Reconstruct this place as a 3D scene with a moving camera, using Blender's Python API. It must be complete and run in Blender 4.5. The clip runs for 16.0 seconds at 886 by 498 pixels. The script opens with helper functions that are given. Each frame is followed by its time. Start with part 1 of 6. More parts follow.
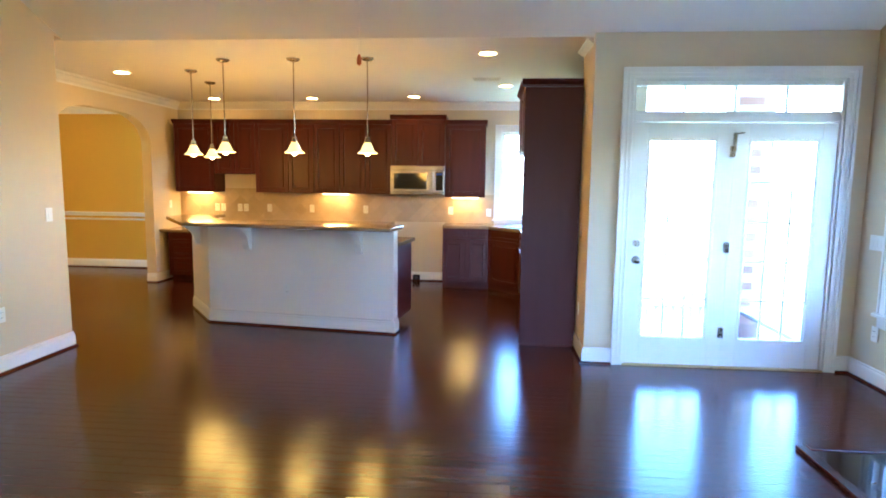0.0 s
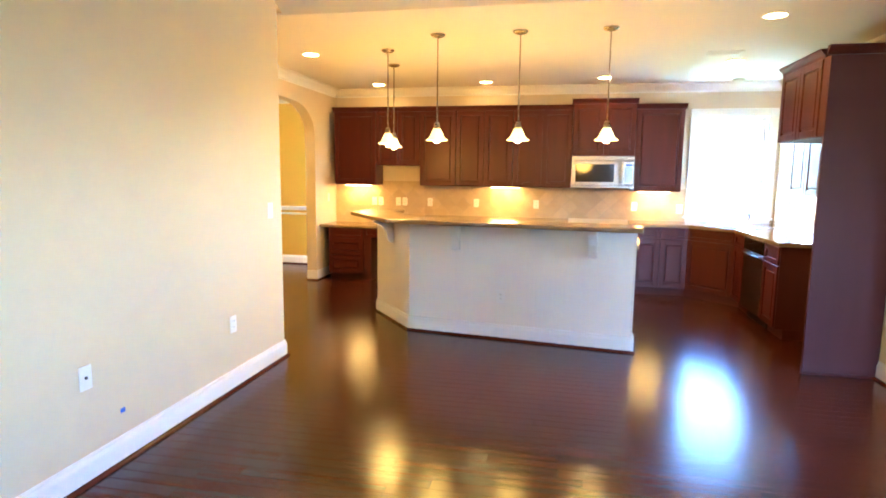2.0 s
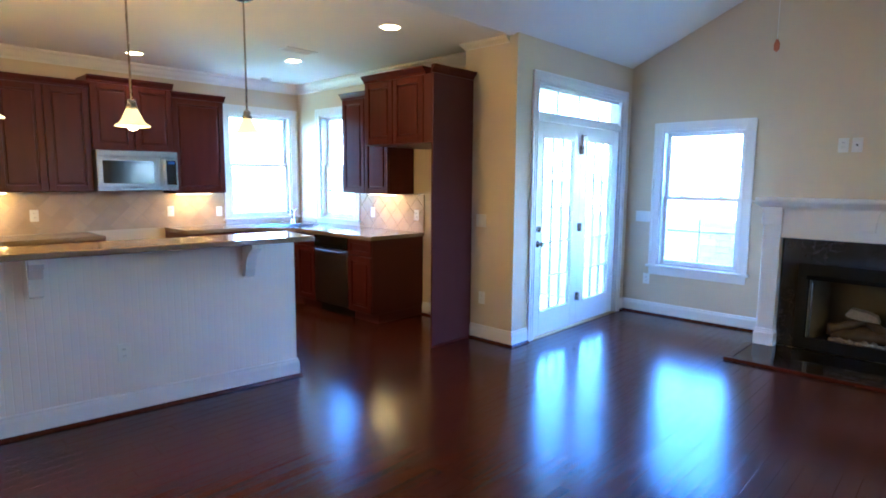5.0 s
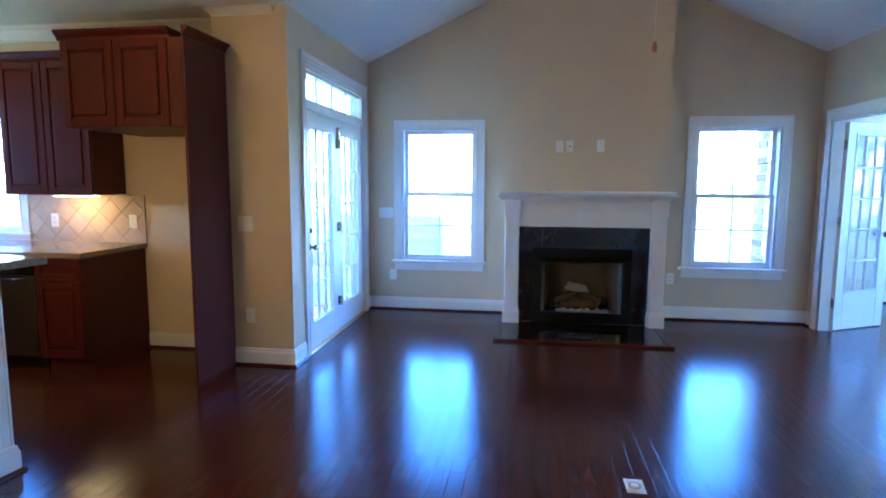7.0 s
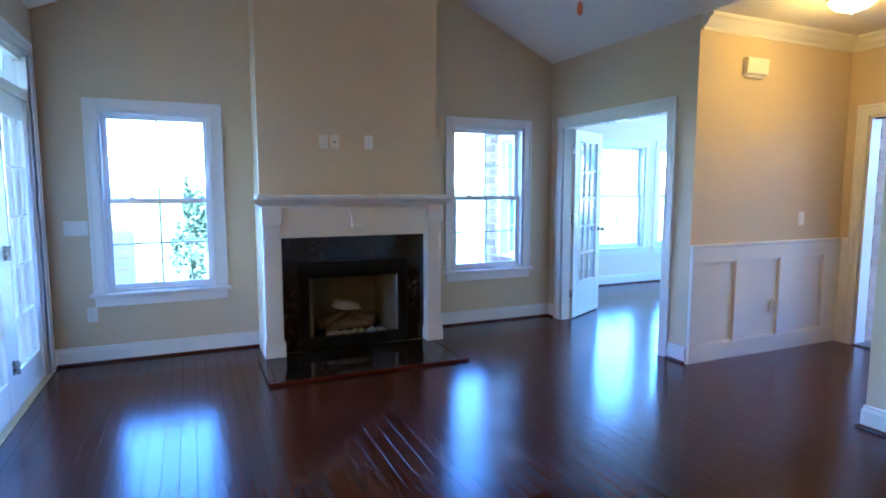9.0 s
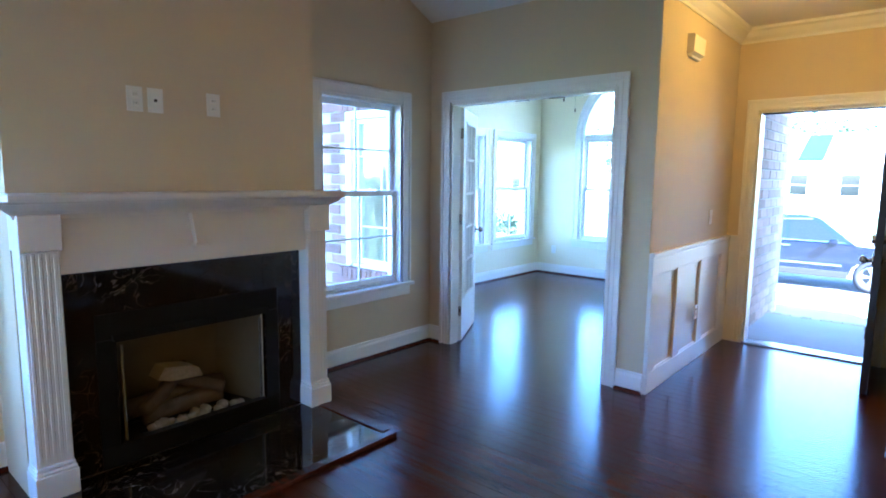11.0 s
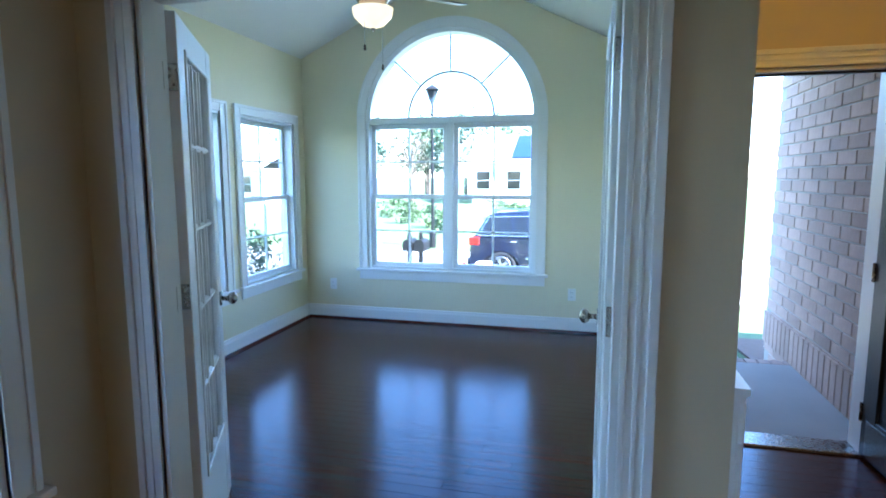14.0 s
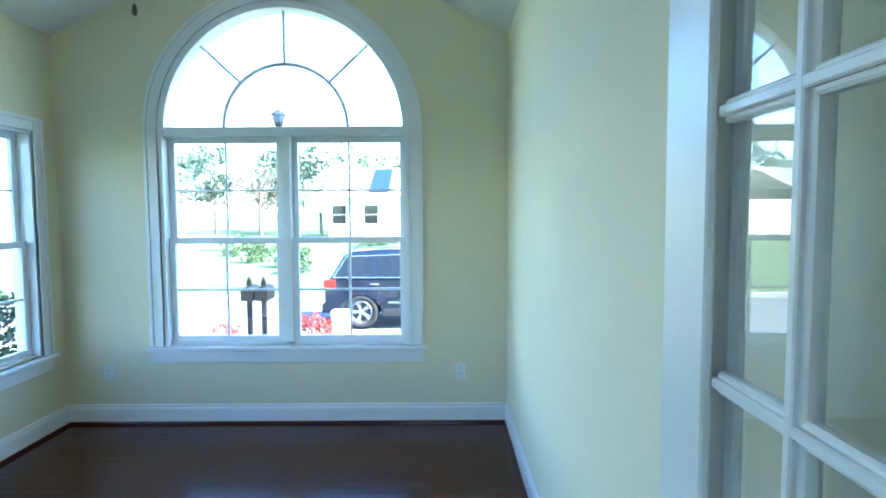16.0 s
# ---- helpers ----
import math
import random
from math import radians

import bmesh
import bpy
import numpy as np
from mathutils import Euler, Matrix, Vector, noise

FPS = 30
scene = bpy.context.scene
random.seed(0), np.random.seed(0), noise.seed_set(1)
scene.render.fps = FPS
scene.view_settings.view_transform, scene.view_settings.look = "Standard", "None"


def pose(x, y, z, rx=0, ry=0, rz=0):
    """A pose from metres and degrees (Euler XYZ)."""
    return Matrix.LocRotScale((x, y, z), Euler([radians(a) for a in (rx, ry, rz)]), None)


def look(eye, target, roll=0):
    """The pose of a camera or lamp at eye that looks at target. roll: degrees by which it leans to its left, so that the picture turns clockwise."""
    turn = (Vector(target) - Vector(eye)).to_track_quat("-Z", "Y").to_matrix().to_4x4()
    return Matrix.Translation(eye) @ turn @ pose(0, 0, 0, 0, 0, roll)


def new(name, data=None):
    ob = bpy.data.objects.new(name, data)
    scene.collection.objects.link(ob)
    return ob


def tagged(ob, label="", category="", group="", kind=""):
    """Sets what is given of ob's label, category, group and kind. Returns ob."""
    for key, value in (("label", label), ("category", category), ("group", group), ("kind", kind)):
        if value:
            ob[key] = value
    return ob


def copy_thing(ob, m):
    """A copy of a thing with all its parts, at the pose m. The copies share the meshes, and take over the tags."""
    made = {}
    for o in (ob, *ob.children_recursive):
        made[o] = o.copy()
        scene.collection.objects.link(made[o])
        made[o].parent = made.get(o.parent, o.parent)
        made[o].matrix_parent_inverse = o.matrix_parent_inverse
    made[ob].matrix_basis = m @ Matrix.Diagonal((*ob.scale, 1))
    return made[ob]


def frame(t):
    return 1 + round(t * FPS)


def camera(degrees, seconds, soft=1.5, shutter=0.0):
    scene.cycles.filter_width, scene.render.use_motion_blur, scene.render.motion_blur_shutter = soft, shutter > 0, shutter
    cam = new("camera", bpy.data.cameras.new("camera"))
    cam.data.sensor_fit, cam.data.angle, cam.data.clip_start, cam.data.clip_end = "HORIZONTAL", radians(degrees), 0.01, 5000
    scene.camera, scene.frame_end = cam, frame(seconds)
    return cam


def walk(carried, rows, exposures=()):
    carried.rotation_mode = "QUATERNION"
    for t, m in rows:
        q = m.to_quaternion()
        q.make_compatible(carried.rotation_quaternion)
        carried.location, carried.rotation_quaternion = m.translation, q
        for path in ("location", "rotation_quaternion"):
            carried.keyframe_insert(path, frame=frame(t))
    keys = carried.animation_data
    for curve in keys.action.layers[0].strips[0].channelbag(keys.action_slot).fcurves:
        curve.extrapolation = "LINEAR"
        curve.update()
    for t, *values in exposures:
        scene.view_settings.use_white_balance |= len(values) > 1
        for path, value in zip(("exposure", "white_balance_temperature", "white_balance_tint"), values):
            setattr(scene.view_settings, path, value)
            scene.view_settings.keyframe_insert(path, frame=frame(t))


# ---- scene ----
cam = camera(75.7, 16.0, soft=1.8)
PATH = [
    (0, (-0.480, -0.682, 1.519), (-0.639, 1.265, 1.293), 0.7),
    (0.5, (-0.808, -0.420, 1.494), (-1.195, 1.499, 1.264), 0.7),
    (1, (-1.23, -0.289, 1.506), (-1.604, 1.661, 1.267), 0.8),
    (1.5, (-1.626, -0.127, 1.517), (-1.993, 1.823, 1.264), 0.7),
    (2, (-2.062, -0.107, 1.496), (-2.46, 1.836, 1.238), 0.7),
    (2.5, (-2.404, -0.043, 1.494), (-2.381, 1.941, 1.24), 0.9),
    (3, (-2.744, 0.173, 1.509), (-2.182, 2.076, 1.261), 0.5),
    (3.5, (-3.09, 0.279, 1.51), (-2.491, 2.17, 1.261), 0.4),
    (4, (-3.345, 0.55, 1.504), (-2.574, 2.378, 1.252), 0.6),
    (4.5, (-3.557, 0.858, 1.51), (-2.41, 2.478, 1.265), 0.5),
    (4.7, (-3.646, 0.978, 1.506), (-2.359, 2.489, 1.261), 0.5),
    (6.8, (-3.83, 2.259, 1.461), (-1.911, 2.77, 1.227), 0.2),
    (7, (-3.775, 2.365, 1.449), (-1.81, 2.658, 1.215), 0.3),
    (7.5, (-3.587, 2.558, 1.437), (-1.63, 2.208, 1.216), -0.1),
    (8, (-3.4, 2.813, 1.414), (-1.534, 2.127, 1.197), -0.3),
    (8.2, (-3.317, 2.882, 1.402), (-1.454, 2.185, 1.191), -0.2),
    (10.5, (-1.299, 3.332, 1.455), (0.187, 2.016, 1.208), 0.5),
    (11, (-0.843, 3.222, 1.45), (0.448, 1.715, 1.2), 0.7),
    (11.5, (-0.434, 2.975, 1.454), (0.698, 1.344, 1.206), 0.5),
    (12, (-0.038, 2.708, 1.457), (1.065, 1.059, 1.204), 0.6),
    (12.5, (0.242, 2.322, 1.462), (1.174, 0.571, 1.203), 0.5),
    (13, (0.525, 1.914, 1.468), (1.293, 0.085, 1.214), 0.3),
    (13.5, (0.752, 1.476, 1.484), (1.366, -0.41, 1.225), 0.2),
    (14, (0.922, 1.021, 1.496), (1.411, -0.902, 1.245), -0.1),
    (14.5, (1.095, 0.615, 1.501), (1.416, -1.344, 1.258), -0.0),
    (15, (1.158, 0.177, 1.486), (1.332, -1.803, 1.259), -0.2),
    (15.5, (1.219, -0.187, 1.499), (1.315, -2.176, 1.305), -0.2),
    (16, (1.167, -0.539, 1.5), (1.168, -2.535, 1.365), -0.3),
]
EXPO = [(0.0, 5.95, 4950, 14), (1.0, 6.3, 5150, 16), (2.0, 6.65, 5150, 16), (3.0, 6.2, 4850, 14), (4.5, 5.7, 4350, 15), (7.0, 5.25, 4200, 17), (8.2, 5.1, 4300, 17),
        (10.5, 5.05, 4800, 13), (11.0, 4.95, 4850, 14), (12.0, 4.55, 4950, 13), (13.0, 3.95, 5050, 13), (14.0, 3.8, 5300, 11), (14.5, 4.1, 5450, 9), (15.0, 4.1, 5450, 6), (16.0, 3.7, 5600, 4)]
walk(cam, [(t, look(eye, target, roll)) for t, eye, target, roll in PATH], EXPO)

# ---- world and sun ----
SUN_EL, SUN_DIR = 43.0, Vector((-0.93, 0.36, 0)).normalized()
world = bpy.data.worlds.new("sky")
scene.world = world
world.use_nodes = True
wn = world.node_tree.nodes
sky = wn.new("ShaderNodeTexSky")
sky.sky_type, sky.sun_disc = "NISHITA", False
sky.sun_elevation = radians(SUN_EL)
sky.dust_density, sky.ozone_density = 0.2, 4.5
sky.sun_rotation = math.atan2(SUN_DIR.x, SUN_DIR.y)
wn["Background"].inputs[1].default_value = 0.15
world.node_tree.links.new(sky.outputs[0], wn["Background"].inputs[0])
sun = new("sun", bpy.data.lights.new("sun", "SUN"))
sun.data.energy, sun.data.angle, sun.data.color = 5.0, radians(0.6), (1.0, 0.95, 0.88)
sun.matrix_world = look((0, 0, 30), Vector((0, 0, 30)) - (SUN_DIR * math.cos(radians(SUN_EL)) + Vector((0, 0, math.sin(radians(SUN_EL))))))
WARM = (1.0, 0.52, 0.16)


def lamp(name, kind, where, watts, colour=WARM, size=0.05, aim=(0, 0, -1), spread=None, size_y=None):
    data = bpy.data.lights.new(name, kind)
    data.energy, data.color = watts, colour
    if kind == "AREA":
        data.shape, data.size = ("DISK", size) if size_y is None else ("RECTANGLE", size)
        if size_y is not None:
            data.size_y = size_y
        if spread:
            data.spread = radians(spread)
    else:
        data.shadow_soft_size = size
    ob = new(name, data)
    ob.matrix_world = look(where, Vector(where) + Vector(aim))
    return ob


# ---- materials ----
def material(name, colour, rough=0.5, metal=0.0, vary=0.12, scale=8.0, bump=0.0, bump_scale=60.0, second=None, spec=0.5, coat=0.0,
             stretch=(1, 1, 1), by_object=0.0, rough_vary=0.08, reflection_tint=(1, 1, 1)):
    m = bpy.data.materials.new(name)
    m.use_nodes = True
    n, l = m.node_tree.nodes, m.node_tree.links
    b = n["Principled BSDF"]
    tc, mp = n.new("ShaderNodeTexCoord"), n.new("ShaderNodeMapping")
    mp.inputs["Scale"].default_value = stretch
    l.new(tc.outputs["Object"], mp.inputs[0])
    big, fine = n.new("ShaderNodeTexNoise"), n.new("ShaderNodeTexNoise")
    big.inputs["Scale"].default_value, fine.inputs["Scale"].default_value = scale, bump_scale
    big.inputs["Detail"].default_value, fine.inputs["Detail"].default_value = 5, 3
    for x in (big, fine):
        l.new(mp.outputs[0], x.inputs["Vector"])
    ramp = n.new("ShaderNodeMix")
    ramp.data_type = "RGBA"
    other = second or tuple(c * (1 - vary) for c in colour)
    ramp.inputs[6].default_value, ramp.inputs[7].default_value = (*colour, 1), (*other, 1)
    l.new(big.outputs[0], ramp.inputs[0])
    out = ramp.outputs[2]
    if by_object:
        info, hsv = n.new("ShaderNodeObjectInfo"), n.new("ShaderNodeHueSaturation")
        rng = n.new("ShaderNodeMapRange")
        rng.inputs[3].default_value, rng.inputs[4].default_value = 1 - by_object, 1 + by_object
        geo, add, wrap = n.new("ShaderNodeNewGeometry"), n.new("ShaderNodeMath"), n.new("ShaderNodeMath")
        wrap.operation = "FRACT"
        l.new(info.outputs["Random"], add.inputs[0])
        l.new(geo.outputs["Random Per Island"], add.inputs[1])
        l.new(add.outputs[0], wrap.inputs[0])
        l.new(wrap.outputs[0], rng.inputs[0])
        l.new(rng.outputs[0], hsv.inputs["Value"])
        l.new(out, hsv.inputs["Color"])
        out = hsv.outputs[0]
    l.new(out, b.inputs["Base Color"])
    rr = n.new("ShaderNodeMapRange")
    rr.inputs[3].default_value, rr.inputs[4].default_value = max(0.02, rough - rough_vary), min(1, rough + rough_vary)
    l.new(fine.outputs[0], rr.inputs[0])
    l.new(rr.outputs[0], b.inputs["Roughness"])
    b.inputs["Metallic"].default_value = metal
    b.inputs["Specular IOR Level"].default_value = spec
    b.inputs["Specular Tint"].default_value = (*reflection_tint, 1)
    b.inputs["Coat Weight"].default_value = coat
    b.inputs["Coat Roughness"].default_value = 0.08
    if bump:
        bp = n.new("ShaderNodeBump")
        bp.inputs["Strength"].default_value, bp.inputs["Distance"].default_value = bump, 0.004
        l.new(fine.outputs[0], bp.inputs["Height"])
        l.new(bp.outputs[0], b.inputs["Normal"])
    return m


def glowing(name, colour, strength):
    m = bpy.data.materials.new(name)
    m.use_nodes = True
    b = m.node_tree.nodes["Principled BSDF"]
    b.inputs["Base Color"].default_value = (0.85, 0.82, 0.75, 1)
    b.inputs["Emission Color"].default_value = (*colour, 1)
    b.inputs["Emission Strength"].default_value = strength
    b.inputs["Roughness"].default_value = 0.3
    return m


def glass_pane(name, tint=(0.97, 0.99, 1.0)):
    m = bpy.data.materials.new(name)
    m.use_nodes = True
    n, l = m.node_tree.nodes, m.node_tree.links
    n.remove(n["Principled BSDF"])
    clear, gloss, mix, fr = n.new("ShaderNodeBsdfTransparent"), n.new("ShaderNodeBsdfGlossy"), n.new("ShaderNodeMixShader"), n.new("ShaderNodeLayerWeight")
    clear.inputs[0].default_value = (*tint, 1)
    gloss.inputs["Roughness"].default_value = 0.01
    fr.inputs[0].default_value = 0.5
    steep, gain = n.new("ShaderNodeMath"), n.new("ShaderNodeMath")
    steep.operation, gain.operation = "POWER", "MULTIPLY_ADD"
    steep.inputs[1].default_value = 4.0
    gain.inputs[1].default_value, gain.inputs[2].default_value = 0.92, 0.075
    l.new(fr.outputs["Facing"], steep.inputs[0])
    l.new(steep.outputs[0], gain.inputs[0])
    l.new(gain.outputs[0], mix.inputs[0])
    l.new(clear.outputs[0], mix.inputs[1])
    l.new(gloss.outputs[0], mix.inputs[2])
    l.new(mix.outputs[0], n["Material Output"].inputs[0])
    return m


def stone(name, base, vein, scale, rough, amount=0.06, patchy=0):
    """Polished stone with thin veins and cloudy patches."""
    m = bpy.data.materials.new(name)
    m.use_nodes = True
    n, l = m.node_tree.nodes, m.node_tree.links
    b = n["Principled BSDF"]
    tc = n.new("ShaderNodeTexCoord")
    warp, cloud, wave = n.new("ShaderNodeTexNoise"), n.new("ShaderNodeTexNoise"), n.new("ShaderNodeTexNoise")
    warp.inputs["Scale"].default_value, cloud.inputs["Scale"].default_value, wave.inputs["Scale"].default_value = scale, scale * 0.7, scale * 1.6
    for x in (warp, cloud, wave):
        x.inputs["Detail"].default_value = 6
        l.new(tc.outputs["Object"], x.inputs["Vector"])
    wave.inputs["Distortion"].default_value = 2.0
    r = n.new("ShaderNodeValToRGB")
    r.color_ramp.elements[0].position, r.color_ramp.elements[1].position = 0.5 - amount, 0.5 + amount
    r.color_ramp.elements[0].color, r.color_ramp.elements[1].color = (0, 0, 0, 1), (0, 0, 0, 1)
    e = r.color_ramp.elements.new(0.5)
    e.color = (1, 1, 1, 1)
    l.new(wave.outputs[0], r.inputs[0])
    mul = n.new("ShaderNodeMath")
    mul.operation = "MULTIPLY"
    l.new(r.outputs[0], mul.inputs[0])
    patch = n.new("ShaderNodeMapRange")
    patch.inputs[1].default_value, patch.inputs[2].default_value = 0.5 - patchy * 0.06, 0.72 if patchy else 1.0
    patch.inputs[3].default_value = 0.0 if patchy else 0.5
    l.new(cloud.outputs[0], patch.inputs[0])
    l.new(patch.outputs[0], mul.inputs[1])
    c = n.new("ShaderNodeMix")
    c.data_type = "RGBA"
    c.inputs[6].default_value, c.inputs[7].default_value = (*base, 1), (*vein, 1)
    l.new(mul.outputs[0], c.inputs[0])
    l.new(c.outputs[2], b.inputs["Base Color"])
    b.inputs["Roughness"].default_value = rough
    return m


M = {}
# living walls darker, study walls paler: part of their unequal daylight is in the colour
M["wall"] = material("tan_wall_paint_dimmed", (0.64, 0.535, 0.365), 0.75, vary=0.05, scale=1.2, bump=0.08, bump_scale=220)
M["study"] = material("pale_yellow_wall_paint_lit", (0.77, 0.70, 0.49), 0.75, vary=0.05, scale=1.2, bump=0.08, bump_scale=220)
M["gold"] = material("golden_wall_paint", (0.58, 0.35, 0.03), 0.75, vary=0.06, scale=1.2, bump=0.08, bump_scale=220)
M["ceiling"] = material("ceiling_paint", (0.83, 0.81, 0.77), 0.85, vary=0.04, scale=1.0, bump=0.15, bump_scale=180)
M["white"] = material("white_trim_paint", (0.80, 0.79, 0.77), 0.35, vary=0.04, scale=3, bump=0.03, bump_scale=90)
M["island"] = material("beadboard_paint", (0.82, 0.78, 0.72), 0.5, vary=0.05, scale=3, bump=0.03, bump_scale=90)
M["vinyl"] = material("white_vinyl", (0.82, 0.83, 0.84), 0.3, vary=0.03, scale=4)
M["glass"] = glass_pane("clear_glass")
# blue tint in the gloss stands in for blue daylight reflected off the planks
M["plank"] = material("dark_stained_oak", (0.082, 0.0185, 0.007), 0.185, vary=0.4, scale=3.0, bump=0.07, bump_scale=26, second=(0.046, 0.0105, 0.005),
                      stretch=(0.35, 9, 1), by_object=0.10, spec=0.36, rough_vary=0.06, reflection_tint=(0.48, 0.76, 1.0))
M["subfloor"] = material("floor_gap", (0.012, 0.006, 0.005), 0.6)
M["cherry"] = material("cherry_cabinet", (0.082, 0.011, 0.006), 0.36, vary=0.4, scale=2.5, bump=0.05, bump_scale=30, second=(0.042, 0.007, 0.005),
                       stretch=(6, 6, 0.6), spec=0.25)
M["cherry_dark"] = material("cherry_end_panel", (0.078, 0.019, 0.017), 0.45, vary=0.25, scale=2.0, stretch=(5, 5, 0.5), spec=0.2)
M["granite"] = stone("tan_granite", (0.30, 0.22, 0.12), (0.05, 0.04, 0.025), 38, 0.10, 0.12)
M["marble"] = stone("dark_brown_marble", (0.008, 0.006, 0.005), (0.24, 0.19, 0.15), 3.6, 0.07, 0.013, 1)
M["tile"] = material("travertine_tile", (0.50, 0.38, 0.23), 0.45, vary=0.2, scale=9, bump=0.08, bump_scale=70, second=(0.38, 0.28, 0.16), by_object=0.10)
M["grout"] = material("tile_grout", (0.40, 0.33, 0.23), 0.85)
M["steel"] = material("brushed_steel", (0.23, 0.22, 0.20), 0.28, 1.0, vary=0.1, scale=4, stretch=(1, 1, 30))
M["chrome"] = material("polished_chrome", (0.75, 0.75, 0.76), 0.10, 1.0, vary=0.05)
M["nickel"] = material("satin_nickel", (0.38, 0.35, 0.31), 0.26, 1.0, vary=0.1)
M["black"] = material("black_enamel", (0.006, 0.006, 0.007), 0.4, vary=0.2, spec=0.2)
M["black_glass"] = material("black_glass", (0.010, 0.011, 0.012), 0.06, vary=0.1)
M["firebrick"] = material("firebox_panel", (0.17, 0.14, 0.09), 0.85, vary=0.35, scale=6, bump=0.3, bump_scale=40)
M["log"] = material("ceramic_log", (0.14, 0.10, 0.07), 0.9, vary=0.75, scale=9, bump=0.8, bump_scale=35, second=(0.03, 0.02, 0.015))
M["log_pale"] = material("split_log_face", (0.38, 0.33, 0.26), 0.85, vary=0.5, scale=10, bump=0.4, bump_scale=40, stretch=(1, 6, 6))
M["ember"] = material("grey_ember_rock", (0.36, 0.33, 0.28), 0.9, vary=0.5, scale=14, bump=0.6)
M["plastic"] = material("white_plastic", (0.80, 0.79, 0.75), 0.35, vary=0.03)
M["slot"] = material("dark_slot", (0.03, 0.03, 0.03), 0.5)
M["brass"] = material("brass_plate", (0.60, 0.45, 0.20), 0.3, 1.0, vary=0.1)
M["shade"] = glowing("lit_frosted_shade", (1.0, 0.62, 0.12), 0.035)
M["bulb"] = glowing("lit_bulb", (1.0, 0.62, 0.14), 0.6)
M["lens"] = glowing("lit_downlight_lens", (1.0, 0.58, 0.14), 1.7)
M["dome"] = glowing("lit_alabaster_dome", (1.0, 0.60, 0.14), 0.6)
M["strip"] = glowing("lit_strip_lens", (1.0, 0.54, 0.11), 2.4)
M["bowl"] = glowing("lit_frosted_bowl", (1.0, 0.72, 0.36), 0.10)
M["brick"] = material("facing_brick", (0.46, 0.33, 0.26), 0.9, vary=0.35, scale=16, bump=0.7, bump_scale=70, second=(0.32, 0.22, 0.18), by_object=0.20)
M["brick_dark"] = material("red_brown_brick", (0.24, 0.12, 0.09), 0.9, vary=0.35, scale=16, bump=0.7, bump_scale=70, second=(0.15, 0.08, 0.06), by_object=0.25)
M["mortar"] = material("brick_mortar", (0.42, 0.38, 0.33), 0.95, vary=0.15, scale=12, bump=0.4)
M["concrete"] = material("porch_concrete", (0.36, 0.34, 0.31), 0.85, vary=0.25, scale=2.2, bump=0.25, bump_scale=90)
M["walk"] = material("pale_walk_concrete", (0.52, 0.49, 0.43), 0.9, vary=0.15, scale=2, bump=0.25, bump_scale=90)
M["grass"] = material("lawn", (0.045, 0.10, 0.022), 0.95, vary=0.5, scale=3, bump=1.0, bump_scale=70, second=(0.09, 0.11, 0.035))
M["asphalt"] = material("asphalt_road", (0.15, 0.15, 0.15), 0.92, vary=0.25, scale=1.5, bump=0.4, bump_scale=120)
M["mulch"] = material("pine_mulch", (0.12, 0.06, 0.035), 0.95, vary=0.6, scale=16, bump=1.0, bump_scale=60)
M["leaf"] = material("green_foliage", (0.055, 0.10, 0.030), 0.7, vary=0.5, scale=6, by_object=0.2)
M["leaf_dark"] = material("conifer_foliage", (0.030, 0.065, 0.030), 0.75, vary=0.5, scale=6, by_object=0.2)
M["leaf_red"] = material("red_foliage", (0.30, 0.05, 0.035), 0.7, vary=0.4, scale=6)
M["bark"] = material("tree_bark", (0.13, 0.10, 0.075), 0.95, vary=0.4, scale=9, bump=0.8)
M["siding"] = material("pale_siding", (0.70, 0.66, 0.58), 0.7, vary=0.08, scale=2)
M["shingle"] = material("roof_shingles", (0.40, 0.37, 0.33), 0.9, vary=0.3, scale=5, bump=0.5, bump_scale=40)
M["carpaint"] = material("dark_blue_car_paint", (0.006, 0.009, 0.024), 0.2, 0.0, vary=0.1, coat=0.25)
M["rubber"] = material("tyre_rubber", (0.018, 0.018, 0.019), 0.8, vary=0.2)
M["alloy"] = material("alloy_rim", (0.55, 0.56, 0.58), 0.3, 0.9, vary=0.05)
M["red_lens"] = material("red_tail_lens", (0.45, 0.015, 0.012), 0.15, vary=0.1)
M["entry"] = material("black_stained_door", (0.014, 0.011, 0.010), 0.30, vary=0.5, scale=5, bump=0.15, bump_scale=50, stretch=(6, 6, 0.7))
M["iron"] = material("black_iron", (0.010, 0.010, 0.011), 0.6, vary=0.2, spec=0.2)
M["rail"] = material("white_rail_paint", (0.78, 0.78, 0.76), 0.5, vary=0.05)
M["roof_blue"] = material("blue_roof_panel", (0.012, 0.03, 0.10), 0.35, vary=0.3, scale=4)
M["tape"] = material("blue_tape", (0.02, 0.10, 0.55), 0.6)
M["wood_tag"] = material("orange_plastic", (0.55, 0.17, 0.07), 0.5)
M["fan"] = material("fan_blade_wood", (0.24, 0.22, 0.20), 0.4, vary=0.1)


# ---- mesh helpers ----
def thing(name, x, y, z, label, category, group="", rz=0.0, kind=""):
    ob = new(name)
    ob.empty_display_size = 0.1
    ob.matrix_world = pose(x, y, z, 0, 0, rz)
    return tagged(ob, label, category, group, kind)


def part(name, bm, mat, parent=None, label="", smooth=False):
    bmesh.ops.recalc_face_normals(bm, faces=bm.faces[:])
    me = bpy.data.meshes.new(name)
    bm.to_mesh(me)
    bm.free()
    me.materials.append(M[mat])
    if smooth:
        for p in me.polygons:
            p.use_smooth = True
    ob = new(name, me)
    ob.parent = parent
    return tagged(ob, label)


def struct(name, bm, mat, label, category):
    return tagged(part(name, bm, mat), label, category, "", "structure")


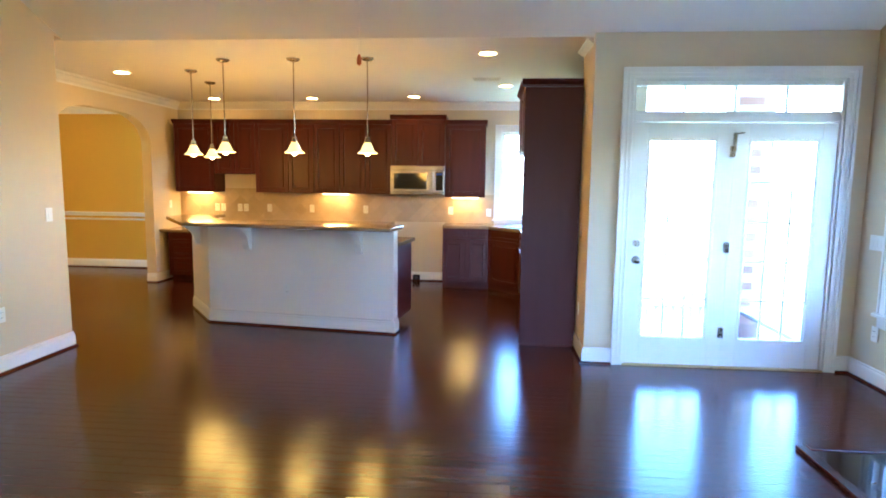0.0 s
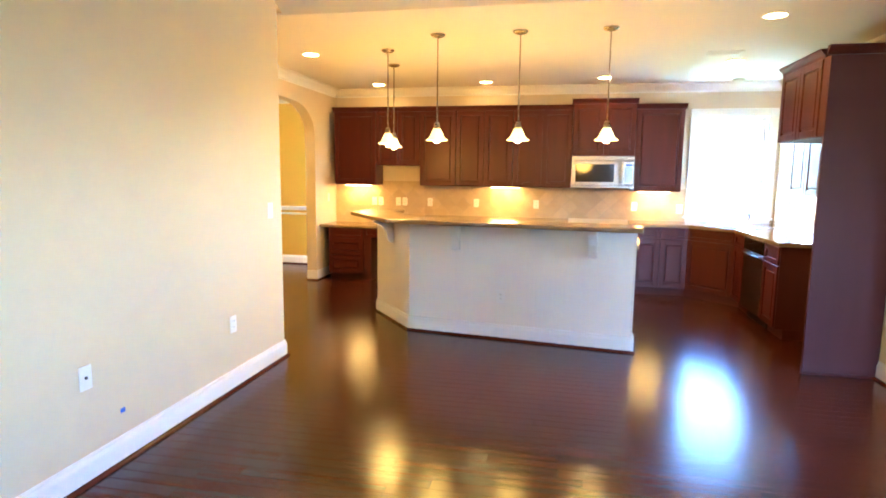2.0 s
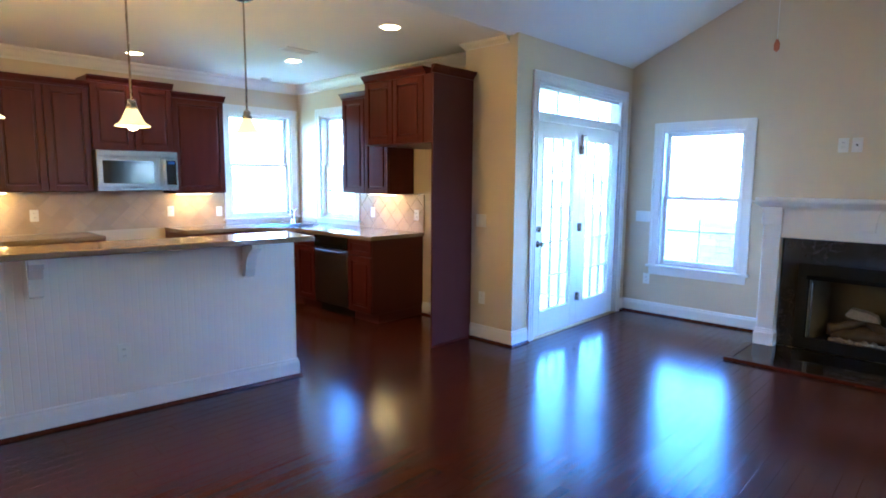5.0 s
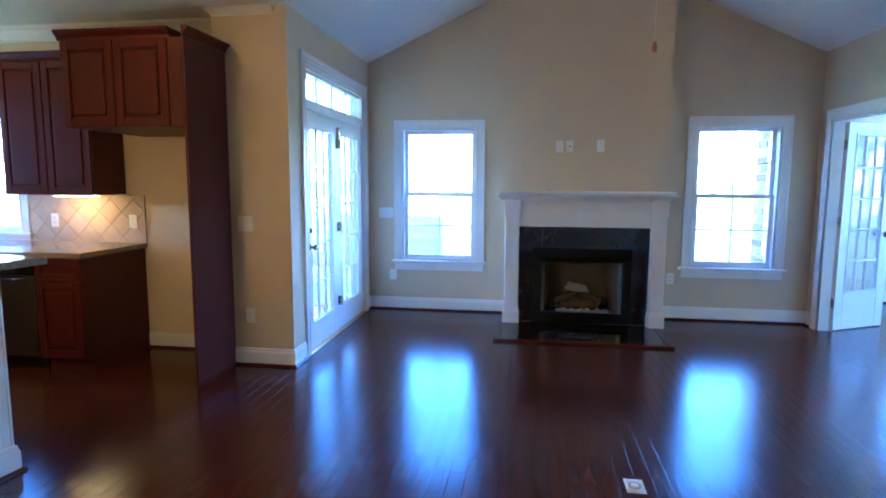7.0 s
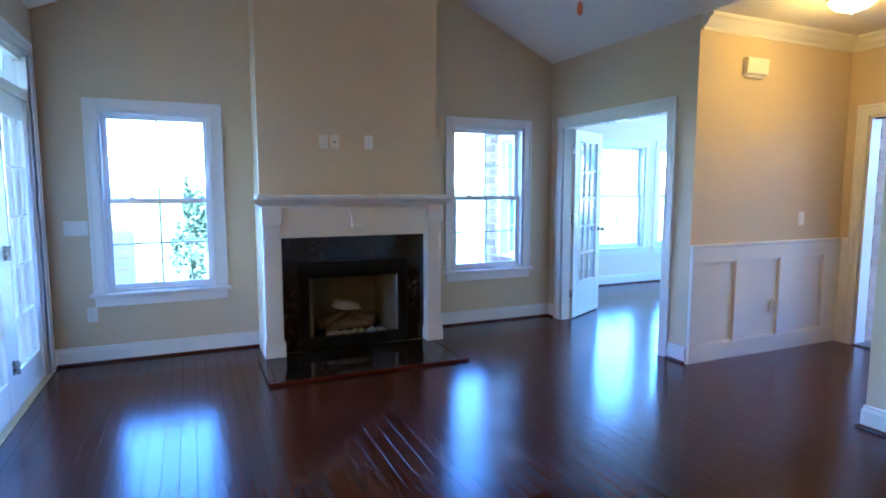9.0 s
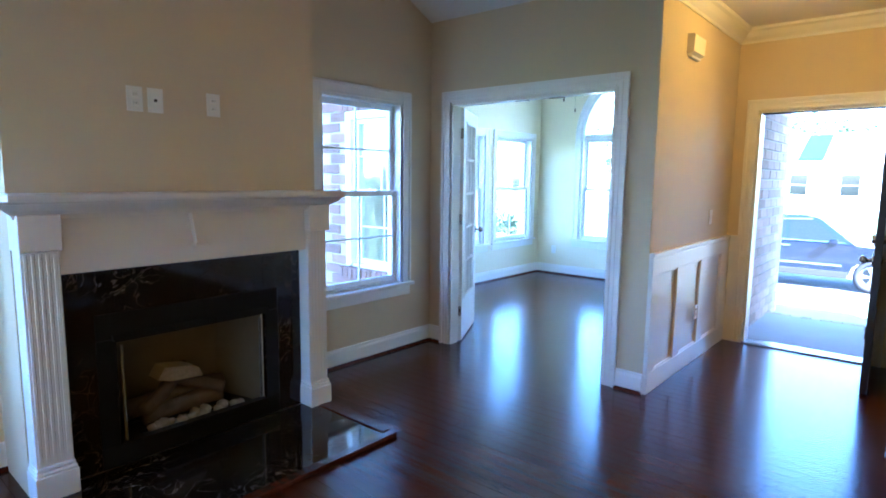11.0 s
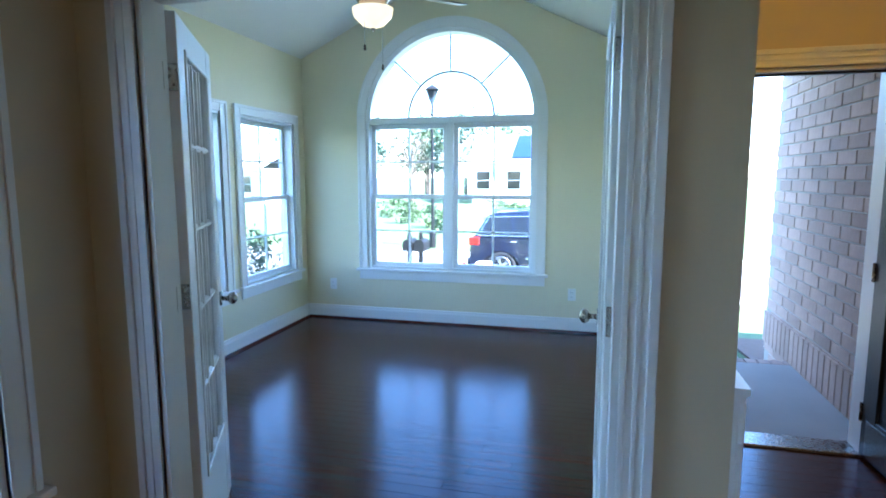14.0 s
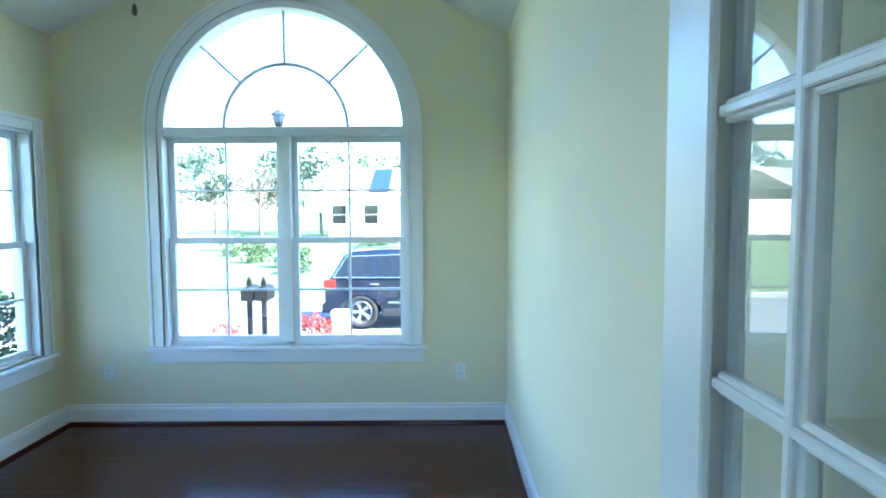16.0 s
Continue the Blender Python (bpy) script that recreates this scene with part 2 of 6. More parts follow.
def bx(bm, x0, y0, z0, x1, y1, z1, bev=0.0):
    """A box, its edges rounded by bev."""
    x0, x1, y0, y1, z0, z1 = min(x0, x1), max(x0, x1), min(y0, y1), max(y0, y1), min(z0, z1), max(z0, z1)
    v = [bm.verts.new(p) for p in ((x0, y0, z0), (x1, y0, z0), (x1, y1, z0), (x0, y1, z0), (x0, y0, z1), (x1, y0, z1), (x1, y1, z1), (x0, y1, z1))]
    f = [bm.faces.new([v[i] for i in q]) for q in ((3, 2, 1, 0), (4, 5, 6, 7), (0, 1, 5, 4), (1, 2, 6, 5), (2, 3, 7, 6), (3, 0, 4, 7))]
    if bev:
        edges = list({e for x in f for e in x.edges})
        bmesh.ops.bevel(bm, geom=edges, offset=min(bev, 0.45 * min(x1 - x0, y1 - y0, z1 - z0)), segments=1 if bev < 0.006 else 2, profile=0.5, affect="EDGES")
    return bm


def box(name, mat, parent, b, bev=0.003, label=""):
    return part(name, bx(bmesh.new(), *b, bev), mat, parent, label)


def rod(bm, p0, p1, r0, r1=None, seg=12, caps=True):
    r1 = r0 if r1 is None else r1
    p0, p1 = Vector(p0), Vector(p1)
    q = (p1 - p0).to_track_quat("Z", "Y")
    ring = [[bm.verts.new(p + q @ Vector((r * math.cos(2 * math.pi * i / seg), r * math.sin(2 * math.pi * i / seg), 0))) for i in range(seg)] for p, r in ((p0, r0), (p1, r1))]
    for i in range(seg):
        j = (i + 1) % seg
        bm.faces.new((ring[0][i], ring[0][j], ring[1][j], ring[1][i]))
    if caps:
        bm.faces.new(ring[0][::-1])
        bm.faces.new(ring[1])
    return bm


def lathe(bm, profile, seg=24, at=(0, 0, 0), wave=None, ring=False):
    """A turned shape; profile gives (radius, height). wave(angle) scales the radius."""
    rings = []
    for r, z in profile:
        rings.append([bm.verts.new((at[0] + r * (wave(a, z) if wave else 1) * math.cos(a), at[1] + r * (wave(a, z) if wave else 1) * math.sin(a), at[2] + z))
                      for a in (2 * math.pi * i / seg for i in range(seg))])
    for a, b in zip(rings, rings[1:]):
        for i in range(seg):
            j = (i + 1) % seg
            bm.faces.new((a[i], a[j], b[j], b[i]))
    if ring:
        for i in range(seg):
            j = (i + 1) % seg
            bm.faces.new((rings[-1][i], rings[-1][j], rings[0][j], rings[0][i]))
        return bm
    if profile[0][0] > 1e-4:
        bm.faces.new(rings[0][::-1])
    if profile[-1][0] > 1e-4:
        bm.faces.new(rings[-1])
    return bm


def prism(bm, poly, axis, lo, hi):
    """A polygon pushed along an axis. poly: pairs of the two other axes, in x, y, z order."""
    def at(p, c):
        return {"x": (c, p[0], p[1]), "y": (p[0], c, p[1]), "z": (p[0], p[1], c)}[axis]
    a, b = [bm.verts.new(at(p, lo)) for p in poly], [bm.verts.new(at(p, hi)) for p in poly]
    bm.faces.new(a[::-1])
    bm.faces.new(b)
    for i in range(len(poly)):
        j = (i + 1) % len(poly)
        bm.faces.new((a[i], a[j], b[j], b[i]))
    return bm


def moulding(bm, path, profile):
    """A strip with a mitred corner at each bend. profile: (distance to the left of the path, height)."""
    pts = [Vector(p) for p in path]
    dirs = [(b - a).normalized() for a, b in zip(pts, pts[1:])]
    normals = [Vector((-d.y, d.x)) for d in dirs]
    rings = []
    for i, p in enumerate(pts):
        n0, n1 = normals[max(0, i - 1)], normals[min(len(normals) - 1, i)]
        m = (n0 + n1) / (1 + n0.dot(n1))
        rings.append([bm.verts.new((p.x + d * m.x, p.y + d * m.y, z)) for d, z in profile])
    k = len(profile)
    for a, b in zip(rings, rings[1:]):
        for i in range(k):
            j = (i + 1) % k
            bm.faces.new((a[i], a[j], b[j], b[i]))
    bm.faces.new(rings[0][::-1])
    bm.faces.new(rings[-1])
    return bm


def wall(name, axis, c0, c1, a0, a1, z0, z1, holes=(), mat="wall", label="tan painted plaster wall"):
    """A wall along an axis, c0 to c1 thick, with right-angled openings (a0, a1, z0, z1) through it."""
    A = sorted({a0, a1, *[v for h in holes for v in h[:2]]})
    Z = sorted({z0, z1, *[v for h in holes for v in h[2:]]})
    solid = {(i, k) for i in range(len(A) - 1) for k in range(len(Z) - 1)
             if not any(h[0] <= (A[i] + A[i + 1]) / 2 <= h[1] and h[2] <= (Z[k] + Z[k + 1]) / 2 <= h[3] for h in holes)}
    bm, cache = bmesh.new(), {}

    def v(i, s, k):
        if (i, s, k) not in cache:
            c = (c0, c1)[s]
            cache[i, s, k] = bm.verts.new((A[i], c, Z[k]) if axis == "x" else (c, A[i], Z[k]))
        return cache[i, s, k]
    for i, k in solid:
        bm.faces.new((v(i, 0, k), v(i + 1, 0, k), v(i + 1, 0, k + 1), v(i, 0, k + 1)))
        bm.faces.new((v(i, 1, k), v(i, 1, k + 1), v(i + 1, 1, k + 1), v(i + 1, 1, k)))
        for di, dk, q in ((-1, 0, ((i, k), (i, k + 1))), (1, 0, ((i + 1, k), (i + 1, k + 1))), (0, -1, ((i, k), (i + 1, k))), (0, 1, ((i, k + 1), (i + 1, k + 1)))):
            if (i + di, k + dk) not in solid:
                (p, q0), (r, q1) = q
                bm.faces.new((v(p, 0, q0), v(r, 0, q1), v(r, 1, q1), v(p, 1, q0)))
    return struct(name, bm, mat, label, "wall")


def column_wall(bm, axis, c0, c1, stations, low, high):
    """A wall part whose lower and upper edge follow low(a) and high(a)."""
    def v(a, c, z):
        return bm.verts.new((a, c, z) if axis == "x" else (c, a, z))
    rings = [[v(a, c0, low(a)), v(a, c0, high(a)), v(a, c1, high(a)), v(a, c1, low(a))] for a in stations]
    for p, q in zip(rings, rings[1:]):
        for i in range(4):
            j = (i + 1) % 4
            bm.faces.new((p[i], p[j], q[j], q[i]))
    bm.faces.new(rings[0])
    bm.faces.new(rings[-1][::-1])
    return bm

# ---- plan ----
XW, XE, YS, YN, T, ZC = -4.24, 2.5, -0.5, 4.15, 0.14, 2.735
RIDGE_Y, RIDGE_Z, XR, YB, XA, ZK = 1.83, 3.80, 0.66, 8.05, -5.39, 2.72
SX0, SX1, SY0, SY1, SRX, SRZ, SZ = 0.72, 3.83, -4.50, -0.64, 2.27, 3.46, 2.70


SD = YS - 0.10  # study face of the wall with the glazed doors


def vault(y):
    return RIDGE_Z - abs(y - RIDGE_Y) * (RIDGE_Z - ZC) / (RIDGE_Y - YS)


def study_vault(x):
    return SRZ - abs(x - SRX) * (SRZ - SZ) / (SX1 - SRX)


# openings: centre, outer casing width, sill height, casing top
CAS = 0.085
W1, W2 = (3.35, 1.00, 0.57, 2.115), (0.26, 0.99, 0.57, 2.125)
W3, W4 = (-3.815, 1.07, 0.545, 2.11), (-2.63, 1.07, 0.545, 2.11)
WN, WK, WR = (3.15, 0.92, 0.57, 2.10), (0.10, 1.04, 0.985, 2.39), (7.16, 0.90, 0.985, 2.38)


def hole(w):
    return (w[0] - w[1] / 2 + CAS, w[0] + w[1] / 2 - CAS, w[2], w[3] - CAS)


wall("wall_east", "y", XE, XE + T, YS - T, YN + T, -0.02, ZC, [hole(W1), hole(W2)])
bm = column_wall(bmesh.new(), "y", XE, XE + T, [YS - T, RIDGE_Y, YN + T], lambda a: ZC, lambda a: vault(a) + 0.12)
struct("wall_east_gable", bm, "wall", "tan painted gable wall above the fireplace", "wall")
PD = (0.66, 2.29, 2.37)
wall("wall_patio", "x", YN, YN + T, 0.34, XE, -0.02, ZC, [(PD[0], PD[1], -0.02, PD[2])])
struct("wall_return", bx(bmesh.new(), 0.34, YN + T, -0.02, XR + T, 4.735, ZK + 0.05), "wall", "tan wall return beside the patio door", "wall")
wall("wall_kitchen_right", "y", XR, XR + T, 4.735, YB + T, -0.02, ZK + 0.05, [hole(WR)])
wall("wall_kitchen_back", "x", YB, YB + T, XA - T, XR, -0.02, ZK + 0.05, [hole(WK)])
wall("wall_left", "y", XW - 0.12, XW, YS, 4.085, -0.02, ZC)
bm = column_wall(bmesh.new(), "y", XW - 0.12, XW, [YS - T, RIDGE_Y, 4.24], lambda a: ZC, lambda a: vault(a) + 0.12)
struct("wall_left_gable", bm, "wall", "tan painted gable wall under the vault", "wall")
wall("wall_south", "x", YS - T, YS, XA - T, -0.80, -0.02, ZC)
FD = (0.83, 2.27, 2.06)
wall("wall_study_door", "x", SD, YS, 0.55, XE, -0.02, ZC, [(FD[0], FD[1], -0.02, FD[2])])
wall("wall_study_north", "x", YS - T, YS, XE + T, SX1 + T, -0.3, ZC, [hole(WN)], "study", "pale yellow painted study wall")
wall("wall_foyer_left", "y", 0.55, 0.66, -2.49, SD, -0.3, ZC)
wall("wall_study_west", "y", 0.66, SX0, SY0 - T, SD, -0.3, ZC, (), "study", "pale yellow painted study wall")
struct("wall_porch_backing", bx(bmesh.new(), 0.55, SY0 - T, -0.3, 0.66, -2.49, ZC), "mortar", "mortared wall backing beside the porch", "wall")
wall("wall_foyer_right", "y", -0.94, -0.80, -2.49, YS - T, -0.02, ZC)
ED = (-0.55, 0.365, 2.05)
wall("wall_entry", "x", -2.49, -2.35, -0.80, 0.55, -0.3, ZC, [(ED[0], ED[1], -0.02, ED[2])])
wall("wall_study_east", "y", SX1, SX1 + T, SY0 - T, YS - T, -0.3, SZ + 0.02, [hole(W3), hole(W4)], "study", "pale yellow painted study wall")
# study front wall with a round-headed opening
AC, AR, AZ, AS = 2.265, 0.865, 2.06, 0.555
arch_x = [AC - AR * math.cos(math.pi * i / 24) for i in range(25)]
bm = bmesh.new()
column_wall(bm, "x", SY0 - T, SY0, [SX0, AC - AR], lambda a: -0.3, lambda a: study_vault(a) + 0.1)
column_wall(bm, "x", SY0 - T, SY0, [AC + AR, SX1], lambda a: -0.3, lambda a: study_vault(a) + 0.1)
column_wall(bm, "x", SY0 - T, SY0, [AC - AR, AC + AR], lambda a: -0.3, lambda a: AS)
column_wall(bm, "x", SY0 - T, SY0, arch_x, lambda a: AZ + math.sqrt(max(0, AR * AR - (a - AC) ** 2)), lambda a: study_vault(a) + 0.1)
struct("wall_study_front", bm, "study", "pale yellow gable wall with a round-headed window opening", "wall")
# wall with the rounded archway to the dining room
GY0, GY1, GZ, GR = 5.42, 7.30, 2.41, 0.46


def archway(a):
    d = min(a - GY0, GY1 - a)
    u = max(0.0, 1 - d / (GR * 1.25))
    return GZ - GR * 0.8 * (1 - math.sqrt(max(0, 1 - u ** 2))) - 0.02 * abs(a - (GY0 + GY1) / 2)


gate = [GY0 + (GY1 - GY0) * (0.5 - 0.5 * math.cos(math.pi * i / 32)) for i in range(33)]
bm = bmesh.new()
column_wall(bm, "y", XA - T, XA, [YS, GY0], lambda a: -0.02, lambda a: ZK + 0.05)
column_wall(bm, "y", XA - T, XA, [GY1, YB], lambda a: -0.02, lambda a: ZK + 0.05)
column_wall(bm, "y", XA - T, XA, gate, archway, lambda a: ZK + 0.05)
struct("wall_archway", bm, "wall", "tan wall with a rounded archway", "wall")
# dining room shell
wall("wall_dining_back", "x", 8.6, 8.74, -9.0, XA - T, -0.02, ZK + 0.05, mat="gold", label="golden yellow painted wall with a chair rail")
wall("wall_dining_far", "y", -9.14, -9.0, 3.9, 8.74, -0.02, ZK + 0.05, mat="gold", label="golden yellow painted wall")
wall("wall_dining_front", "x", 3.9, 4.04, -9.0, XA - T, -0.02, ZK + 0.05, mat="gold", label="golden yellow painted wall")

# ceilings
S1, S2 = (RIDGE_Z - ZC) / (RIDGE_Y - YS), 0.1
bm = prism(bmesh.new(), [(YS, ZC), (RIDGE_Y, RIDGE_Z), (4.2, vault(4.2)), (4.2, vault(4.2) + S2), (RIDGE_Y, RIDGE_Z + S2), (YS, ZC + S2)], "x", XW, XE)
struct("ceiling_vault", bm, "ceiling", "white vaulted plaster ceiling", "ceiling")
struct("ceiling_kitchen", bx(bmesh.new(), XA, 4.2, ZK, XR, YB, ZK + 0.1), "ceiling", "flat white plaster kitchen ceiling", "ceiling")
struct("ceiling_hall", bx(bmesh.new(), XA, YS, ZK, XW - 0.12, 4.2, ZK + 0.1), "ceiling", "flat white plaster hall ceiling", "ceiling")
struct("ceiling_foyer", bx(bmesh.new(), -0.80, -2.35, ZC, 0.55, YS - 0.001, ZC + 0.1), "ceiling", "flat white plaster foyer ceiling", "ceiling")
bm = prism(bmesh.new(), [(SX0, SZ), (SRX, SRZ), (SX1, SZ), (SX1, SZ + S2), (SRX, SRZ + S2), (SX0, SZ + S2)], "y", SY0, SD)
struct("ceiling_study", bm, "ceiling", "white vaulted study ceiling", "ceiling")
struct("ceiling_dining", bx(bmesh.new(), -9.0, 4.04, ZK, XA - T, 8.6, ZK + 0.1), "ceiling", "flat white dining room ceiling", "ceiling")
# unseen roof and outer walls added to shut daylight out of the rooms
struct("unseen_roof_slab", bx(bmesh.new(), -9.3, -2.49, 4.1, XE + T, 9.4, 4.2), "shingle", "unseen dark shingled slab roof shutting daylight out", "roof")
struct("wall_outer_west", bx(bmesh.new(), -9.4, -2.5, -0.3, -9.2, 8.9, 4.1), "siding", "unseen pale outer house wall shutting daylight out", "wall")
struct("wall_outer_front", bx(bmesh.new(), -9.2, -2.49, -0.3, -0.89, -2.3, 4.1), "siding", "unseen pale outer house wall shutting daylight out", "wall")

# unseen wing and roof, added to throw shade on the walk and lawn
struct("wall_unseen_wing", bx(bmesh.new(), -7.0, -4.90, -0.3, -1.11, -2.505, 2.70), "siding", "unseen pale wing beside the porch, added to cast shade", "wall")
struct("roof_unseen_wing", prism(bmesh.new(), [(-5.45, 2.70), (-3.0, 4.6), (-2.51, 4.6), (-2.51, 2.705), (-4.9, 2.705)], "x", -7.3, -0.80), "shingle", "unseen shingled roof over the wing, added to cast shade", "roof")

# floor slab under the planks
struct("floor_slab", bx(bmesh.new(), -9.0, -2.5, -0.12, XE + T, 8.7, -0.016), "subfloor", "dark gap under the floor planks", "floor")
struct("floor_slab_study", bx(bmesh.new(), 0.55, -4.6, -0.12, 3.97, -2.5, -0.016), "subfloor", "dark gap under the floor planks", "floor")
struct("floor_slab_bay", bx(bmesh.new(), XE + T, -2.5, -0.12, 3.97, -0.5, -0.016), "subfloor", "dark gap under the floor planks", "floor")

# baseboards: each run has the room on its left
BASE = [(0.0, 0.0), (0.016, 0.0), (0.016, 0.105), (0.012, 0.118), (0.009, 0.122), (0.009, 0.135), (0.0, 0.142)]
SHOE = [(0.016, 0.0), (0.034, 0.0), (0.032, 0.010), (0.026, 0.017), (0.016, 0.020)]
RUNS = [[(XE, YS), (XE, 1.03)], [(XE, 2.60), (XE, YN), (PD[1] + 0.09, YN)], [(PD[0] - 0.09, YN), (0.34, YN), (0.34, 4.735)],
        [(XW - 0.12, 0.5), (XW - 0.12, 4.085), (XW, 4.085), (XW, YS), (-0.80, YS), (-0.80, -2.35)],
        [(0.55, YS), (FD[0] - 0.09, YS)], [(FD[1] + 0.09, YS), (XE, YS)],
        [(SX0, SY1), (SX0, SY0), (SX1, SY0), (SX1, SY1), (FD[1] + 0.09, SY1)],
        [(XA, YB), (XA, GY1), (XA - T, GY1)], [(XR, 4.76), (XR, 5.61)], [(XA - T, 8.6), (-9.0, 8.6)], [(XA, GY0), (XA, YS)], [(-1.16, YB), (-1.94, YB)]]
for run in RUNS:
    base = struct("baseboard", moulding(bmesh.new(), run, BASE), "white", "white painted baseboard along the wall", "baseboard")
    part("shoe_moulding", moulding(bmesh.new(), run, SHOE), "plank", base, "dark stained shoe moulding")
CROWN = [(0.0, -0.115), (0.012, -0.115), (0.016, -0.095), (0.045, -0.070), (0.070, -0.035), (0.095, -0.022), (0.100, -0.008), (0.100, 0.0), (0.0, 0.0)]
for run, top, size in (([(0.34, 4.24), (0.34, 4.735), (XR, 4.735)], ZK, 0.5), ([(XR, 4.80), (XR, YB), (XA, YB), (XA, YS)], ZK, 1.0), ([(-0.80, YS - 0.02), (-0.80, -2.35), (0.55, -2.35), (0.55, YS - 0.02)], ZC, 1.0), ([(XA - T, 8.6), (-9.0, 8.6)], ZK, 1.0)):
    moulded = moulding(bmesh.new(), [Vector(p) for p in run], [(d * size, top + z * size) for d, z in CROWN])
    struct("crown_moulding", moulded, "white", "white painted crown moulding at the ceiling", "crown moulding")
rail = [(0.0, -0.04), (0.012, -0.04), (0.016, -0.012), (0.030, 0.0), (0.034, 0.012), (0.030, 0.022), (0.0, 0.026)]
struct("chair_rail", moulding(bmesh.new(), [Vector((XA - T, 8.6)), Vector((-9.0, 8.6))], [(d, 0.93 + z) for d, z in rail]), "white", "white chair rail on the golden wall", "chair rail")
struct("chair_rail_lower", moulding(bmesh.new(), [Vector((XA - T, 8.6)), Vector((-9.0, 8.6))], [(d * 0.5, 0.84 + z * 0.5) for d, z in rail]), "white", "white lower chair rail on the golden wall", "chair rail")


# ---- windows ----
def sash(parent, x0, x1, z0, z1, y, grid, name, bar=0.042):
    bm = bmesh.new()
    bx(bm, x0, y, z0, x0 + bar, y + 0.032, z1, 0.003)
    bx(bm, x1 - bar, y, z0, x1, y + 0.032, z1, 0.003)
    bx(bm, x0 + bar, y, z0, x1 - bar, y + 0.032, z0 + bar, 0.003)
    bx(bm, x0 + bar, y, z1 - bar, x1 - bar, y + 0.032, z1, 0.003)
    s = part(name, bm, "vinyl", parent, "white vinyl sash frame")
    g = box("pane", "glass", s, (x0 + bar, y + 0.014, z0 + bar, x1 - bar, y + 0.018, z1 - bar), 0)
    g.visible_shadow = False
    nx, nz = grid
    for i in range(1, nx):
        c = x0 + bar + (x1 - x0 - 2 * bar) * i / nx
        box("muntin", "vinyl", s, (c - 0.008, y + 0.008, z0 + bar, c + 0.008, y + 0.024, z1 - bar), 0.002)
    for i in range(1, nz):
        c = z0 + bar + (z1 - z0 - 2 * bar) * i / nz
        box("muntin", "vinyl", s, (x0 + bar, y + 0.0075, c - 0.008, x1 - bar, y + 0.0245, c + 0.008), 0.002)
    return s


def side_casing(bm, x, z0, z1, flip, y=0.0, w=0.09):
    """An upright casing with a stepped profile; flip: -1 to the left of x, 1 to the right."""
    for a, b, d in ((0.0, w, 0.014), (w - 0.022, w + 0.002, 0.022), (0.0, 0.014, 0.018)):
        bx(bm, x + flip * a, y - d, z0, x + flip * b, y + 0.001, z1, 0.002)
    return bm


def window_unit(name, x, y, rz, w, label, sill=True, grid=(2, 2), bare=False):
    """A double-hung window: local x runs along the wall, y goes outward through it."""
    width, z0, z1 = w[1], w[2], w[3]
    h = width / 2 - CAS
    ob = thing(name, x, y, 0, label, "window", "double-hung windows", rz, "structure")
    if not bare:
        part("casing", side_casing(bmesh.new(), -h, z0, z1, -1), "white", ob)
        part("casing", side_casing(bmesh.new(), h, z0, z1, 1), "white", ob)
        bm = bmesh.new()
        for a, b, d in ((0.0, CAS, 0.0135), (CAS - 0.022, CAS + 0.003, 0.0225), (0.0, 0.014, 0.0185)):
            bx(bm, -h - CAS * (a > 0.01 or b > 0.05), -d, z1 - CAS + a, h + CAS * (a > 0.01 or b > 0.05), 0.001, z1 - CAS + b, 0.002)
        part("head_casing", bm, "white", ob)
        box("window_sill", "white", ob, (-h - CAS - 0.03, -0.045, z0 - 0.028, h + CAS + 0.03, 0.03, z0), 0.006)
        box("apron", "white", ob, (-h - CAS, -0.016, z0 - 0.11, h + CAS, 0.001, z0 - 0.029), 0.003)
    bm = bmesh.new()
    for a in (-1, 1):
        bx(bm, a * h, 0.0, z0, a * (h - 0.018), T + 0.01, z1 - CAS)
    bx(bm, -h + 0.018, 0.0, z1 - CAS - 0.018, h - 0.018, T + 0.01, z1 - CAS)
    bx(bm, -h + 0.018, 0.03, z0 - 0.01, h - 0.018, T + 0.03, z0 + 0.018)
    part("window_frame", bm, "vinyl", ob)
    a, b, mid = z0 + 0.018, z1 - CAS - 0.018, (z0 + z1 - CAS) / 2 + 0.01
    sash(ob, -h + 0.018, h - 0.018, mid - 0.021, b, 0.088, grid, "upper_sash")
    lower = sash(ob, -h + 0.018, h - 0.018, a, mid + 0.021, 0.052, grid, "lower_sash")
    if not bare:
        for c in (-0.2, 0.2):
            box("sash_lock", "vinyl", lower, (c - 0.022, 0.058, mid + 0.021, c + 0.022, 0.078, mid + 0.034), 0.003)
    return ob


window_unit("window_1", XE, W1[0], -90, W1, "white double-hung window beside the patio door corner")
window_unit("window_2", XE, W2[0], -90, W2, "white double-hung window beside the fireplace")
window_unit("window_3", SX1, W3[0], -90, W3, "white double-hung study window near the front corner")
window_unit("window_4", SX1, W4[0], -90, W4, "white double-hung study window on the side wall")
window_unit("window_5", WN[0], SY1, 0, WN, "white double-hung study window facing the side yard")
window_unit("window_6", WK[0], YB, 0, WK, "white double-hung kitchen window over the corner sink", grid=(1, 1))
window_unit("window_7", XR, WR[0], -90, WR, "white double-hung kitchen window on the side wall")

# ---- round-headed study window ----
aw = thing("window_8", AC, SY0, 0, "tall white round-headed window with twin sashes and sunburst muntins", "window", "", 180, "structure")


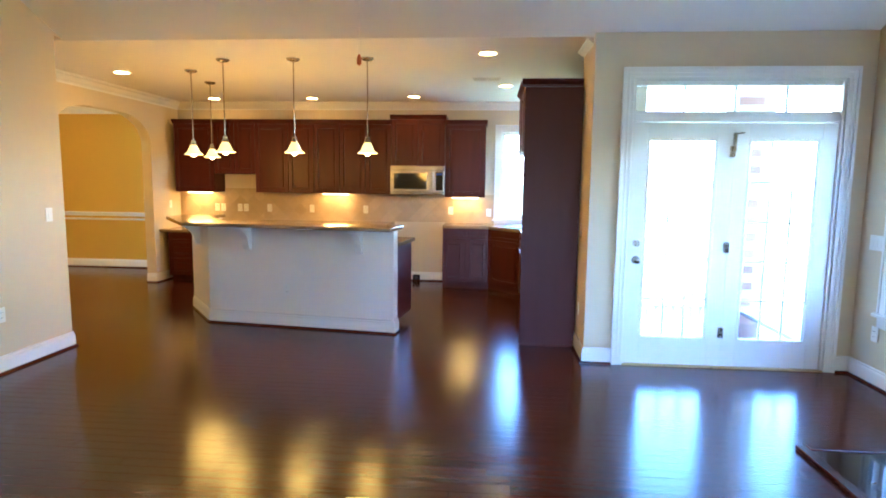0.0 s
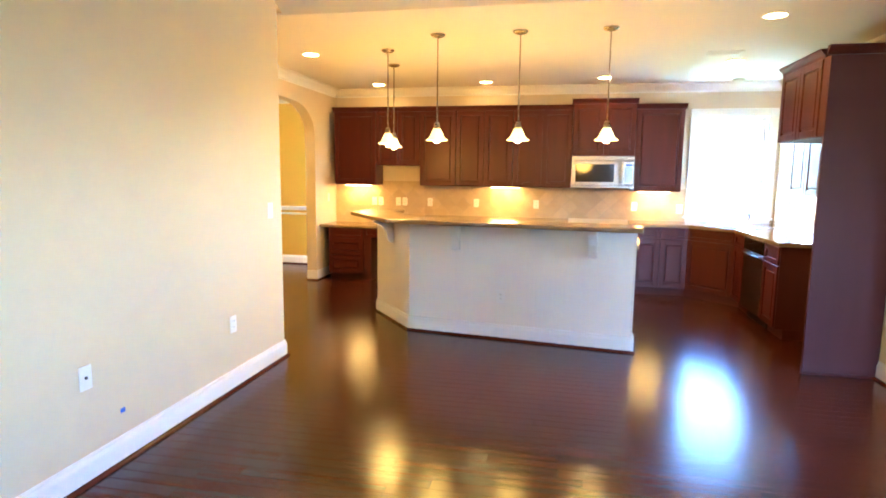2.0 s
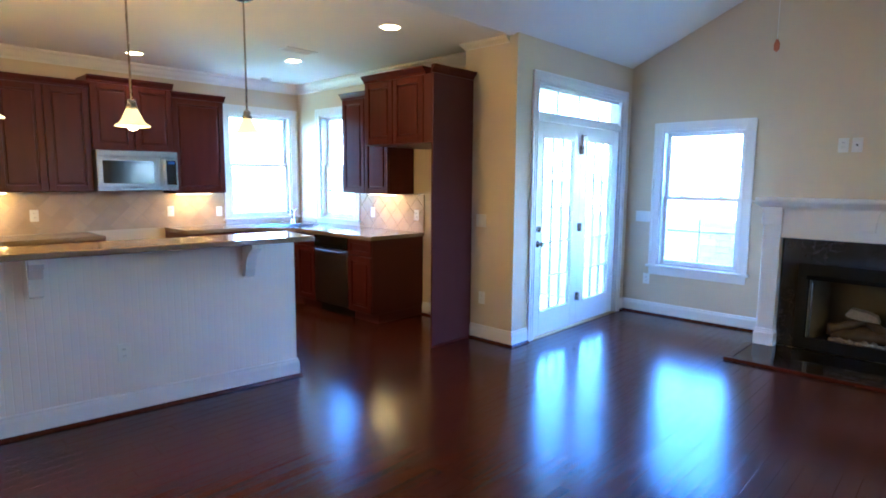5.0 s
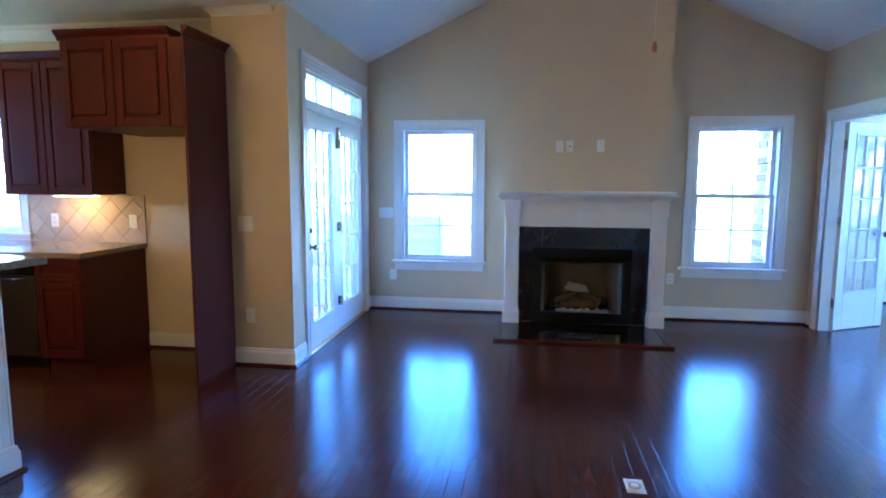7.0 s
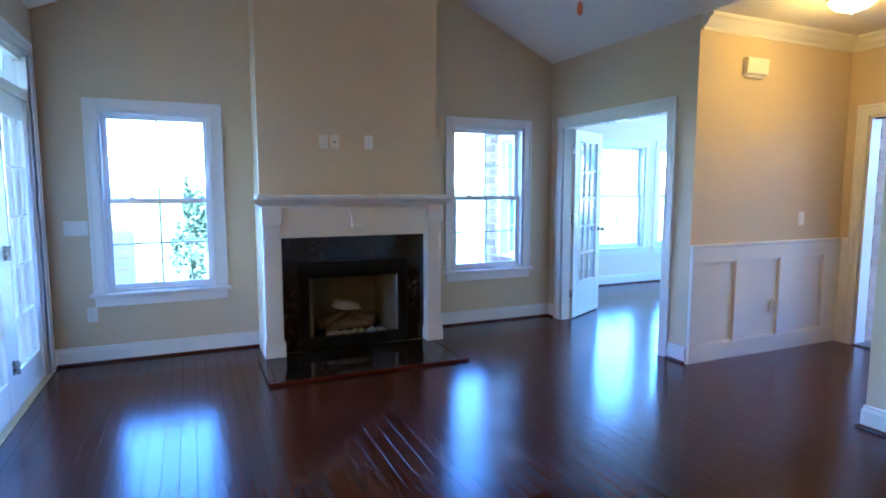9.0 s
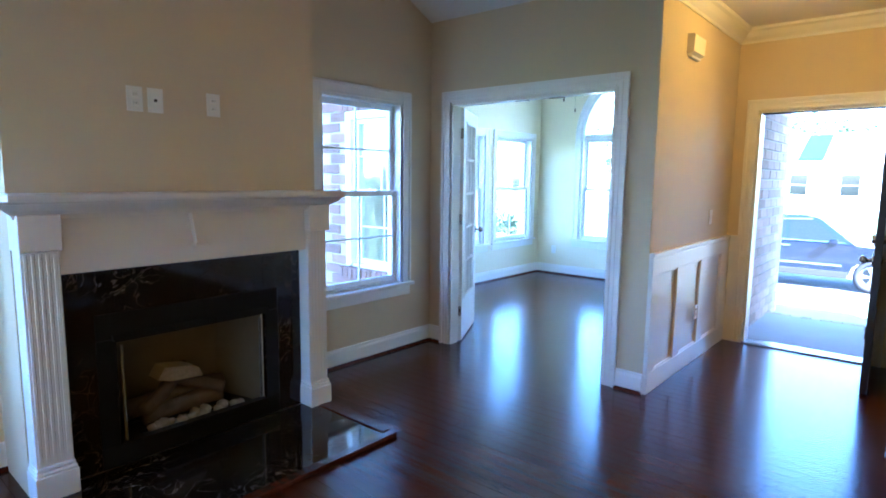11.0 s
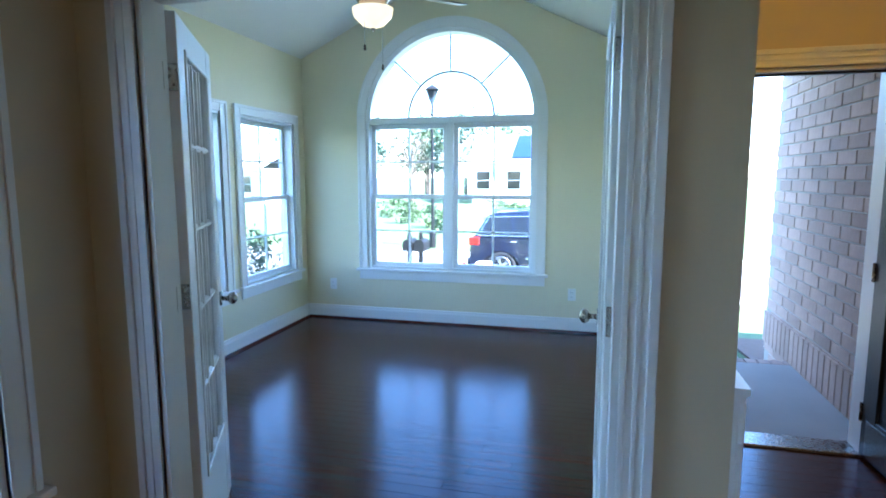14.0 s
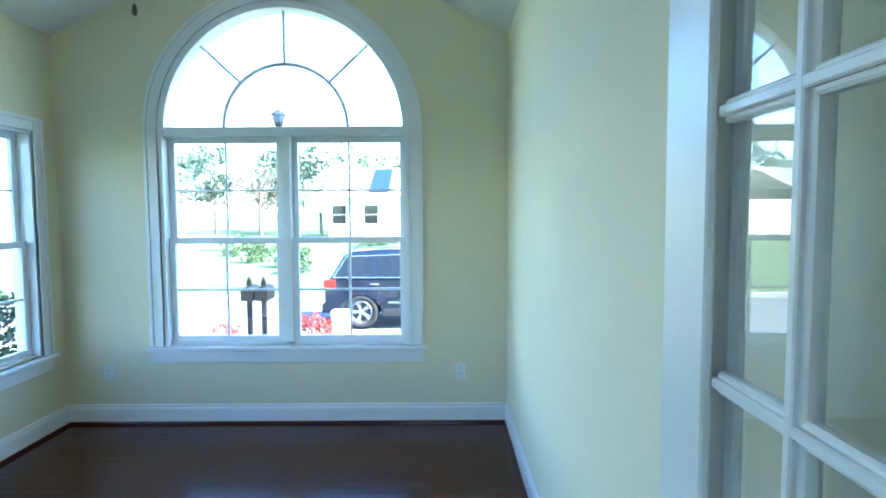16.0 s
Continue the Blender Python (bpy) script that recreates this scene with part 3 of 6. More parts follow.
def arc_band(bm, r0, r1, y0, y1, z, n=32, a0=0.0, a1=math.pi):
    rings = []
    for i in range(n + 1):
        a = a0 + (a1 - a0) * i / n
        c, s = math.cos(a), math.sin(a)
        rings.append([bm.verts.new((r * c, y, z + r * s)) for r, y in ((r0, y0), (r1, y0), (r1, y1), (r0, y1))])
    for p, q in zip(rings, rings[1:]):
        for i in range(4):
            j = (i + 1) % 4
            bm.faces.new((p[i], p[j], q[j], q[i]))
    bm.faces.new(rings[0])
    bm.faces.new(rings[-1][::-1])
    return bm


bm = bmesh.new()
for a, b, d in ((0.0, 0.09, 0.014), (0.068, 0.092, 0.022), (0.0, 0.014, 0.018)):
    arc_band(bm, AR + a, AR + b, -d, 0.001, AZ)
part("arched_casing", bm, "white", aw)
part("casing", side_casing(bmesh.new(), -AR, AS, AZ, -1), "white", aw)
part("casing", side_casing(bmesh.new(), AR, AS, AZ, 1), "white", aw)
box("window_sill", "white", aw, (-AR - 0.12, -0.045, AS - 0.028, AR + 0.12, 0.03, AS), 0.006)
box("apron", "white", aw, (-AR - 0.09, -0.016, AS - 0.115, AR + 0.09, 0.001, AS - 0.029), 0.003)
bm = bmesh.new()
arc_band(bm, AR - 0.045, AR, 0.0, T + 0.01, AZ)
bx(bm, -AR, 0, AS, -AR + 0.03, T + 0.01, AZ)
bx(bm, AR, 0, AS, AR - 0.03, T + 0.01, AZ)
bx(bm, -0.035, 0.03, AS, 0.035, T, 2.02)
bx(bm, -AR + 0.03, 0.025, 2.02, AR - 0.03, T, 2.085, 0.004)
bx(bm, -AR + 0.03, 0.03, AS - 0.01, AR - 0.03, T + 0.03, AS + 0.02)
part("window_frame", bm, "vinyl", aw)
for s in (-1, 1):
    lo, hi = sorted((s * 0.035, s * (AR - 0.03)))
    sash(aw, lo, hi, 1.275, 2.02, 0.088, (2, 2), "upper_sash")
    sash(aw, lo, hi, AS + 0.02, 1.317, 0.052, (2, 2), "lower_sash")
bm = bmesh.new()
arc_band(bm, 0.422, 0.446, 0.07, 0.088, 2.085, 24)
for a in (45, 90, 135):
    c, s = math.cos(radians(a)), math.sin(radians(a))
    rod(bm, (0.44 * c, 0.079, 2.085 + 0.44 * s), ((AR - 0.05) * c, 0.079, 2.06 + (AR - 0.04) * s), 0.012, seg=6)
part("sunburst_muntin", bm, "vinyl", aw)
bm = bmesh.new()
bm.faces.new([bm.verts.new(((AR - 0.04) * math.cos(math.pi * i / 32), 0.079, 2.085 + (AR - 0.065) * math.sin(math.pi * i / 32))) for i in range(33)])
g = part("pane", bm, "glass", aw)
g.visible_shadow = False


# ---- doors ----
def door_casing(parent, x0, x1, top, y, side, w=0.09):
    """Casing round an opening, on the face at y; side: -1 towards smaller y."""
    bm = bmesh.new()
    for x, f in ((x0, -1), (x1, 1)):
        for a, b, d in ((0.0, w, 0.014), (w - 0.024, w + 0.002, 0.024), (0.0, 0.016, 0.019), (0.035, 0.048, 0.018)):
            bx(bm, x + f * a, y, 0, x + f * b, y + side * d, top + (w if b > 0.02 else 0), 0.002)
    for a, b, d in ((0.0, w, 0.0135), (w - 0.024, w + 0.003, 0.0245), (0.0, 0.016, 0.0195), (0.035, 0.048, 0.0185)):
        bx(bm, x0 - (w if b > 0.02 else 0), y, top + a, x1 + (w if b > 0.02 else 0), y + side * d, top + b, 0.002)
    return part("casing", bm, "white", parent)


def jamb(parent, x0, x1, top, y0, y1, mat="white"):
    bm = bmesh.new()
    bx(bm, x0, y0, 0, x0 + 0.02, y1, top)
    bx(bm, x1 - 0.02, y0, 0, x1, y1, top)
    bx(bm, x0 + 0.02, y0, top - 0.02, x1 - 0.02, y1, top)
    return part("jamb", bm, mat, parent)


def knob(parent, x, z, y0, side, mat="nickel"):
    bm = bmesh.new()
    rod(bm, (x, y0, z), (x, y0 + side * 0.008, z), 0.032, seg=20)
    rod(bm, (x, y0 + side * 0.008, z), (x, y0 + side * 0.04, z), 0.011, seg=12)
    bmesh.ops.create_uvsphere(bm, u_segments=16, v_segments=10, radius=0.028, matrix=Matrix.Translation((x, y0 + side * 0.055, z)) @ Matrix.Diagonal((1, 0.8, 1, 1)))
    return part("door_knob", bm, mat, parent, "round satin nickel knob", True)


def hinge(parent, x, z, y, mat="nickel"):
    bm = bmesh.new()
    rod(bm, (x, y, z - 0.045), (x, y, z + 0.045), 0.007, seg=10)
    bx(bm, x - 0.001, y - 0.034, z - 0.044, x + 0.0025, y, z + 0.044, 0.001)
    bx(bm, x - 0.03, y - 0.002, z - 0.044, x, y + 0.001, z + 0.044, 0.001)
    return part("hinge", bm, mat, parent, "satin nickel hinge")


def lite_door(name, w, h, glass, cols, rows, label, group, flip=1, bw=0.011):
    """A glazed door leaf. Local x from the hinge at 0 to w * flip, y 0 to 0.04 thick."""
    ob = thing(name, 0, 0, 0, label, "door", group, 0, "structure")
    gx0, gx1, gz0, gz1 = glass

    def X(a):
        return a * flip
    box("stile", "white", ob, (X(0), 0, 0.012, X(gx0), 0.04, h), 0.003)
    box("stile", "white", ob, (X(gx1), 0, 0.012, X(w), 0.04, h), 0.003)
    box("bottom_rail", "white", ob, (X(gx0), 0.001, 0.012, X(gx1), 0.039, gz0), 0.003)
    box("top_rail", "white", ob, (X(gx0), 0.001, gz1, X(gx1), 0.039, h), 0.003)
    bm = bmesh.new()
    for s in (-0.004, 0.034):
        bx(bm, X(gx0), s, gz0, X(gx0 + 0.022), s + 0.012, gz1, 0.003)
        bx(bm, X(gx1 - 0.022), s, gz0, X(gx1), s + 0.012, gz1, 0.003)
        bx(bm, X(gx0 + 0.022), s, gz0, X(gx1 - 0.022), s + 0.012, gz0 + 0.022, 0.003)
        bx(bm, X(gx0 + 0.022), s, gz1 - 0.022, X(gx1 - 0.022), s + 0.012, gz1, 0.003)
    part("glazing_bead", bm, "white", ob)
    gx0, gx1, gz0, gz1 = gx0 + 0.022, gx1 - 0.022, gz0 + 0.022, gz1 - 0.022
    for i in range(1, cols):
        c = gx0 + (gx1 - gx0) * i / cols
        part("muntin", bx(bx(bmesh.new(), X(c - bw * 0.55), 0.004, gz0, X(c + bw * 0.55), 0.036, gz1, 0.002), X(c - bw * 1.2), 0.011, gz0, X(c + bw * 1.2), 0.029, gz1, 0.003), "white", ob)
    for i in range(1, rows):
        c = gz0 + (gz1 - gz0) * i / rows
        part("muntin", bx(bx(bmesh.new(), X(gx0), 0.0045, c - bw * 0.55, X(gx1), 0.0355, c + bw * 0.55, 0.002), X(gx0), 0.0115, c - bw * 1.2, X(gx1), 0.0285, c + bw * 1.2, 0.003), "white", ob)
    for i in range(cols):
        for k in range(rows):
            p = box("pane", "glass", ob, (X(gx0 + (gx1 - gx0) * i / cols), 0.018, gz0 + (gz1 - gz0) * k / rows, X(gx0 + (gx1 - gx0) * (i + 1) / cols), 0.022, gz0 + (gz1 - gz0) * (k + 1) / rows), 0)
            p.visible_shadow = False
    return ob


# patio doors
pdf = thing("door_frame_patio", 0, 0, 0, "white casing round the glazed patio doors with a transom", "door frame", "", 0, "structure")
door_casing(pdf, PD[0], PD[1], PD[2], YN, -1)
jamb(pdf, PD[0], PD[1], PD[2], YN, YN + T)
box("transom_bar", "white", pdf, (PD[0] + 0.02, YN + 0.005, 2.035, PD[1] - 0.02, YN + T, 2.095), 0.004)
bm = bmesh.new()
for k in range(1, 4):
    c = PD[0] + 0.02 + (PD[1] - PD[0] - 0.04) * k / 4
    bx(bm, c - 0.007, YN + 0.05, 2.12, c + 0.007, YN + 0.07, 2.325)
bx(bm, PD[0] + 0.02, YN + 0.03, 2.095, PD[1] - 0.02, YN + 0.09, 2.12)
bx(bm, PD[0] + 0.02, YN + 0.03, 2.325, PD[1] - 0.02, YN + 0.09, 2.35)
part("transom_frame", bm, "white", pdf)
g = box("transom_pane", "glass", pdf, (PD[0] + 0.02, YN + 0.058, 2.12, PD[1] - 0.02, YN + 0.062, 2.325), 0)
g.visible_shadow = False
box("threshold", "brass", pdf, (PD[0], YN - 0.02, 0.0, PD[1], YN + T, 0.012), 0.003, "dull metal threshold")
half = (PD[1] - PD[0] - 0.04) / 2
pd1 = lite_door("door_patio", half - 0.002, 2.03, (0.115, half - 0.115, 0.225, 1.905), 3, 5, "white glazed patio door with a lever knob, closed", "patio doors", -1, 0.005)
pd1.matrix_world = pose(PD[0] + 0.02 + half, YN + 0.02, 0)
for z in (0.3, 1.02, 1.8):
    hinge(pd1, -0.002, z, -0.004)
knob(pd1, -half + 0.06, 0.90, 0.0, -1)
bm = rod(bmesh.new(), (-half + 0.06, 0, 1.04), (-half + 0.06, -0.02, 1.04), 0.03, seg=18)
bx(bm, -half + 0.054, -0.035, 1.022, -half + 0.066, -0.02, 1.058, 0.003)
part("deadbolt", bm, "nickel", pd1, "satin nickel deadbolt turn")
pd2 = lite_door("door_patio", half - 0.002, 2.03, (0.115, half - 0.115, 0.225, 1.905), 3, 5, "white glazed patio door leaf, closed", "patio doors", 1, 0.005)
pd2.matrix_world = pose(PD[0] + 0.02 + half, YN + 0.02, 0)
bm = bx(bmesh.new(), -0.012, -0.03, 1.80, 0.012, 0.0, 1.95, 0.003)
rod(bm, (0, -0.02, 1.94), (0.07, -0.02, 1.95), 0.006)
part("door_catch", bm, "nickel", pd2, "dark metal catch at the door's head")

# study doors
fdf = thing("door_frame_study", 0, 0, 0, "white stepped casing round the open study doors", "door frame", "", 0, "structure")
door_casing(fdf, FD[0], FD[1], FD[2], YS, 1)
door_casing(fdf, FD[0], FD[1], FD[2], SD, -1)
jamb(fdf, FD[0], FD[1], FD[2], SD, YS)
for c in (1.32, 1.62):
    box("ball_catch", "nickel", fdf, (c - 0.06, -0.585, FD[2] - 0.026, c + 0.06, -0.545, FD[2] - 0.0205), 0.002)
fw = (FD[1] - FD[0] - 0.04) / 2 - 0.002
dl = lite_door("door_study", fw, 2.03, (0.112, fw - 0.112, 0.373, 1.932), 3, 5, "white fifteen-lite study door standing open", "study doors", -1)
dl.matrix_world = pose(FD[1] - 0.004, SD - 0.008, 0, 0, 0, 118)
dr = lite_door("door_study", fw, 2.03, (0.112, fw - 0.112, 0.373, 1.932), 3, 5, "white fifteen-lite study door standing open at the wall", "study doors", 1)
dr.matrix_world = pose(FD[0] - 0.002, SD - 0.012, 0, 0, 0, -90)
for d, f in ((dl, -1), (dr, 1)):
    knob(d, f * (fw - 0.06), 0.95, 0.0, -1)
    knob(d, f * (fw - 0.06), 0.95, 0.04, 1)
    for z in (0.28, 1.09, 1.82):
        bm = rod(bmesh.new(), (0, 0.0, z - 0.045), (0, 0.0, z + 0.045), 0.008, seg=10)
        bx(bm, -0.002, 0.0, z - 0.044, 0.002 , 0.036, z + 0.044, 0.001)
        bx(bm, -0.034 * f, -0.002, z - 0.044, 0, 0.001, z + 0.044, 0.001)
        part("hinge", bm, "nickel", d, "satin nickel hinge")

# entry door
edf = thing("door_frame_entry", 0, 0, 0, "white moulded casing round the open front door", "door frame", "", 0, "structure")
door_casing(edf, ED[0], ED[1], ED[2], -2.35, 1)
jamb(edf, ED[0], ED[1], ED[2], -2.49, -2.35, "white")
box("weather_strip", "slot", edf, (ED[0] + 0.02, -2.42, ED[2] - 0.032, ED[1] - 0.02, -2.40, ED[2] - 0.02), 0)
box("threshold", "steel", edf, (ED[0], -2.50, -0.005, ED[1], -2.33, 0.014), 0.004, "worn aluminium threshold")
ew = ED[1] - ED[0] - 0.046
fdoor = thing("front_door", ED[0] + 0.022, -2.352, 0, "black panelled front door standing open with brushed kick plate", "door", "", 93, "structure")
bm = bmesh.new()
bx(bm, 0, 0, 0.015, 0.13, 0.045, 2.02, 0.003)
bx(bm, ew - 0.13, 0, 0.015, ew, 0.045, 2.02, 0.003)
bx(bm, ew / 2 - 0.05, 0, 0.2, ew / 2 + 0.05, 0.045, 1.9, 0.003)
for a, b in ((0.015, 0.24), (0.79, 0.97), (1.48, 1.58), (1.90, 2.02)):
    bx(bm, 0.13, 0.001, a, ew - 0.13, 0.044, b, 0.003)
part("frame", bm, "entry", fdoor)
for x0, x1 in ((0.13, ew / 2 - 0.05), (ew / 2 + 0.05, ew - 0.13)):
    for a, b in ((0.24, 0.79), (0.97, 1.48), (1.58, 1.90)):
        bm = bx(bmesh.new(), x0, 0.014, a, x1, 0.031, b)
        bx(bm, x0 + 0.035, 0.008, a + 0.035, x1 - 0.035, 0.037, b - 0.035, 0.008)
        part("panel", bm, "entry", fdoor)
for s in (-0.003, 0.045):
    box("kick_plate", "steel", fdoor, (0.05, s, 0.03, ew - 0.05, s + 0.003, 0.22), 0.001, "brushed steel kick plate")
num = bpy.data.curves.new("house_number", "FONT")
num.body, num.size, num.extrude, num.align_x = "53", 0.13, 0.004, "CENTER"
num.materials.append(M["nickel"])
nob = new("house_number", num)
nob.parent, nob.matrix_local = fdoor, pose(0.27, -0.006, 0.835, 90, 0, 0)
knob(fdoor, ew - 0.07, 0.93, 0.0, -1)
knob(fdoor, ew - 0.07, 0.93, 0.045, 1)
for s, d in ((0.0, -1), (0.045, 1)):
    part("deadbolt", rod(bmesh.new(), (ew - 0.07, s, 1.07), (ew - 0.07, s + d * 0.02, 1.07), 0.03, seg=18), "nickel", fdoor)
for z in (0.25, 1.0, 1.8):
    part("hinge", rod(bmesh.new(), (0, -0.005, z - 0.05), (0, -0.005, z + 0.05), 0.008), "nickel", fdoor)


# ---- kitchen ----
def raised_door(parent, name, x0, x1, z0, z1, y, mat="cherry"):
    """A raised-panel front on the face at y, looking towards smaller y."""
    x0, x1 = x0 + 0.004, x1 - 0.004
    z0, z1 = z0 + 0.004, z1 - 0.004
    f = min(0.058, 0.28 * min(x1 - x0, z1 - z0))
    bm = bmesh.new()
    bx(bm, x0, y - 0.020, z0, x0 + f, y, z1, 0.003)
    bx(bm, x1 - f, y - 0.020, z0, x1, y, z1, 0.003)
    bx(bm, x0 + f, y - 0.0195, z0, x1 - f, y, z0 + f, 0.003)
    bx(bm, x0 + f, y - 0.0195, z1 - f, x1 - f, y, z1, 0.003)
    d = part(name, bm, mat, parent)
    bm = bx(bmesh.new(), x0 + f, y - 0.003, z0 + f, x1 - f, y, z1 - f)
    if z1 - z0 > 0.2:
        bx(bm, x0 + f + 0.018, y - 0.018, z0 + f + 0.018, x1 - f - 0.018, y - 0.002, z1 - f - 0.018, 0.013)
    part("panel", bm, mat, d)
    return d


def cabinet(name, x, y, rz, w, d, z0, z1, fronts, label, group, crown=False, toe=False, end="cherry"):
    """A cabinet unit: local x 0 to w along its front, front at y 0, back at y d. fronts: (kind, x0, x1, z0, z1)."""
    ob = thing(name, x, y, z0, label, "cabinet", group, rz)
    h = z1 - z0
    base = 0.10 if toe else 0.0
    box("body", end, ob, (0, 0.0, base, w, d, h), 0.002)
    if toe:
        box("toe_kick", "cherry_dark", ob, (0.0, 0.07, 0, w, d - 0.01, base), 0)
    for kind, a, b, c, e in fronts:
        raised_door(ob, kind, a, b, c - z0, e - z0, -0.0005)
    if crown:
        bm = prism(bmesh.new(), [(0.0, h), (-0.012, h), (-0.016, h + 0.02), (-0.045, h + 0.05), (-0.05, h + 0.065), (0.0, h + 0.065)], "x", -0.02, w + 0.02)
        part("cornice", bm, "cherry", ob)
        box("top_board", "cherry", ob, (-0.018, 0.0, h + 0.001, w + 0.018, d, h + 0.064), 0.002)
    return ob


UY, UB, UT = YB - 0.33, 1.345, 2.36
uppers = [(-5.27, -4.65, UB, UT, 1), (-4.65, -4.01, 1.62, UT, 2), (-4.01, -3.50, UB, UT, 1), (-3.50, -2.72, UB, UT, 2), (-2.72, -1.94, UB, UT, 2), (-1.94, -1.15, 1.765, 2.43, 2), (-1.15, -0.56, UB - 0.03, UT, 1)]
for x0, x1, z0, z1, n in uppers:
    w = x1 - x0
    fr = [("door", w * i / n, w * (i + 1) / n, z0, z1) for i in range(n)]
    deep = 0.02 if z1 > 2.4 else 0.0
    cabinet("wall_cabinet", x0 + 0.001, UY - deep, 0, w - 0.002, YB - UY + deep - 0.002, z0, z1, fr,
            ("short " if z0 > 1.5 else "") + "cherry wall cabinet with %s raised-panel %s" % (("one", "door") if n == 1 else ("two", "doors")), "kitchen wall cabinets", True)
# uppers on the side wall and over the fridge space (fronts look to -x)
cabinet("wall_cabinet", 0.30, 6.55, -90, 0.79, XR - 0.302, 1.33, 2.37, [("door", 0, 0.395, 1.33, 2.37), ("door", 0.395, 0.79, 1.33, 2.37)], "cherry wall cabinet with two raised-panel doors", "kitchen wall cabinets", True)
cabinet("wall_cabinet", -0.17, 5.555, -90, 0.80, XR + 0.168, 1.81, 2.39, [("door", 0, 0.40, 1.81, 2.39), ("door", 0.40, 0.80, 1.81, 2.39)], "deep cherry cabinet above the fridge space", "kitchen wall cabinets", True)
pan = thing("fridge_panel", -0.185, 4.635, 0, "tall dark cherry end panel beside the fridge space", "panel")
box("board", "cherry_dark", pan, (0, 0, 0.0, 0.522, 0.022, 2.39), 0.002)
box("foot_strip", "cherry", pan, (0.0, -0.008, 0.0, 0.512, -0.0005, 0.018), 0.002)
box("inner_filler", "cherry_dark", pan, (0.0, 0.0225, 1.81, 0.522, 0.118, 2.39), 0.001)
bm = prism(bmesh.new(), [(0.0, 2.39), (-0.012, 2.39), (-0.016, 2.41), (-0.045, 2.44), (-0.05, 2.455), (0.0, 2.455)], "x", -0.03, 0.512)
part("cornice", bm, "cherry", pan)
# base units along the back wall
BZ, BYF = 0.875, YB - 0.62
base_units = [(-3.98, -3.30), (-3.30, -2.62), (-2.62, -1.945)]
for x0, x1 in base_units:
    w = x1 - x0
    cabinet("base_cabinet", x0 + 0.001, BYF, 0, w - 0.002, 0.615, 0, BZ, [("drawer", 0, w - 0.002, 0.73, BZ), ("door", 0, w / 2, 0.11, 0.73), ("door", w / 2, w - 0.002, 0.11, 0.73)], "cherry base cabinet with a drawer over two doors", "kitchen base cabinets", toe=True)
cabinet("base_cabinet", -1.15, BYF, 0, 0.66, 0.615, 0, BZ, [("drawer", 0, 0.33, 0.73, BZ), ("drawer", 0.33, 0.66, 0.73, BZ), ("door", 0, 0.33, 0.11, 0.73), ("door", 0.33, 0.66, 0.11, 0.73)], "cherry base cabinet with two drawers over two doors", "kitchen base cabinets", toe=True)
# corner sink unit, cut across the corner
sk = thing("sink_cabinet", 0, 0, 0, "cherry corner sink cabinet with a diagonal front", "cabinet", "kitchen base cabinets")
DA, DB = Vector((-0.488, BYF)), Vector((-0.06, 6.98))
part("body", prism(bmesh.new(), [(DA.x, DA.y), (DB.x, DB.y), (XR - 0.004, 6.98), (XR - 0.004, YB - 0.004), (DA.x, YB - 0.004)], "z", 0.10, BZ), "cherry", sk)
part("toe_kick", prism(bmesh.new(), [(DA.x, DA.y + 0.08), (DB.x + 0.08, DB.y), (XR - 0.02, 6.98), (XR - 0.02, YB - 0.02), (DA.x, YB - 0.02)], "z", 0.0, 0.10), "cherry_dark", sk)
dlen, dang = (DB - DA).length, math.degrees(math.atan2(DB.y - DA.y, DB.x - DA.x))
for kind, a, b in (("drawer_front", 0.73, BZ), ("door", 0.11, 0.73)):
    d = raised_door(sk, kind, 0.0, dlen, a, b, -0.001)
    d.matrix_local = pose(DA.x, DA.y, 0, 0, 0, dang)
# side run
cabinet("base_cabinet", -0.06, 6.975, -90, 0.36, XR + 0.055, 0, BZ, [("drawer", 0, 0.36, 0.73, BZ), ("door", 0, 0.36, 0.11, 0.73)], "narrow cherry base cabinet beside the dishwasher", "kitchen base cabinets", toe=True)
cabinet("base_cabinet", -0.06, 5.995, -90, 0.385, XR + 0.055, 0, BZ, [("drawer", 0, 0.385, 0.70, BZ), ("door", 0, 0.385, 0.11, 0.70)], "cherry base cabinet at the end of the counter", "kitchen base cabinets", toe=True, end="cherry_dark")
dw = thing("dishwasher", -0.06, 6.61, 0, "black and steel built-in dishwasher", "dishwasher", rz=-90)
box("body", "black", dw, (0.003, 0.0, 0.10, 0.607, 0.58, BZ - 0.004), 0.003)
box("door_panel", "steel", dw, (0.006, -0.022, 0.12, 0.604, -0.001, 0.735), 0.004, "brushed steel door")
box("control_panel", "black_glass", dw, (0.006, -0.024, 0.74, 0.604, -0.001, BZ - 0.006), 0.006, "black control panel")
box("toe_plate", "black", dw, (0.01, 0.06, 0.0, 0.60, 0.3, 0.098), 0)
bm = rod(bmesh.new(), (0.05, -0.05, 0.71), (0.56, -0.05, 0.71), 0.009)
rod(bm, (0.07, -0.05, 0.71), (0.07, -0.02, 0.71), 0.006)
rod(bm, (0.54, -0.05, 0.71), (0.54, -0.02, 0.71), 0.006)
part("handle", bm, "steel", dw)
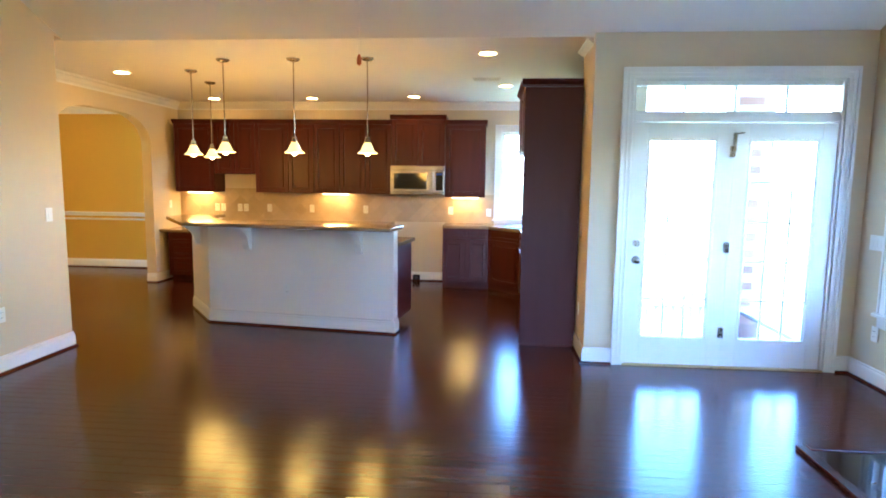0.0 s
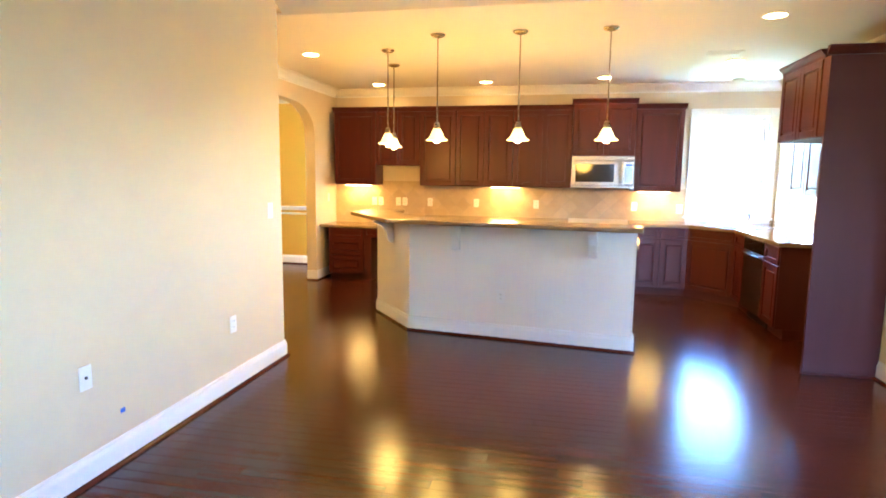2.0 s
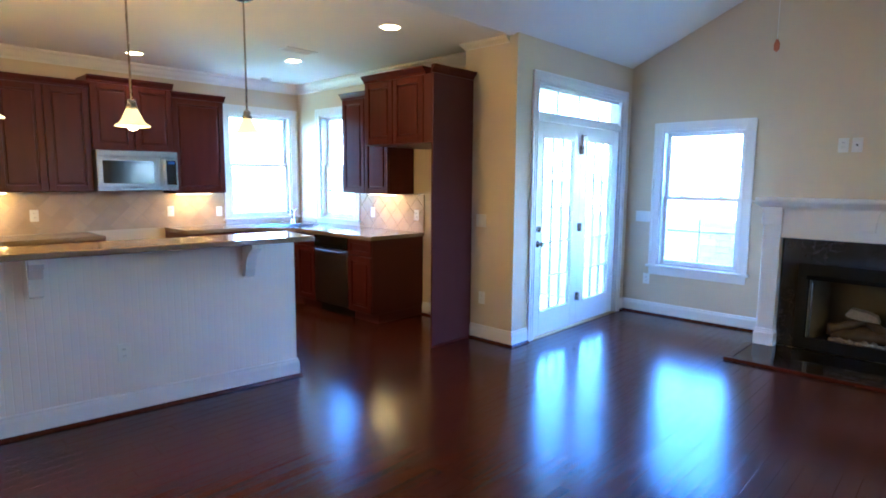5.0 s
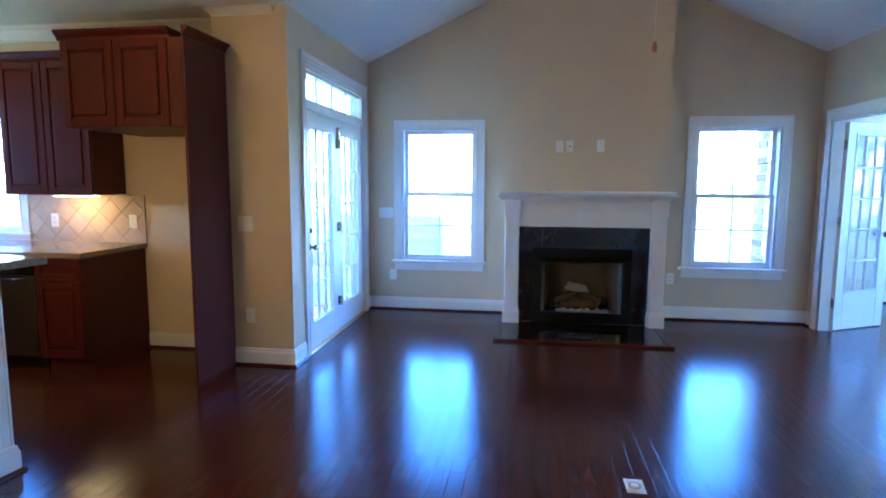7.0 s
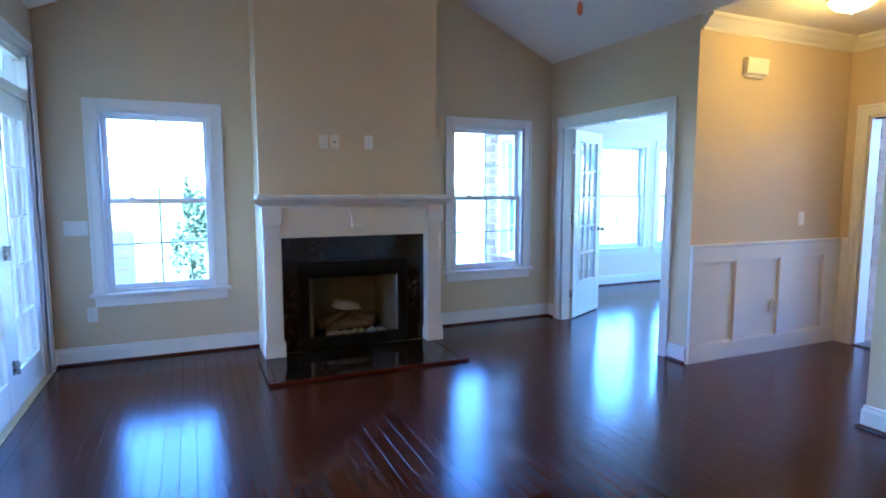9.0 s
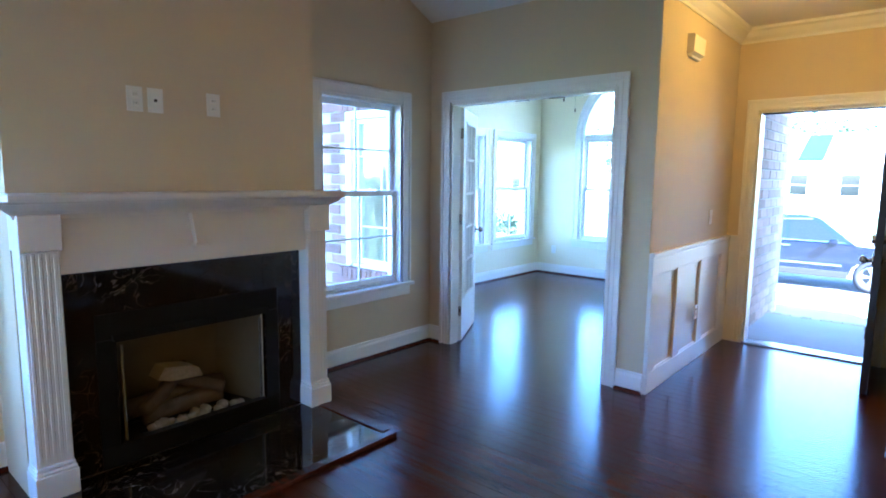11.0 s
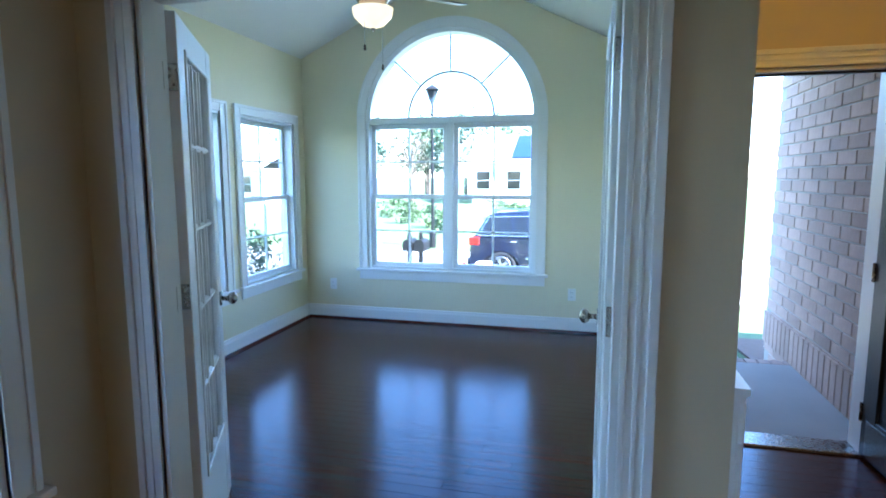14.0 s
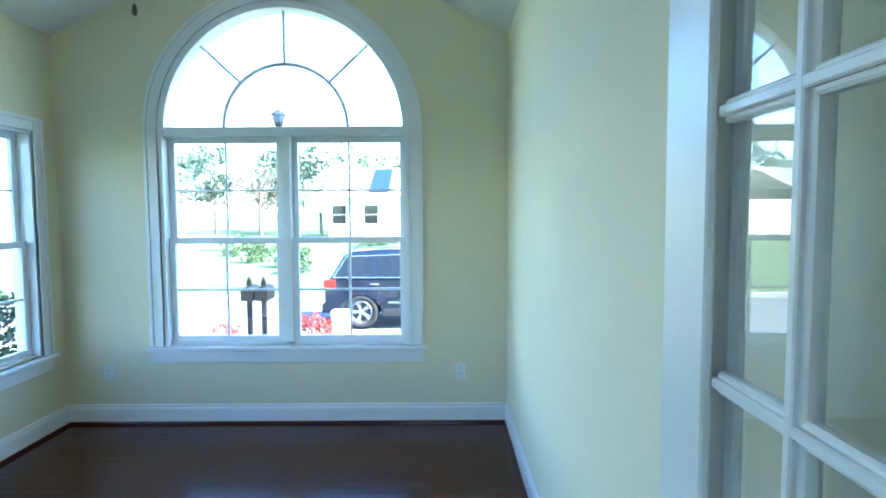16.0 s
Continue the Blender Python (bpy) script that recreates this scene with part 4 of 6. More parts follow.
# worktops
wt = thing("worktop", 0, 0, 0, "polished tan granite worktop turning the corner", "worktop")
CE = 0.03
part("slab", prism(bmesh.new(), [(-1.155, BYF - CE), (DA.x - 0.012, BYF - CE), (DB.x - CE, DB.y - 0.012), (DB.x - CE, 5.59), (XR - 0.003, 5.59), (XR - 0.003, YB - 0.003), (-1.155, YB - 0.003)], "z", BZ + 0.002, BZ + 0.04), "granite", wt)
wt2 = thing("worktop", 0, 0, 0, "polished tan granite worktop behind the island", "worktop")
box("slab", "granite", wt2, (-3.985, BYF - CE, BZ + 0.002, -1.95, YB - 0.003, BZ + 0.04), 0.005)
sinkob = thing("sink", 0.06, 7.35, BZ + 0.041, "steel corner sink rim set in the granite", "sink", rz=-45)
bm = bmesh.new()
bx(bm, -0.33, -0.20, 0, 0.33, -0.165, 0.005, 0.002)
bx(bm, -0.33, 0.165, 0, 0.33, 0.20, 0.005, 0.002)
bx(bm, -0.33, -0.165, 0, -0.295, 0.165, 0.005, 0.002)
bx(bm, 0.295, -0.165, 0, 0.33, 0.165, 0.005, 0.002)
bx(bm, -0.014, -0.165, 0, 0.014, 0.165, 0.004, 0.001)
part("rim", bm, "steel", sinkob)
# flat dark sheets stand for the shade inside the two basins
for s in (-1, 1):
    box("basin", "slot", sinkob, (s * 0.015, -0.164, 0.0005, s * 0.294, 0.164, 0.0025), 0.001, "dark sheet for the basin's shaded hollow")
fc = thing("faucet", 0.23, 7.54, BZ + 0.042, "chrome pull-out kitchen faucet with a side lever", "faucet", rz=-45)
bm = lathe(bmesh.new(), [(0.032, 0), (0.032, 0.008), (0.024, 0.014), (0.023, 0.09), (0.026, 0.11), (0.02, 0.13), (0.0, 0.135)], 16)
part("body", bm, "chrome", fc, smooth=True)
bm = bmesh.new()
pts = [(0, 0, 0.10), (0, -0.05, 0.18), (0, -0.12, 0.205), (0, -0.18, 0.19), (0, -0.205, 0.155)]
for a, b, r in zip(pts, pts[1:], (0.014, 0.014, 0.016, 0.018)):
    rod(bm, a, b, r)
part("spout", bm, "chrome", fc)
part("lever", rod(bmesh.new(), (0, 0, 0.13), (0.05, 0.05, 0.215), 0.009, 0.006), "chrome", fc)
# desk
dk = thing("desk", -5.26, BYF, 0, "built-in cherry desk with drawers and a knee space", "desk")
box("pedestal", "cherry", dk, (0.005, 0.0, 0.09, 0.52, 0.6, 0.745), 0.002)
box("toe_kick", "cherry_dark", dk, (0.005, 0.07, 0, 0.52, 0.6, 0.09), 0)
box("side_panel", "cherry_dark", dk, (0.52, 0.0, 0.0, 0.63, 0.60, 0.745), 0.002)
box("apron", "cherry", dk, (0.63, 0.0, 0.615, 1.27, 0.3, 0.745), 0.002)
for a, b in ((0.60, 0.74), (0.36, 0.60), (0.10, 0.36)):
    raised_door(dk, "drawer", 0.005, 0.52, a, b, -0.001)
raised_door(dk, "drawer", 0.53, 1.27, 0.62, 0.74, -0.001)
dt = thing("worktop", -5.26, BYF - 0.03, 0.747, "polished tan granite desk top", "worktop")
box("slab", "granite", dt, (-0.125, 0, 0, 1.27, 0.645, 0.035), 0.005)
# microwave
mw = thing("microwave", -1.938, 7.60, 1.352, "stainless steel microwave fixed under a wall cabinet", "microwave")
box("case", "slot", mw, (0.0, 0.02, 0.0, 0.786, 0.44, 0.41), 0.003)
box("door", "steel", mw, (0.0, -0.012, 0.035, 0.595, 0.019, 0.345), 0.006)
box("window", "black_glass", mw, (0.05, -0.016, 0.075, 0.535, -0.0125, 0.305), 0.003, "dark door glass")
box("vent_strip", "steel", mw, (0.0, -0.010, 0.35, 0.786, 0.019, 0.41), 0.006)
box("bottom_strip", "steel", mw, (0.0, -0.010, 0.0, 0.786, 0.019, 0.031), 0.004)
box("control_panel", "steel", mw, (0.60, -0.012, 0.035, 0.786, 0.019, 0.345), 0.005)
cp = box("key_pad", "black_glass", mw, (0.665, -0.015, 0.06, 0.765, -0.0125, 0.32), 0.002)
box("display", "tape", mw, (0.68, -0.0165, 0.28, 0.75, -0.0155, 0.305), 0, "blue lit display")
part("handle", rod(rod(rod(bmesh.new(), (0.628, -0.05, 0.06), (0.628, -0.05, 0.33), 0.011), (0.628, -0.05, 0.075), (0.628, -0.012, 0.075), 0.008), (0.628, -0.05, 0.315), (0.628, -0.012, 0.315), 0.008), "steel", mw)

# island: raised bar on a beadboard half wall
IB, IC, ITURN, IL = (-3.46, 5.12), (-4.0, 5.79), -7.2, 2.04
IZ = 1.05
isl = thing("kitchen_island", 0, 0, 0, "white beadboard island with an angled end and raised bar", "island")


def along(a, d):
    """A point a metres along the island's front from its left corner and d metres behind it."""
    c, q = math.cos(radians(ITURN)), math.sin(radians(ITURN))
    return (IB[0] + a * c - d * q, IB[1] + a * q + d * c)


IA = along(IL, 0)


def beadboard(a, b, z0, z1, thick):
    """Vertical boards from a to b, with a bead groove between them, thickness to the left of the way."""
    a, b = Vector(a), Vector(b)
    n = int((b - a).length / 0.041)
    d, nrm = (b - a) / n, Vector((-(b - a).y, (b - a).x)).normalized()
    for i in range(n):
        p, q = a + d * i, a + d * (i + 1)
        g = d * 0.09
        o = [(p, 0.0011), (p + g, 0.0), (q - g, 0.0), (q, 0.0011), (q, thick), (p, thick)]
        part("board", prism(bmesh.new(), [((v + nrm * t).x, (v + nrm * t).y) for v, t in o], "z", z0, z1), "island", isl)


beadboard(IB, IA, 0.0, IZ, 0.13)
beadboard(IC, (IB[0] - 0.001, IB[1] + 0.001), 0.0, IZ, 0.13)
part("end_wall", prism(bmesh.new(), [IC, (IC[0] + 0.13, IC[1]), (IC[0] + 0.13, 6.3), (IC[0], 6.3)], "z", 0.0, IZ), "island", isl)
part("end_cap", prism(bmesh.new(), [along(IL + 0.001, -0.002), along(IL + 0.013, -0.002), along(IL + 0.013, 0.14), along(IL + 0.001, 0.14)], "z", 0.0, IZ), "island", isl)
ipath = [(IC[0], 6.3), IC, IB, along(IL + 0.014, -0.003), along(IL + 0.014, 0.14)]
part("base_moulding", moulding(bmesh.new(), ipath[::-1], BASE), "white", isl, "white base moulding")
part("shoe_moulding", moulding(bmesh.new(), ipath[::-1], SHOE), "plank", isl, "dark stained shoe moulding")
part("cabinet_run", prism(bmesh.new(), [along(IL, 0.14), along(IL, 0.72), along(0.48, 0.70), (-3.36, 6.28), (-3.89, 6.28), (-3.89, 5.85), along(0.03, 0.14)], "z", 0.10, BZ), "cherry", isl, "cherry cabinets on the kitchen side")
part("lower_worktop", prism(bmesh.new(), [along(IL + 0.035, 0.138), along(IL + 0.035, 0.75), along(0.5, 0.73), (-3.34, 6.30), (-3.895, 6.30), (-3.895, 5.84), along(0.02, 0.138)], "z", BZ + 0.002, BZ + 0.04), "granite", isl, "tan granite lower worktop")
bar = thing("bar_top", 0, 0, IZ + 0.002, "polished tan granite raised bar top with an angled end", "worktop")
bm = prism(bmesh.new(), [along(IL + 0.06, -0.25), along(IL + 0.06, 0.19), along(0.09, 0.19), (-3.85, 5.93), (-3.85, 6.36), (-4.30, 6.36), (-4.30, 5.77), along(-0.14, -0.25)], "z", 0, 0.036)
bmesh.ops.bevel(bm, geom=bm.edges[:], offset=0.006, segments=2, profile=0.5, affect="EDGES")
part("slab", bm, "granite", bar)


def corbel(x, y, rz):
    ob = thing("corbel", x, y, IZ, "white curved wooden corbel under the bar", "corbel", "island corbels", rz)
    prof = [(0.0, 0.0), (-0.20, 0.0), (-0.20, -0.03), (-0.17, -0.045), (-0.115, -0.075), (-0.075, -0.13), (-0.065, -0.19), (-0.045, -0.235), (0.0, -0.25)]
    part("bracket", prism(bmesh.new(), prof, "x", -0.035, 0.035), "white", ob)
    return ob


corbel(*along(0.475, 0.0), ITURN)
corbel(*along(1.70, 0.0), ITURN)
corbel((IB[0] + IC[0]) / 2, (IB[1] + IC[1]) / 2, -51.5)


# outlets and switches
def plate(name, x, y, z, rz, kind, label, w=0.075, h=0.118):
    """A wall plate; local y points into the room as smaller y."""
    ob = thing(name, x, y, z, label, "wall plate", "wall plates", rz)
    box("cover", "plastic", ob, (-w / 2, -0.006, -h / 2, w / 2, -0.0005, h / 2), 0.003)
    n = max(1, round(w / 0.06))
    for i in range(n):
        c = (i - (n - 1) / 2) * 0.046
        if kind == "outlet":
            for s in (-0.021, 0.021):
                f = box("socket", "plastic", ob, (c - 0.016, -0.009, s - 0.014, c + 0.016, -0.0055, s + 0.014), 0.004)
                for d in (-0.006, 0.006):
                    box("slot", "slot", f, (c + d - 0.0012, -0.0095, s - 0.004, c + d + 0.0012, -0.0085, s + 0.006), 0)
        elif kind == "switch":
            box("rocker", "plastic", ob, (c - 0.016, -0.0095, -0.033, c + 0.016, -0.0055, 0.033), 0.003)
        else:
            part("jack", rod(bmesh.new(), (c, -0.006, 0), (c, -0.010, 0), 0.008), "slot", ob)
    return ob


for x in (-4.78, -4.72 + 0.04, -4.41, -4.31, -3.93, -3.25, -2.40, -1.08):
    plate("outlet", x, YB - 0.014, 1.10, 0, "outlet", "white double outlet on the tiled splashback")
plate("outlet", -0.50, YB - 0.014, 1.08, 0, "switch", "white switch on the tiled splashback")
plate("outlet", XR - 0.014, 5.70, 1.10, -90, "outlet", "white double outlet on the tiled splashback")
plate("outlet", XR - 0.014, 6.45, 1.10, -90, "outlet", "white double outlet on the tiled splashback")
plate("outlet", *along(0.90, -0.001), 0.40, ITURN, "outlet", "white double outlet on the island front")
plate("light_switch", 0.34, 4.52, 1.12, -90, "switch", "white double switch beside the fridge panel", 0.12)
plate("outlet", 0.34, 4.50, 0.40, -90, "outlet", "white double outlet beside the fridge panel")
plate("light_switch", XE, 3.95, 1.10, -90, "switch", "white three-gang switch beside the window", 0.165)
plate("outlet", XE, 3.875, 0.40, -90, "outlet", "white double outlet below the window")
plate("outlet", XE, 0.86, 0.44, -90, "outlet", "white double outlet beside the fireplace")
plate("light_switch", XW, 3.90, 1.21, 90, "switch", "white switch at the wall's end")
plate("outlet", XW, 3.35, 0.46, 90, "outlet", "white double outlet on the long wall")
plate("outlet", XW, 2.10, 0.52, 90, "jack", "white cable plate on the long wall")
plate("light_switch", -1.035, YS, 1.13, 180, "switch", "white four-gang switch beside the foyer", 0.21)
plate("outlet", -1.272, YS, 0.385, 180, "outlet", "white double outlet beside the foyer")
plate("light_switch", 0.55, -1.80, 1.15, -90, "switch", "white switch above the wainscot")
plate("outlet", 0.521, -1.464, 0.41, -90, "outlet", "white outlet set in the wainscot")
plate("outlet", 3.53, SY0, 0.37, 180, "outlet", "white double outlet under the arched window's end")
plate("outlet", 1.05, SY0, 0.37, 180, "outlet", "white double outlet under the arched window's end")
plate("light_switch", SX0, -0.85, 1.12, 90, "switch", "white switch beside the study door", 0.12)
plate("outlet", SX0, -2.2, 0.37, 90, "outlet", "white double outlet on the study wall")
plate("light_switch", XA, 7.75, 1.15, 90, "switch", "white switch beside the archway")
plate("outlet", XA + 0.0, 4.8, 0.40, 90, "outlet", "white double outlet in the hall")
for y in (2.068, 1.972):
    plate("outlet", 2.1, y, 1.805, -90, "outlet" if y > 2 else "jack", "white plate on the chimney breast for a screen")
plate("outlet", 2.1, 1.674, 1.812, -90, "outlet", "white plate on the chimney breast for a screen")
ro = thing("range_outlet", -1.60, YB - 0.016, 0.0, "black range outlet box near the floor", "outlet")
box("case", "black", ro, (-0.055, -0.045, 0.012, 0.055, -0.001, 0.10), 0.006)
box("socket", "slot", ro, (-0.025, -0.048, 0.035, 0.025, -0.0445, 0.08), 0.004)
tp = thing("tape_mark", XW, 2.32, 0.27, "small square of blue painter's tape on the wall", "tape", rz=90)
box("square", "tape", tp, (-0.016, -0.0025, -0.012, 0.016, -0.0005, 0.012), 0)
fo = thing("floor_outlet", -1.08, 1.83, 0.0, "brass and white floor outlet in the planks", "floor outlet")
box("cover", "plastic", fo, (-0.065, -0.045, 0.0005, 0.065, 0.045, 0.004), 0.002)
part("ring", rod(bmesh.new(), (0, 0, 0.004), (0, 0, 0.008), 0.032, seg=20), "brass", fo, "brass screw ring")
part("cap", rod(bmesh.new(), (0, 0, 0.008), (0, 0, 0.010), 0.018, seg=16), "plastic", fo)

# pendants
PEND = [(-1.705, 4.97), (-2.45, 4.98), (-3.175, 4.99), (-3.80, 5.53), (-3.96, 6.28)]


def pendant():
    ob = thing("pendant_light", 0, 0, 0, "nickel pendant with a lit fluted glass shade", "pendant light", "bar pendants")
    part("canopy", lathe(bmesh.new(), [(0.066, ZK), (0.066, ZK - 0.008), (0.045, ZK - 0.022), (0.012, ZK - 0.03), (0.0, ZK - 0.03)], 24), "nickel", ob, smooth=True)
    part("stem", rod(bmesh.new(), (0, 0, ZK - 0.03), (0, 0, 1.955), 0.0065, seg=10), "nickel", ob)
    part("cap", lathe(bmesh.new(), [(0.0, 1.965), (0.02, 1.962), (0.026, 1.945), (0.022, 1.935), (0.031, 1.925), (0.033, 1.905), (0.0, 1.90)], 16), "nickel", ob, smooth=True)
    shade = [(0.030, 1.915), (0.034, 1.90), (0.050, 1.87), (0.062, 1.84), (0.074, 1.822), (0.098, 1.806), (0.094, 1.800), (0.070, 1.814), (0.056, 1.84), (0.030, 1.895)]
    part("shade", lathe(bmesh.new(), shade, 48, wave=lambda a, z: 1 + 0.035 * math.cos(12 * a) * (1.90 - z) / 0.1), "shade", ob, "lit frosted glass shade with a fluted rim", True)
    part("bulb", lathe(bmesh.new(), [(0.0, 1.775), (0.022, 1.782), (0.031, 1.80), (0.026, 1.825), (0.014, 1.86), (0.0, 1.862)], 16), "bulb", ob, "lit bulb", True)
    return ob


p0 = pendant()
p0.matrix_world = pose(PEND[0][0], PEND[0][1], 0)
for x, y in PEND[1:]:
    copy_thing(p0, pose(x, y, 0))
for x, y in PEND:
    lamp("pendant_bulb", "POINT", (x, y, 1.70), 0.45, (1.0, 0.48, 0.06), 0.13)
# recessed lights
CANS = [(-4.66, 5.62), (-4.58, 7.63), (-3.09, 7.61), (-1.58, 7.45), (-0.32, 6.57), (-0.53, 4.79)]


def downlight():
    ob = thing("recessed_light", 0, 0, 0, "round white recessed ceiling light, lit", "ceiling light", "recessed lights")
    part("trim_ring", lathe(bmesh.new(), [(0.076, -0.0005), (0.096, -0.0005), (0.098, -0.004), (0.090, -0.008), (0.076, -0.006)], 28, ring=True), "white", ob, smooth=True)
    part("lens", lathe(bmesh.new(), [(0.0, -0.0045), (0.075, -0.0045), (0.075, -0.001), (0.0, -0.001)], 24), "lens", ob, "glowing lens")
    return ob


c0 = downlight()
c0.matrix_world = pose(*CANS[0], ZK)
for x, y in CANS[1:]:
    copy_thing(c0, pose(x, y, ZK))
# lights under the wall cabinets
for x, y, rz in ((-4.98, 7.9, 0), (-2.83, 7.9, 0), (-0.86, 7.9, 0), (0.5, 6.1, -90)):
    z = 1.345 if x < -1 else 1.315 if x < 0 else 1.33
    uc = thing("under_cabinet_light", x, y, z - 0.018, "slim lit strip under a wall cabinet", "cabinet light", "under-cabinet lights", rz)
    box("housing", "plastic", uc, (-0.2, -0.03, 0.004, 0.2, 0.03, 0.0175), 0.002)
    box("lens", "strip", uc, (-0.19, -0.022, 0.0, 0.19, 0.022, 0.0038), 0)
# ceiling vent and smoke alarm
cv = thing("ceiling_vent", -0.55, 6.12, ZK, "white slatted air vent in the ceiling", "vent")
bm = bmesh.new()
bx(bm, -0.17, -0.09, -0.008, 0.17, -0.07, -0.0005, 0.002)
bx(bm, -0.17, 0.07, -0.008, 0.17, 0.09, -0.0005, 0.002)
bx(bm, -0.17, -0.07, -0.008, -0.15, 0.07, -0.0005, 0.002)
bx(bm, 0.15, -0.07, -0.008, 0.17, 0.07, -0.0005, 0.002)
bx(bm, -0.008, -0.07, -0.008, 0.008, 0.07, -0.0005, 0.002)
part("frame", bm, "white", cv)
# dark sheet in place of the shade behind the slats
box("backing", "slot", cv, (-0.15, -0.07, -0.002, 0.15, 0.07, -0.0005), 0)
for i in range(6):
    y = -0.062 + i * 0.0235
    part("slat", prism(bmesh.new(), [(y, -0.002), (y + 0.009, -0.008), (y + 0.0105, -0.007), (y + 0.0015, -0.001)], "x", -0.15, 0.15), "white", cv)
sa = thing("smoke_alarm", 0.05, 7.78, ZK, "round white smoke alarm on the ceiling", "smoke alarm")
part("case", lathe(bmesh.new(), [(0.0, -0.032), (0.045, -0.032), (0.062, -0.022), (0.066, -0.0005), (0.0, -0.0005)], 24), "plastic", sa, smooth=True)

# ---- fireplace ----
FX, FY0, FY1 = 2.1, 1.03, 2.60
OY0, OY1, OZ0, OZ1 = 1.42, 2.22, 0.03, 0.68
bm = bmesh.new()
column_wall(bm, "y", FX, XE, [FY0, OY0], lambda a: 0.0, lambda a: vault(a))
column_wall(bm, "y", FX, XE, [OY1, FY1], lambda a: 0.0, lambda a: vault(a))
column_wall(bm, "y", FX, XE, [OY0, RIDGE_Y, OY1], lambda a: OZ1, lambda a: vault(a))
column_wall(bm, "y", FX, XE, [OY0, OY1], lambda a: 0.0, lambda a: OZ0)
struct("chimney_breast", bm, "wall", "tan painted chimney breast", "wall")
fp = thing("fireplace", 0, 0, 0, "white mantel with dark marble surround and gas logs", "fireplace")
MX = 2.075
for q in ((1.17, 0.022, OY0, 1.006), (OY1, 0.022, 2.45, 1.006), (OY0 + 0.001, OZ1, OY1 - 0.001, 1.006)):
    box("marble_slab", "marble", fp, (MX, q[0], q[1], FX - 0.001, q[2], q[3]), 0.002, "polished dark marble with pale veins")


def leg(y0, y1):
    bm = bx(bmesh.new(), 1.985, y0, 0.022, FX - 0.002, y1, 1.20, 0.003)
    n = 4
    p = part("pilaster", bm, "white", fp, "white fluted pilaster")
    for i in range(n + 1):
        a = y0 + 0.018 + (y1 - y0 - 0.036) * i / n
        box("reed", "white", p, (1.9815, a - 0.007, 0.19, 1.9848, a + 0.007, 1.11), 0.0015)
    bm = bx(bmesh.new(), 1.960, y0 - 0.012, 0.022, FX - 0.003, y1 + 0.012, 0.14, 0.004)
    bx(bm, 1.966, y0 - 0.008, 0.14, FX - 0.003, y1 + 0.008, 0.156, 0.005)
    bx(bm, 1.973, y0 - 0.004, 0.156, FX - 0.003, y1 + 0.004, 0.175, 0.005)
    part("plinth", bm, "white", p)
    part("capital", bx(bmesh.new(), 1.955, y0 - 0.008, 1.12, FX - 0.003, y1 + 0.008, 1.275, 0.004), "white", p)


leg(1.035, 1.168)
leg(2.452, 2.595)
part("frieze", bx(bmesh.new(), 2.005, 1.168, 1.008, FX - 0.002, 2.452, 1.29, 0.003), "white", fp)
prof = [(2.0, 1.255), (1.975, 1.255), (1.968, 1.275), (1.935, 1.295), (1.915, 1.318), (1.90, 1.322), (1.90, 1.33), (2.098, 1.33), (2.098, 1.255)]
bm = bmesh.new()
a, b = ([bm.verts.new((x, (1.03 if s < 0 else 2.60) + s * max(0, 1.985 - x), z)) for x, z in prof] for s in (-1, 1))
bm.faces.new(a)
bm.faces.new(b[::-1])
for i in range(len(prof)):
    j = (i + 1) % len(prof)
    bm.faces.new((a[i], a[j], b[j], b[i]))
part("cornice", bm, "white", fp)
part("shelf", bx(bmesh.new(), 1.86, 0.985, 1.331, FX - 0.001, 2.645, 1.362, 0.006), "white", fp, "white mantel shelf")
part("keystone", prism(bmesh.new(), [(1.76, 1.285), (1.88, 1.285), (1.855, 1.10), (1.785, 1.10)], "x", 1.970, 2.004), "white", fp)
part("keystone_foot", bx(bmesh.new(), 1.962, 1.775, 1.088, 2.004, 1.865, 1.104, 0.003), "white", fp)
# firebox
bm = bmesh.new()
bx(bm, 2.070, 1.33, 0.66, 2.12, 2.31, 0.79, 0.004)
bx(bm, 2.070, 1.33, 0.022, 2.12, 1.415, 0.66, 0.003)
bx(bm, 2.070, 2.225, 0.022, 2.12, 2.31, 0.66, 0.003)
bx(bm, 2.068, 1.33, 0.022, 2.12, 2.31, 0.13, 0.003)
part("insert_frame", bm, "black", fp, "black enamelled firebox frame")
part("hood", prism(bmesh.new(), [(2.03, 0.655), (2.09, 0.70), (2.09, 0.655)], "y", 1.40, 2.24), "black", fp)
part("back_panel", bx(bmesh.new(), 2.471, 1.46, 0.03, 2.495, 2.18, 0.675), "firebrick", fp, "sooty tan firebox panel")
part("side_panel", prism(bmesh.new(), [(2.12, 1.425), (2.47, 1.52), (2.47, 1.50), (2.12, 1.42)], "z", 0.03, 0.675), "firebrick", fp, "sooty tan firebox panel")
part("side_panel", prism(bmesh.new(), [(2.12, 2.215), (2.47, 2.12), (2.47, 2.14), (2.12, 2.22)], "z", 0.03, 0.675), "firebrick", fp, "sooty tan firebox panel")
part("firebox_floor", bx(bmesh.new(), 2.10, 1.425, 0.031, 2.47, 2.215, 0.10), "black", fp)
for y in (1.445, 2.195):
    part("screen_rod", rod(bmesh.new(), (2.085, y, 0.14), (2.085, y, 0.62), 0.008, seg=8), "steel", fp, "drawn-back mesh screen edge")


